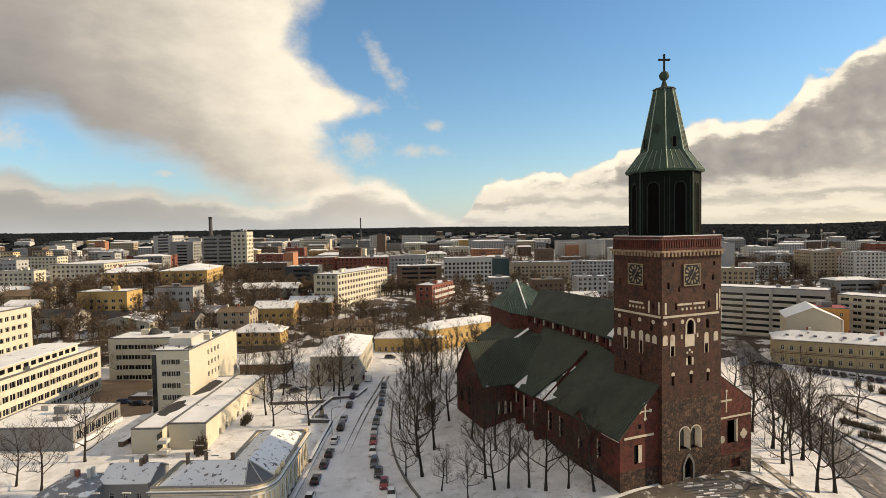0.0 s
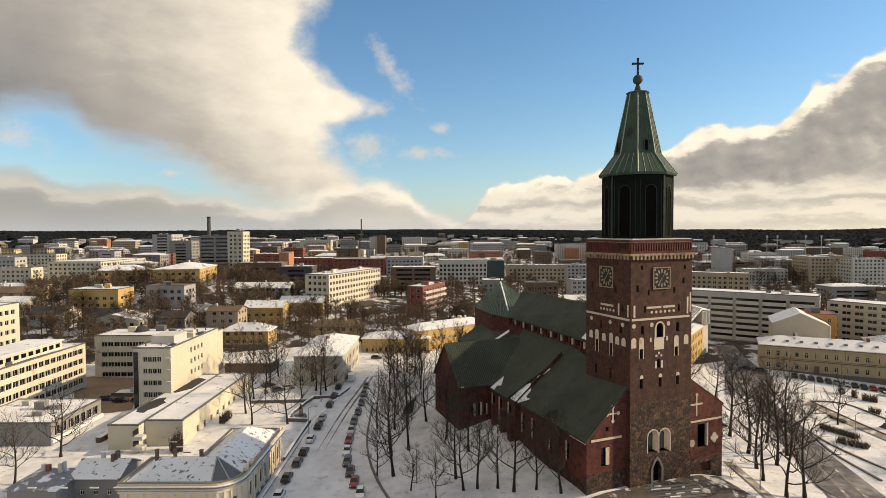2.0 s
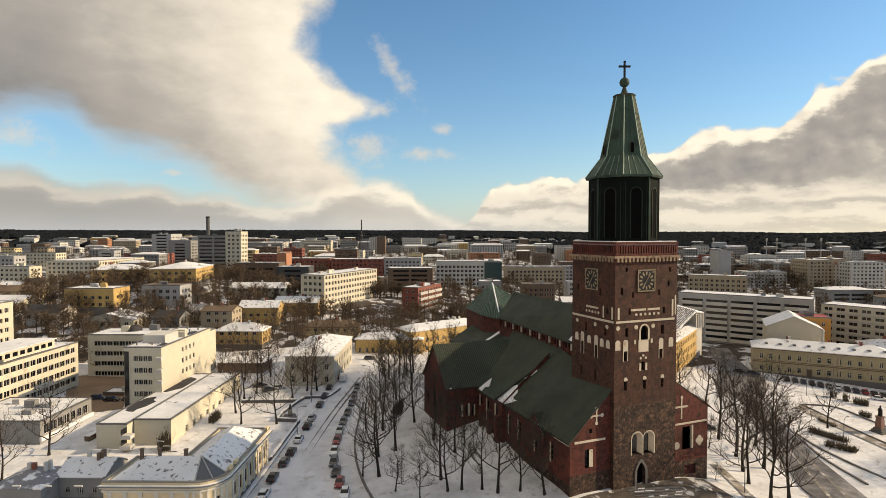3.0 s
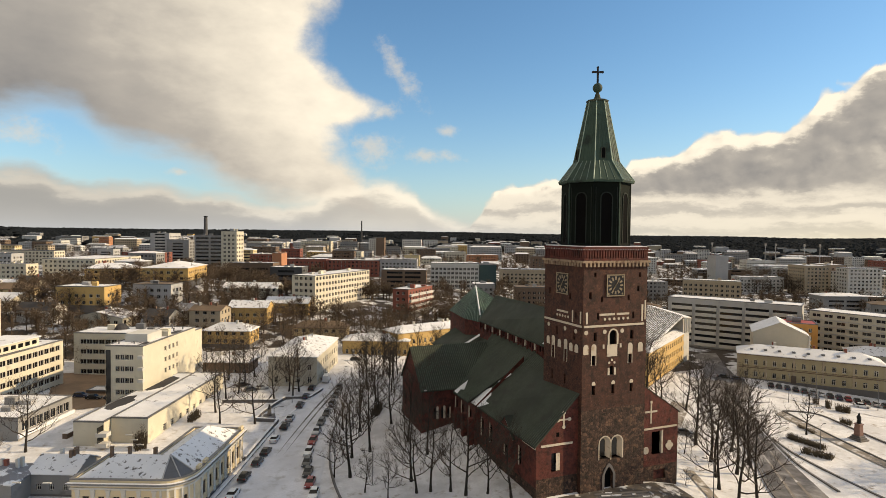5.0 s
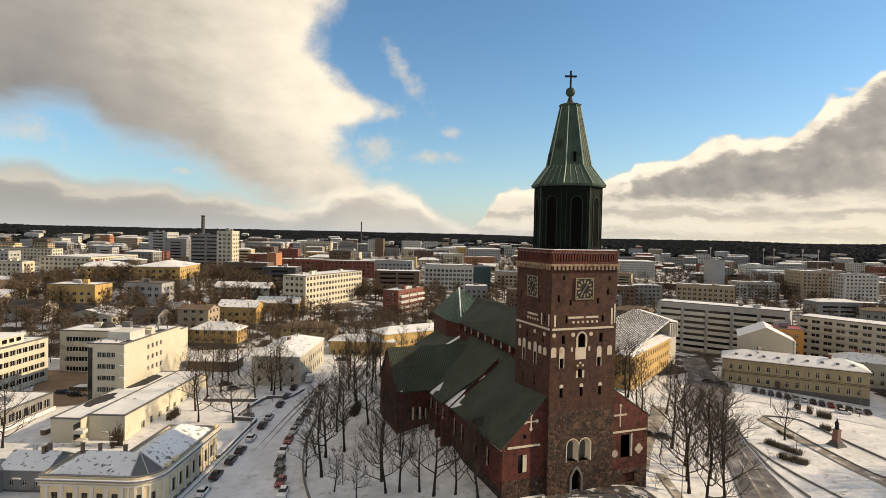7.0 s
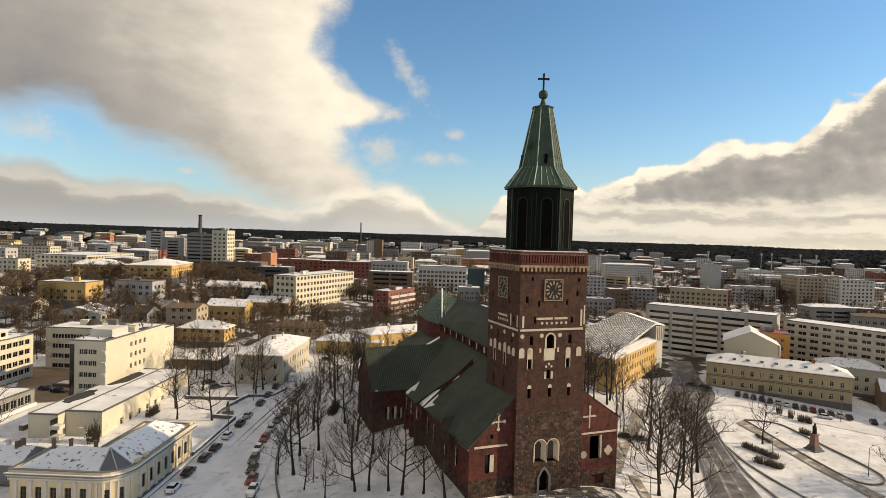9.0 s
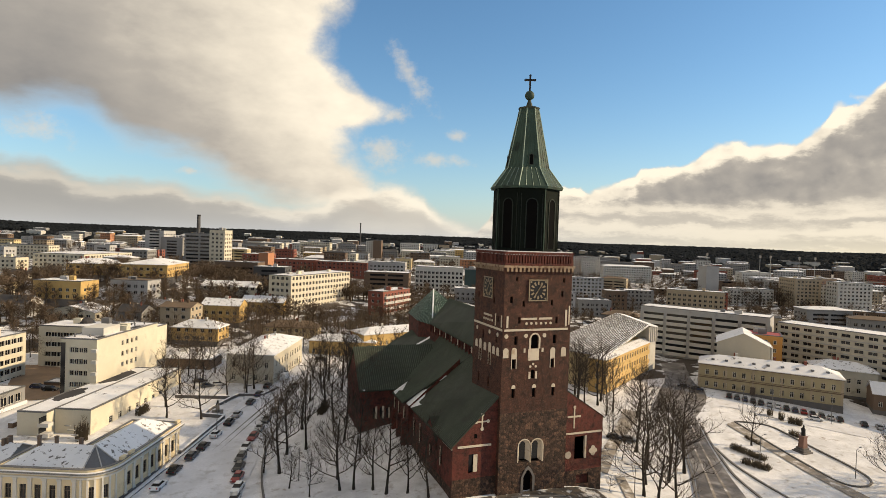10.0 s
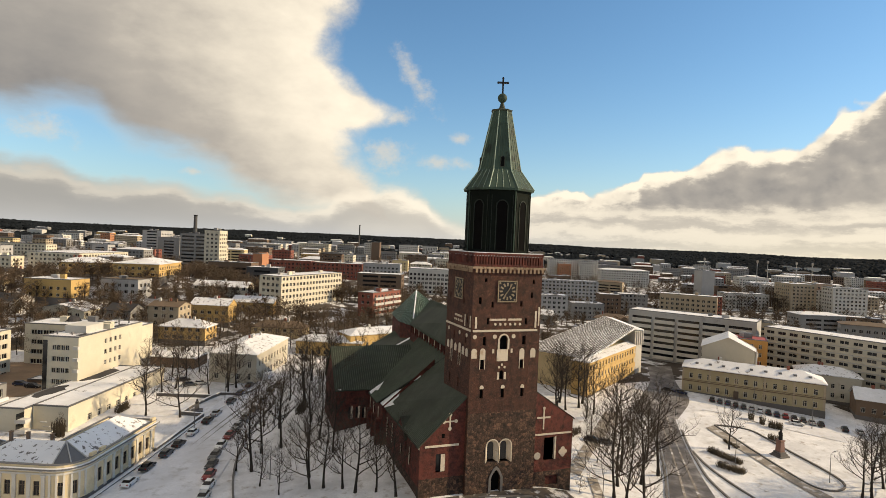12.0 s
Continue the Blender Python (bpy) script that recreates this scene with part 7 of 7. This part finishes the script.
def car(paint, label, estate=False):
    """A parked car along x, nose to +x, standing on z = 0."""
    ob = thing("car", pose(0, 0, -50), label, "car", "parked cars")
    g = Geo()
    side = [(-2.15, 0.32), (-2.2, 0.62), (-2.05, 0.90), (-1.2, 0.95), (0.75, 0.95), (1.55, 0.84), (2.1, 0.66), (2.18, 0.42), (2.05, 0.25), (-2.0, 0.25)]
    for s in (-1, 1):
        pts = [(x, s * (0.86 if z < 0.8 else 0.80), z) for x, z in side]
        g.face(pts if s < 0 else pts[::-1])
    n = len(side)
    for i in range(n):
        j = (i + 1) % n
        (x0, z0), (x1, z1) = side[i], side[j]
        w0, w1 = (0.86 if z0 < 0.8 else 0.80), (0.86 if z1 < 0.8 else 0.80)
        g.face([(x0, -w0, z0), (x0, w0, z0), (x1, w1, z1), (x1, -w1, z1)])
    back = -2.0 if estate else -1.55
    lo = [(back, -0.78), (1.0, -0.78), (1.0, 0.78), (back, 0.78)]
    top = [(back + 0.35, -0.60), (0.28, -0.60), (0.28, 0.60), (back + 0.35, 0.60)]
    part("body", g, paint, ob)
    g = Geo()
    g.prism(lo, 0.94, 1.36, 0, top)
    part("window_band", g, GLASS, ob)
    g = Geo()
    g.prism([(x * 1.0, y) for x, y in top], 1.36, 1.44, 0, [(x * 0.96, y * 0.92) for x, y in top])
    part("roof", g, paint, ob)
    for x in (-1.3, 1.35):
        for s in (-1, 1):
            g, r = Geo(), Geo()
            for k in range(12):
                a0, a1 = k * math.pi / 6, (k + 1) * math.pi / 6
                p = lambda a, q, y: (x + q * math.cos(a), y, 0.31 + q * math.sin(a))
                y0, y1 = s * 0.70, s * 0.885
                g.face([p(a0, 0.31, y0), p(a1, 0.31, y0), p(a1, 0.31, y1), p(a0, 0.31, y1)])
                g.face([p(a0, 0.31, y1), p(a1, 0.31, y1), p(a1, 0.2, y1), p(a0, 0.2, y1)])
            r.face([(x + 0.2 * math.cos(k * math.pi / 5), s * 0.88, 0.31 + 0.2 * math.sin(k * math.pi / 5)) for k in range(10)])
            wheel = part("wheel", g, TYRE, ob)
            part("rim", r, RIM, wheel)
    for s in (-1, 1):
        g = Geo()
        g.box(2.02, 2.17, s * 0.62 - 0.16, s * 0.62 + 0.16, 0.52, 0.68)
        part("headlight", g, LAMP_GLASS, ob)
        g = Geo()
        g.box(-2.2, -2.08, s * 0.66 - 0.12, s * 0.66 + 0.12, 0.62, 0.82)
        part("tail_light", g, TAIL, ob)
    return ob


CARS = [
    car(car_paint("black_paint", (0.012, 0.012, 0.014)), "black car parked at the snowy kerb"),
    car(car_paint("white_paint", (0.68, 0.69, 0.70)), "white car parked at the snowy kerb"),
    car(car_paint("red_paint", (0.20, 0.012, 0.014)), "red car parked at the snowy kerb"),
    car(car_paint("dark_grey_paint", (0.05, 0.055, 0.06)), "dark grey estate car parked at the kerb", True),
    car(car_paint("silver_paint", (0.36, 0.37, 0.38)), "silver car parked at the snowy kerb"),
    car(car_paint("dark_blue_paint", (0.02, 0.03, 0.07)), "dark blue car parked at the snowy kerb", True),
]


def park(kind, x, y, heading, lift=0.17):
    if kind not in USED:
        USED.add(kind)
        CARS[kind].matrix_basis = pose(x, y, height(x, y) + lift, 0, 0, heading)
        return CARS[kind]
    return copy_thing(CARS[kind], pose(x, y, height(x, y) + lift, 0, 0, heading))


USED = set()
for kind, x, y in ((1, 15.9, 108.0), (0, 18.2, 115.0), (3, 21.2, 121.6), (0, 23.3, 126.6), (1, 25.9, 133.4), (0, 29.0, 141.0), (4, 31.0, 146.4), (3, 34.8, 156.0), (5, 37.4, 163.0), (0, 40.3, 171.0), (4, 42.6, 177.0)):
    park(kind, x, y, 70)
for kind, x, y in ((4, 29.9, 97.6), (1, 30.6, 102.6), (2, 30.6, 107.6), (0, 30.9, 112.8), (3, 31.4, 117.8), (1, 32.6, 123.4), (2, 34.4, 129.4), (4, 36.2, 135.0), (3, 38.3, 140.8), (0, 40.8, 146.8), (5, 43.4, 153.4), (3, 46.0, 161.0), (0, 48.6, 168.4)):
    park(kind, x, y, 252 if y < 120 else 250)
order = [0, 3, 5, 0, 3, 4, 1, 0, 5, 2, 0, 3, 4, 0]
for k, kind in enumerate(order):
    f = k / 13
    park(kind, 192.6 + 19.4 * f, 131.0 - 25.2 * f, 41, 0.03)
for kind, x, y, hd in ((3, 22.5, 175.5, 10), (0, 20.0, 181.5, 15), (4, 25.5, 176.5, 5), (0, -21.0, 181.5, -20), (3, -16.0, 179.5, -22), (5, -25.0, 185.0, -20), (0, -18.5, 153.5, 65), (2, 45.5, 181.5, 70), (1, 47.2, 186.5, 70), (3, 62.0, 205.0, -22)):
    park(kind, x, y, hd, 0.03)
for kind, x, y, hd in ((0, 128.5, 111.0, -40), (3, 131.5, 108.8, -40), (5, 186.8, 139.5, -50), (0, 184.0, 143.0, -50), (1, 204.0, 108.0, -45), (0, 216.0, 101.0, 41), (4, 218.5, 98.0, 41)):
    park(kind, x, y, hd, 0.03)
van = thing("van", pose(46.2, 178.4, height(46.2, 178.4) + 0.17, 0, 0, 70), "white delivery van standing in the street", "van")
g = Geo()
g.prism([(-2.6, -0.95), (1.6, -0.95), (1.6, 0.95), (-2.6, 0.95)], 0.35, 2.4, 0, [(-2.55, -0.85), (1.1, -0.85), (1.1, 0.85), (-2.55, 0.85)])
part("body", g, CARS[1].children[0].data.materials[0], van)
g = Geo()
g.prism([(1.6, -0.92), (2.6, -0.92), (2.6, 0.92), (1.6, 0.92)], 0.35, 1.25, 0, [(1.6, -0.9), (2.4, -0.85), (2.4, 0.85), (1.6, 0.9)])
part("bonnet", g, CARS[1].children[0].data.materials[0], van)
g = Geo()
g.prism([(1.62, -0.86), (2.2, -0.86), (2.2, 0.86), (1.62, 0.86)], 1.25, 2.2, 0, [(1.12, -0.8), (1.3, -0.8), (1.3, 0.8), (1.12, 0.8)])
part("windscreen", g, GLASS, van)
for x in (-1.7, 1.8):
    for s in (-1, 1):
        g = Geo()
        g.tube([(x, s * 0.8, 0.36), (x, s * 0.98, 0.36)], [0.36, 0.36], 12)
        part("wheel", g, TYRE, van)


# ---- street edges, walls and monument ----
def low_wall(name, line, h, t, mat, label, cap=None):
    """A low wall along a line over the ground, in straight pieces."""
    ob = thing(name, pose(0, 0, 0), label, "wall")
    if name == "kerb" and len(line) > 3:
        line = smooth(line)
    for a, b in zip(line, line[1:]):
        a, b = Vector(a), Vector(b)
        n = max(int((b - a).length / 5), 1)
        for k in range(n):
            p, q = a.lerp(b, k / n), a.lerp(b, (k + 1) / n)
            d = (q - p).normalized()
            s = Vector((-d.y, d.x)) * t / 2
            z0, z1 = height(p.x, p.y), height(q.x, q.y)
            g = Geo()
            lo = [p - s, q - s, q + s, p + s]
            zz = (z0, z1, z1, z0)
            bot = [(v.x, v.y, z - 0.3) for v, z in zip(lo, zz)]
            top = [(v.x, v.y, z + h) for v, z in zip(lo, zz)]
            for i in range(4):
                j = (i + 1) % 4
                g.face([bot[i], bot[j], top[j], top[i]])
            g.face(top)
            piece = part("wall_length", g, mat, ob)
            if cap:
                g = Geo()
                wide = [p - s * 1.2, q - s * 1.2, q + s * 1.2, p + s * 1.2]
                g.slab([(v.x, v.y, z + h + 0.1) for v, z in zip(wide, zz)], 0.1)
                part("snow_cap", g, cap, piece)
    return ob


low_wall("retaining_wall", [(18.6, 124.4), (27.7, 146.0), (22.2, 148.6)], 0.9, 0.5, GRANITE, "low dark granite wall beside the street", SNOW)
low_wall("retaining_wall", [(22.2, 148.6), (24.2, 153.5), (29.5, 161.5), (31.5, 164.2), (38.5, 162.4), (43.2, 169.0)], 0.8, 0.5, GRANITE, "low dark granite wall round a snowy yard", SNOW)
low_wall("retaining_wall", [(29.5, 161.8), (14.0, 166.5)], 0.9, 0.5, GRANITE, "low dark granite wall across a yard", SNOW)
low_wall("kerb", [(46.5, 152), (43.2, 143.0), (38.6, 129.2), (36.4, 118.3), (35.5, 109.7), (35.2, 100.0), (36.0, 84)], 0.45, 0.4, GRANITE, "dark stone kerb along the churchyard")
low_wall("kerb", [(8.9, 100), (19.0, 124.0), (28.4, 146.2), (44.0, 171.0)], 0.22, 0.5, GRANITE, "snow-edged kerb of the street", SNOW)
low_wall("box_hedge", [(-21.5, 150.5), (-18.5, 156.0), (-16.0, 155.0)], 1.2, 1.2, BROWN, "low bin enclosure under snow", SNOW)

mon = thing("monument", pose(25.9, 150.4, height(25.9, 150.4)), "dark bronze bust on a granite plinth", "monument")
g = Geo()
g.box(-1.5, 1.5, -1.5, 1.5, -0.3, 0.45)
part("step", g, GRANITE, mon)
g = Geo()
g.prism([(-0.55, -0.55), (0.55, -0.55), (0.55, 0.55), (-0.55, 0.55)], 0.45, 2.3, 0, [(-0.45, -0.45), (0.45, -0.45), (0.45, 0.45), (-0.45, 0.45)])
part("plinth", g, GRANITE, mon)
g = Geo()
g.ring(0, 0, 0.55, 0.35, 2.3, 2.9, 10)
g.ring(0, 0, 0.28, 0.22, 2.9, 3.5, 10)
part("bust", g, IRON, mon)

stat = thing("statue_monument", pose(175.2, 91.2, height(175.2, 91.2)), "dark bronze statue on a reddish granite pedestal in the snow", "monument")
RED_GRANITE = material("red_granite", (0.22, 0.12, 0.095), 0.6, vary=0.15, fine=8.0)
for r_, z0, z1 in ((1.9, -0.4, 0.35), (1.5, 0.35, 0.8), (1.2, 0.8, 1.3)):
    g = Geo()
    g.ring(0, 0, r_ * 1.3, r_ * 1.3, z0, z1, 4, radians(45))
    part("step", g, GRANITE, stat)
g = Geo()
g.ring(0, 0, 1.15, 0.95, 1.3, 4.2, 4, radians(45))
g.ring(0, 0, 1.2, 1.2, 4.2, 4.5, 4, radians(45))
part("pedestal", g, RED_GRANITE, stat)
g = Geo()
g.tube([(0, 0, 4.5), (0.05, 0, 5.4), (0, 0.05, 6.3), (0.05, 0, 6.9)], [0.55, 0.5, 0.55, 0.2], 9)
g.tube([(0, 0, 6.75), (0.05, 0, 7.05), (0.05, 0, 7.4)], [0.1, 0.24, 0.12], 8)
part("figure", g, IRON, stat)


def street_lamp(x, y, h, heading, arms=1):
    ob = thing("street_lamp", pose(x, y, height(x, y), 0, 0, heading), "slim grey street lamp standing in the snow", "street lamp", "street lamps")
    g = Geo()
    g.tube([(0, 0, -0.3), (0, 0, h * 0.5), (0, 0, h)], [0.11, 0.085, 0.06], 8)
    part("pole", g, METAL, ob)
    for s in range(arms):
        d = 1 if s == 0 else -1
        g = Geo()
        g.tube([(0, 0, h - 0.1), (d * 0.8, 0, h + 0.25), (d * 1.9, 0, h + 0.3)], [0.05, 0.045, 0.04], 6)
        arm = part("arm", g, METAL, ob)
        g = Geo()
        g.prism([(d * 1.9 - 0.4, -0.14), (d * 1.9 + 0.4, -0.14), (d * 1.9 + 0.4, 0.14), (d * 1.9 - 0.4, 0.14)], h + 0.2, h + 0.36)
        part("lamp_head", g, METAL, arm)
    return ob


for x, y, h, hd in ((42.6, 103.5, 7.0, 170), (45.5, 134.0, 7.0, 165), (52.0, 166.0, 7.0, 165), (26.0, 137.0, 7.0, -10), (33.0, 160.0, 7.0, -10), (105.5, 75.5, 7.5, 120), (150.0, 104.0, 7.5, 200), (156.0, 88.5, 7.0, 10), (184.0, 118.0, 8.5, 40), (167.0, 121.0, 9.0, 90), (171.5, 75.0, 7.0, 10), (197.0, 118.0, 8.5, 40), (206.0, 104.5, 8.5, 40)):
    street_lamp(x, y, h, hd)

# ---- square south of the church ----
ribbon("square_road", [(166, 136), (161, 126), (155, 116.5), (148, 106.5), (141, 97), (134, 88), (126, 79), (118, 70), (108, 58)], [(172.5, 131), (167, 121.5), (160, 112), (153, 102), (147, 93), (141, 84), (135, 74), (128.5, 64), (120, 52)], SLUSH, "wet dark lane with ridges of slush", 0.20)
for f in (0.3, 0.62):
    lane_l, lane_r = [(161, 126), (155, 116.5), (148, 106.5), (141, 97), (134, 88), (126, 79), (118, 70)], [(167, 121.5), (160, 112), (153, 102), (147, 93), (141, 84), (135, 74), (128.5, 64)]
    ribbon("snow_ridge", [(a[0] + (b[0] - a[0]) * f, a[1] + (b[1] - a[1]) * f) for a, b in zip(lane_l, lane_r)], [(a[0] + (b[0] - a[0]) * (f + 0.06), a[1] + (b[1] - a[1]) * (f + 0.06)) for a, b in zip(lane_l, lane_r)], TRODDEN, "ridge of dirty snow between wheel tracks", 0.25)
ribbon("square_road", [(154, 126), (172, 142), (186, 154), (205, 178)], [(166, 119), (186, 133), (191, 146), (216, 176)], SLUSH, "dark wet road junction before the yellow house", 0.22)
ribbon("square_road", [(160, 121), (186, 133), (197, 120), (214, 98), (222, 86)], [(164, 115), (181, 127), (190, 115), (206, 93), (214, 82)], SNOW_ROAD, "grey snowy road before the long house", 0.11)
ribbon("park_path", [(170.4, 112), (168.6, 102), (165.6, 90), (161.8, 78), (159, 66)], [(174.4, 113), (173.2, 105.5), (169.2, 91), (165.4, 79), (163.2, 66)], TRODDEN, "trodden grey path beside the garden plot", 0.16)
ribbon("park_path", [(108, 93), (121, 106), (132, 116), (146, 129)], [(110.5, 90.5), (123, 103.5), (134, 113), (150, 125)], TRODDEN, "grey trodden path behind the bare trees", 0.17)
ribbon("park_path", [(98, 60), (104, 75), (112, 90)], [(100, 59.4), (106.2, 74.2), (114, 88.8)], TRODDEN, "narrow trodden churchyard path", 0.17)
low_wall("kerb", [(174.9, 113.0), (173.6, 106.0), (169.8, 91.9), (166.1, 80.2), (164.4, 74.0), (166.5, 70.8), (171.5, 71.0), (175.4, 74.4), (178.4, 82.1), (181.3, 93.7), (182.9, 100.4), (183.9, 106.6), (182.0, 109.8), (177.6, 112.2), (174.9, 113.0)], 0.35, 0.45, GRANITE, "dark stone kerb round the garden plot")
low_wall("kerb", [(152.8, 99.5), (149.0, 91), (146.5, 82), (144.6, 72), (143.0, 60)], 0.3, 0.5, GRANITE, "dark stone kerb of the snowy verge")
low_wall("kerb", [(154, 116.2), (147, 106.2), (140, 96.7), (133, 87.7), (125, 78.7), (120.5, 73.0), (119.5, 66.0)], 0.3, 0.5, GRANITE, "dark kerb round the snowy churchyard lawn")
low_wall("kerb", [(161.0, 112.0), (154.0, 102.2), (148.2, 93), (142.4, 84), (138.0, 72)], 0.3, 0.5, GRANITE, "dark kerb of the lane")

HEDGE = material("bare_hedge", (0.075, 0.058, 0.038), 0.95, vary=0.4, fine=3.0, bump=0.6)
hrnd = random.Random(4)


def hedge(x0, y0, x1, y1, w, h, label="clipped brown winter hedge in the snow"):
    """A row of tangled bare shoots."""
    ob = thing("hedge", pose((x0 + x1) / 2, (y0 + y1) / 2, 0), label, "hedge")
    g = Geo()
    a, b = Vector((x0, y0, 0)), Vector((x1, y1, 0))
    ln = (b - a).length
    s = Vector((-(b - a).y, (b - a).x, 0)).normalized()
    o = Vector(((x0 + x1) / 2, (y0 + y1) / 2, 0))
    for k in range(int(ln * w * 26)):
        p = a.lerp(b, hrnd.random()) + s * hrnd.uniform(-w / 2, w / 2)
        z = height(p.x, p.y)
        q = p - o
        tipv = q + Vector((hrnd.uniform(-0.45, 0.45), hrnd.uniform(-0.45, 0.45), z + h * hrnd.uniform(0.7, 1.1)))
        g.tube([(q.x, q.y, z - 0.1), tuple((Vector((q.x, q.y, z)) + tipv) / 2 + Vector((hrnd.uniform(-0.2, 0.2), hrnd.uniform(-0.2, 0.2), 0.1))), tuple(tipv)], [0.05, 0.045, 0.02], 3)
    tagged(part("thicket", g, HEDGE, ob), kind="stuff")
    return ob


hedge(157.6, 98.6, 159.2, 89.2, 2.2, 1.4)
hedge(152.4, 90.6, 154.6, 84.4, 2.4, 1.4)
hedge(168.0, 103.5, 167.6, 98.0, 1.2, 0.8)
hedge(191.3, 115.0, 192.4, 114.0, 1.6, 2.4, "round dark bush at the edge of the square")
hedge(191.8, 111.4, 192.8, 110.4, 1.7, 2.6, "round dark bush at the edge of the square")
hedge(192.6, 108.8, 194.8, 105.8, 1.9, 2.2, "low dark bush on the snowy square")
hedge(183.5, 101.5, 185.0, 99.0, 1.6, 1.6, "low dark bush on the snowy square")
hedge(118.0, 112.0, 128.0, 117.0, 2.0, 1.6, "brown winter shrubs behind the church")
hedge(-5.0, 138.2, -2.6, 139.0, 2.4, 3.8, "tall round bare shrub at the hall's corner")
hedge(6.0, 152.5, 8.0, 157.0, 1.6, 2.2, "bare shrub beside the hall")
hedge(52.0, 137.0, 54.0, 141.0, 2.2, 2.4, "bare shrubs in the churchyard")

# sandy yard between the offices
ribbon("gravel_yard", [(-27, 172), (-34.5, 191), (-39, 216)], [(-17, 172.5), (-17.5, 191), (-21, 215)], GRAVEL, "brown gravel yard with snow patches", 0.10)
# snow left lying on the church roofs
def roof_snow(pts, label="patch of old snow on the copper roof"):
    g = Geo()
    g.slab(pts, 0.08)
    part("snow_patch", g, SNOW, church, label)


def on_a(x, y, lift=0.16):
    """A point on the west bay's roof plane."""
    return (x, y, 12.9 + (y - 81) * 0.016 + (x - 67.4) * (0.949 - 0.149 * (y - 81) / 26) + lift)


def on_m(x, y, lift=0.16):
    return (x, y, 13.5 + (x - 66.4) * 0.72 + lift)


roof_snow([on_a(67.2, 109.0), on_a(67.3, 105.4), on_a(68.6, 103.4), on_a(69.2, 102.4), on_a(69.0, 104.8), on_a(70.4, 105.0), on_a(71.6, 107.2), on_a(70.6, 108.6)][::-1])
roof_snow([on_a(73.0, 106.3), on_a(75.6, 105.2), on_a(75.8, 105.9), on_a(73.2, 107.0)])
roof_snow([on_m(66.6, 117.4), on_m(66.5, 115.4), on_m(67.6, 116.0), on_m(68.0, 114.6), on_m(70.0, 117.0), on_m(68.2, 117.3)][::-1])
for x0, y0 in ((58.9, 118.2), (62.4, 118.3)):
    roof_snow([(x0, y0 - 0.7, 14.5), (x0 + 0.7, y0 - 0.7, 14.5), (x0 + 0.35, y0 + 1.3, 15.75), (x0 - 0.1, y0 + 1.2, 15.7)])
roof_snow([(82.6, 137.0, 23.0), (83.2, 138.4, 23.3), (76.6, 137.9, 20.1), (75.9, 136.6, 19.8)])
roof_snow([(81.4, 101.5, 27.5), (81.3, 99.5, 27.4), (82.6, 99.9, 29.1), (82.8, 100.7, 29.3)][::-1])

# broad worn steps before the west door
steps = thing("stone_steps", pose(85.0, 78.6, 0, 0, 0, -14), "broad worn stone steps half under snow before the door", "steps")
srnd = random.Random(6)
for k in range(7):
    z = height(85, 79) + 0.25 - 0.17 * k
    g = Geo()
    g.box(-5.4, 5.4, -0.75 * (k + 1), -0.75 * k, z - 1.2, z)
    st = part("step", g, GRANITE, steps)
    x = -5.2
    while x < 4.6:
        ln = srnd.uniform(0.6, 2.4)
        if srnd.random() < 0.34:
            g = Geo()
            w0, w1 = srnd.uniform(0.2, 0.4), srnd.uniform(0.2, 0.45)
            g.prism([(x, -0.75 * k - 0.02 - w0), (x + ln * 0.8, -0.75 * k - 0.02 - w1), (min(x + ln, 5.3), -0.75 * k - 0.02), (x + 0.1, -0.75 * k - 0.02)], z - 0.01, z + 0.09)
            part("snow_patch", g, SNOW, st)
        x += ln
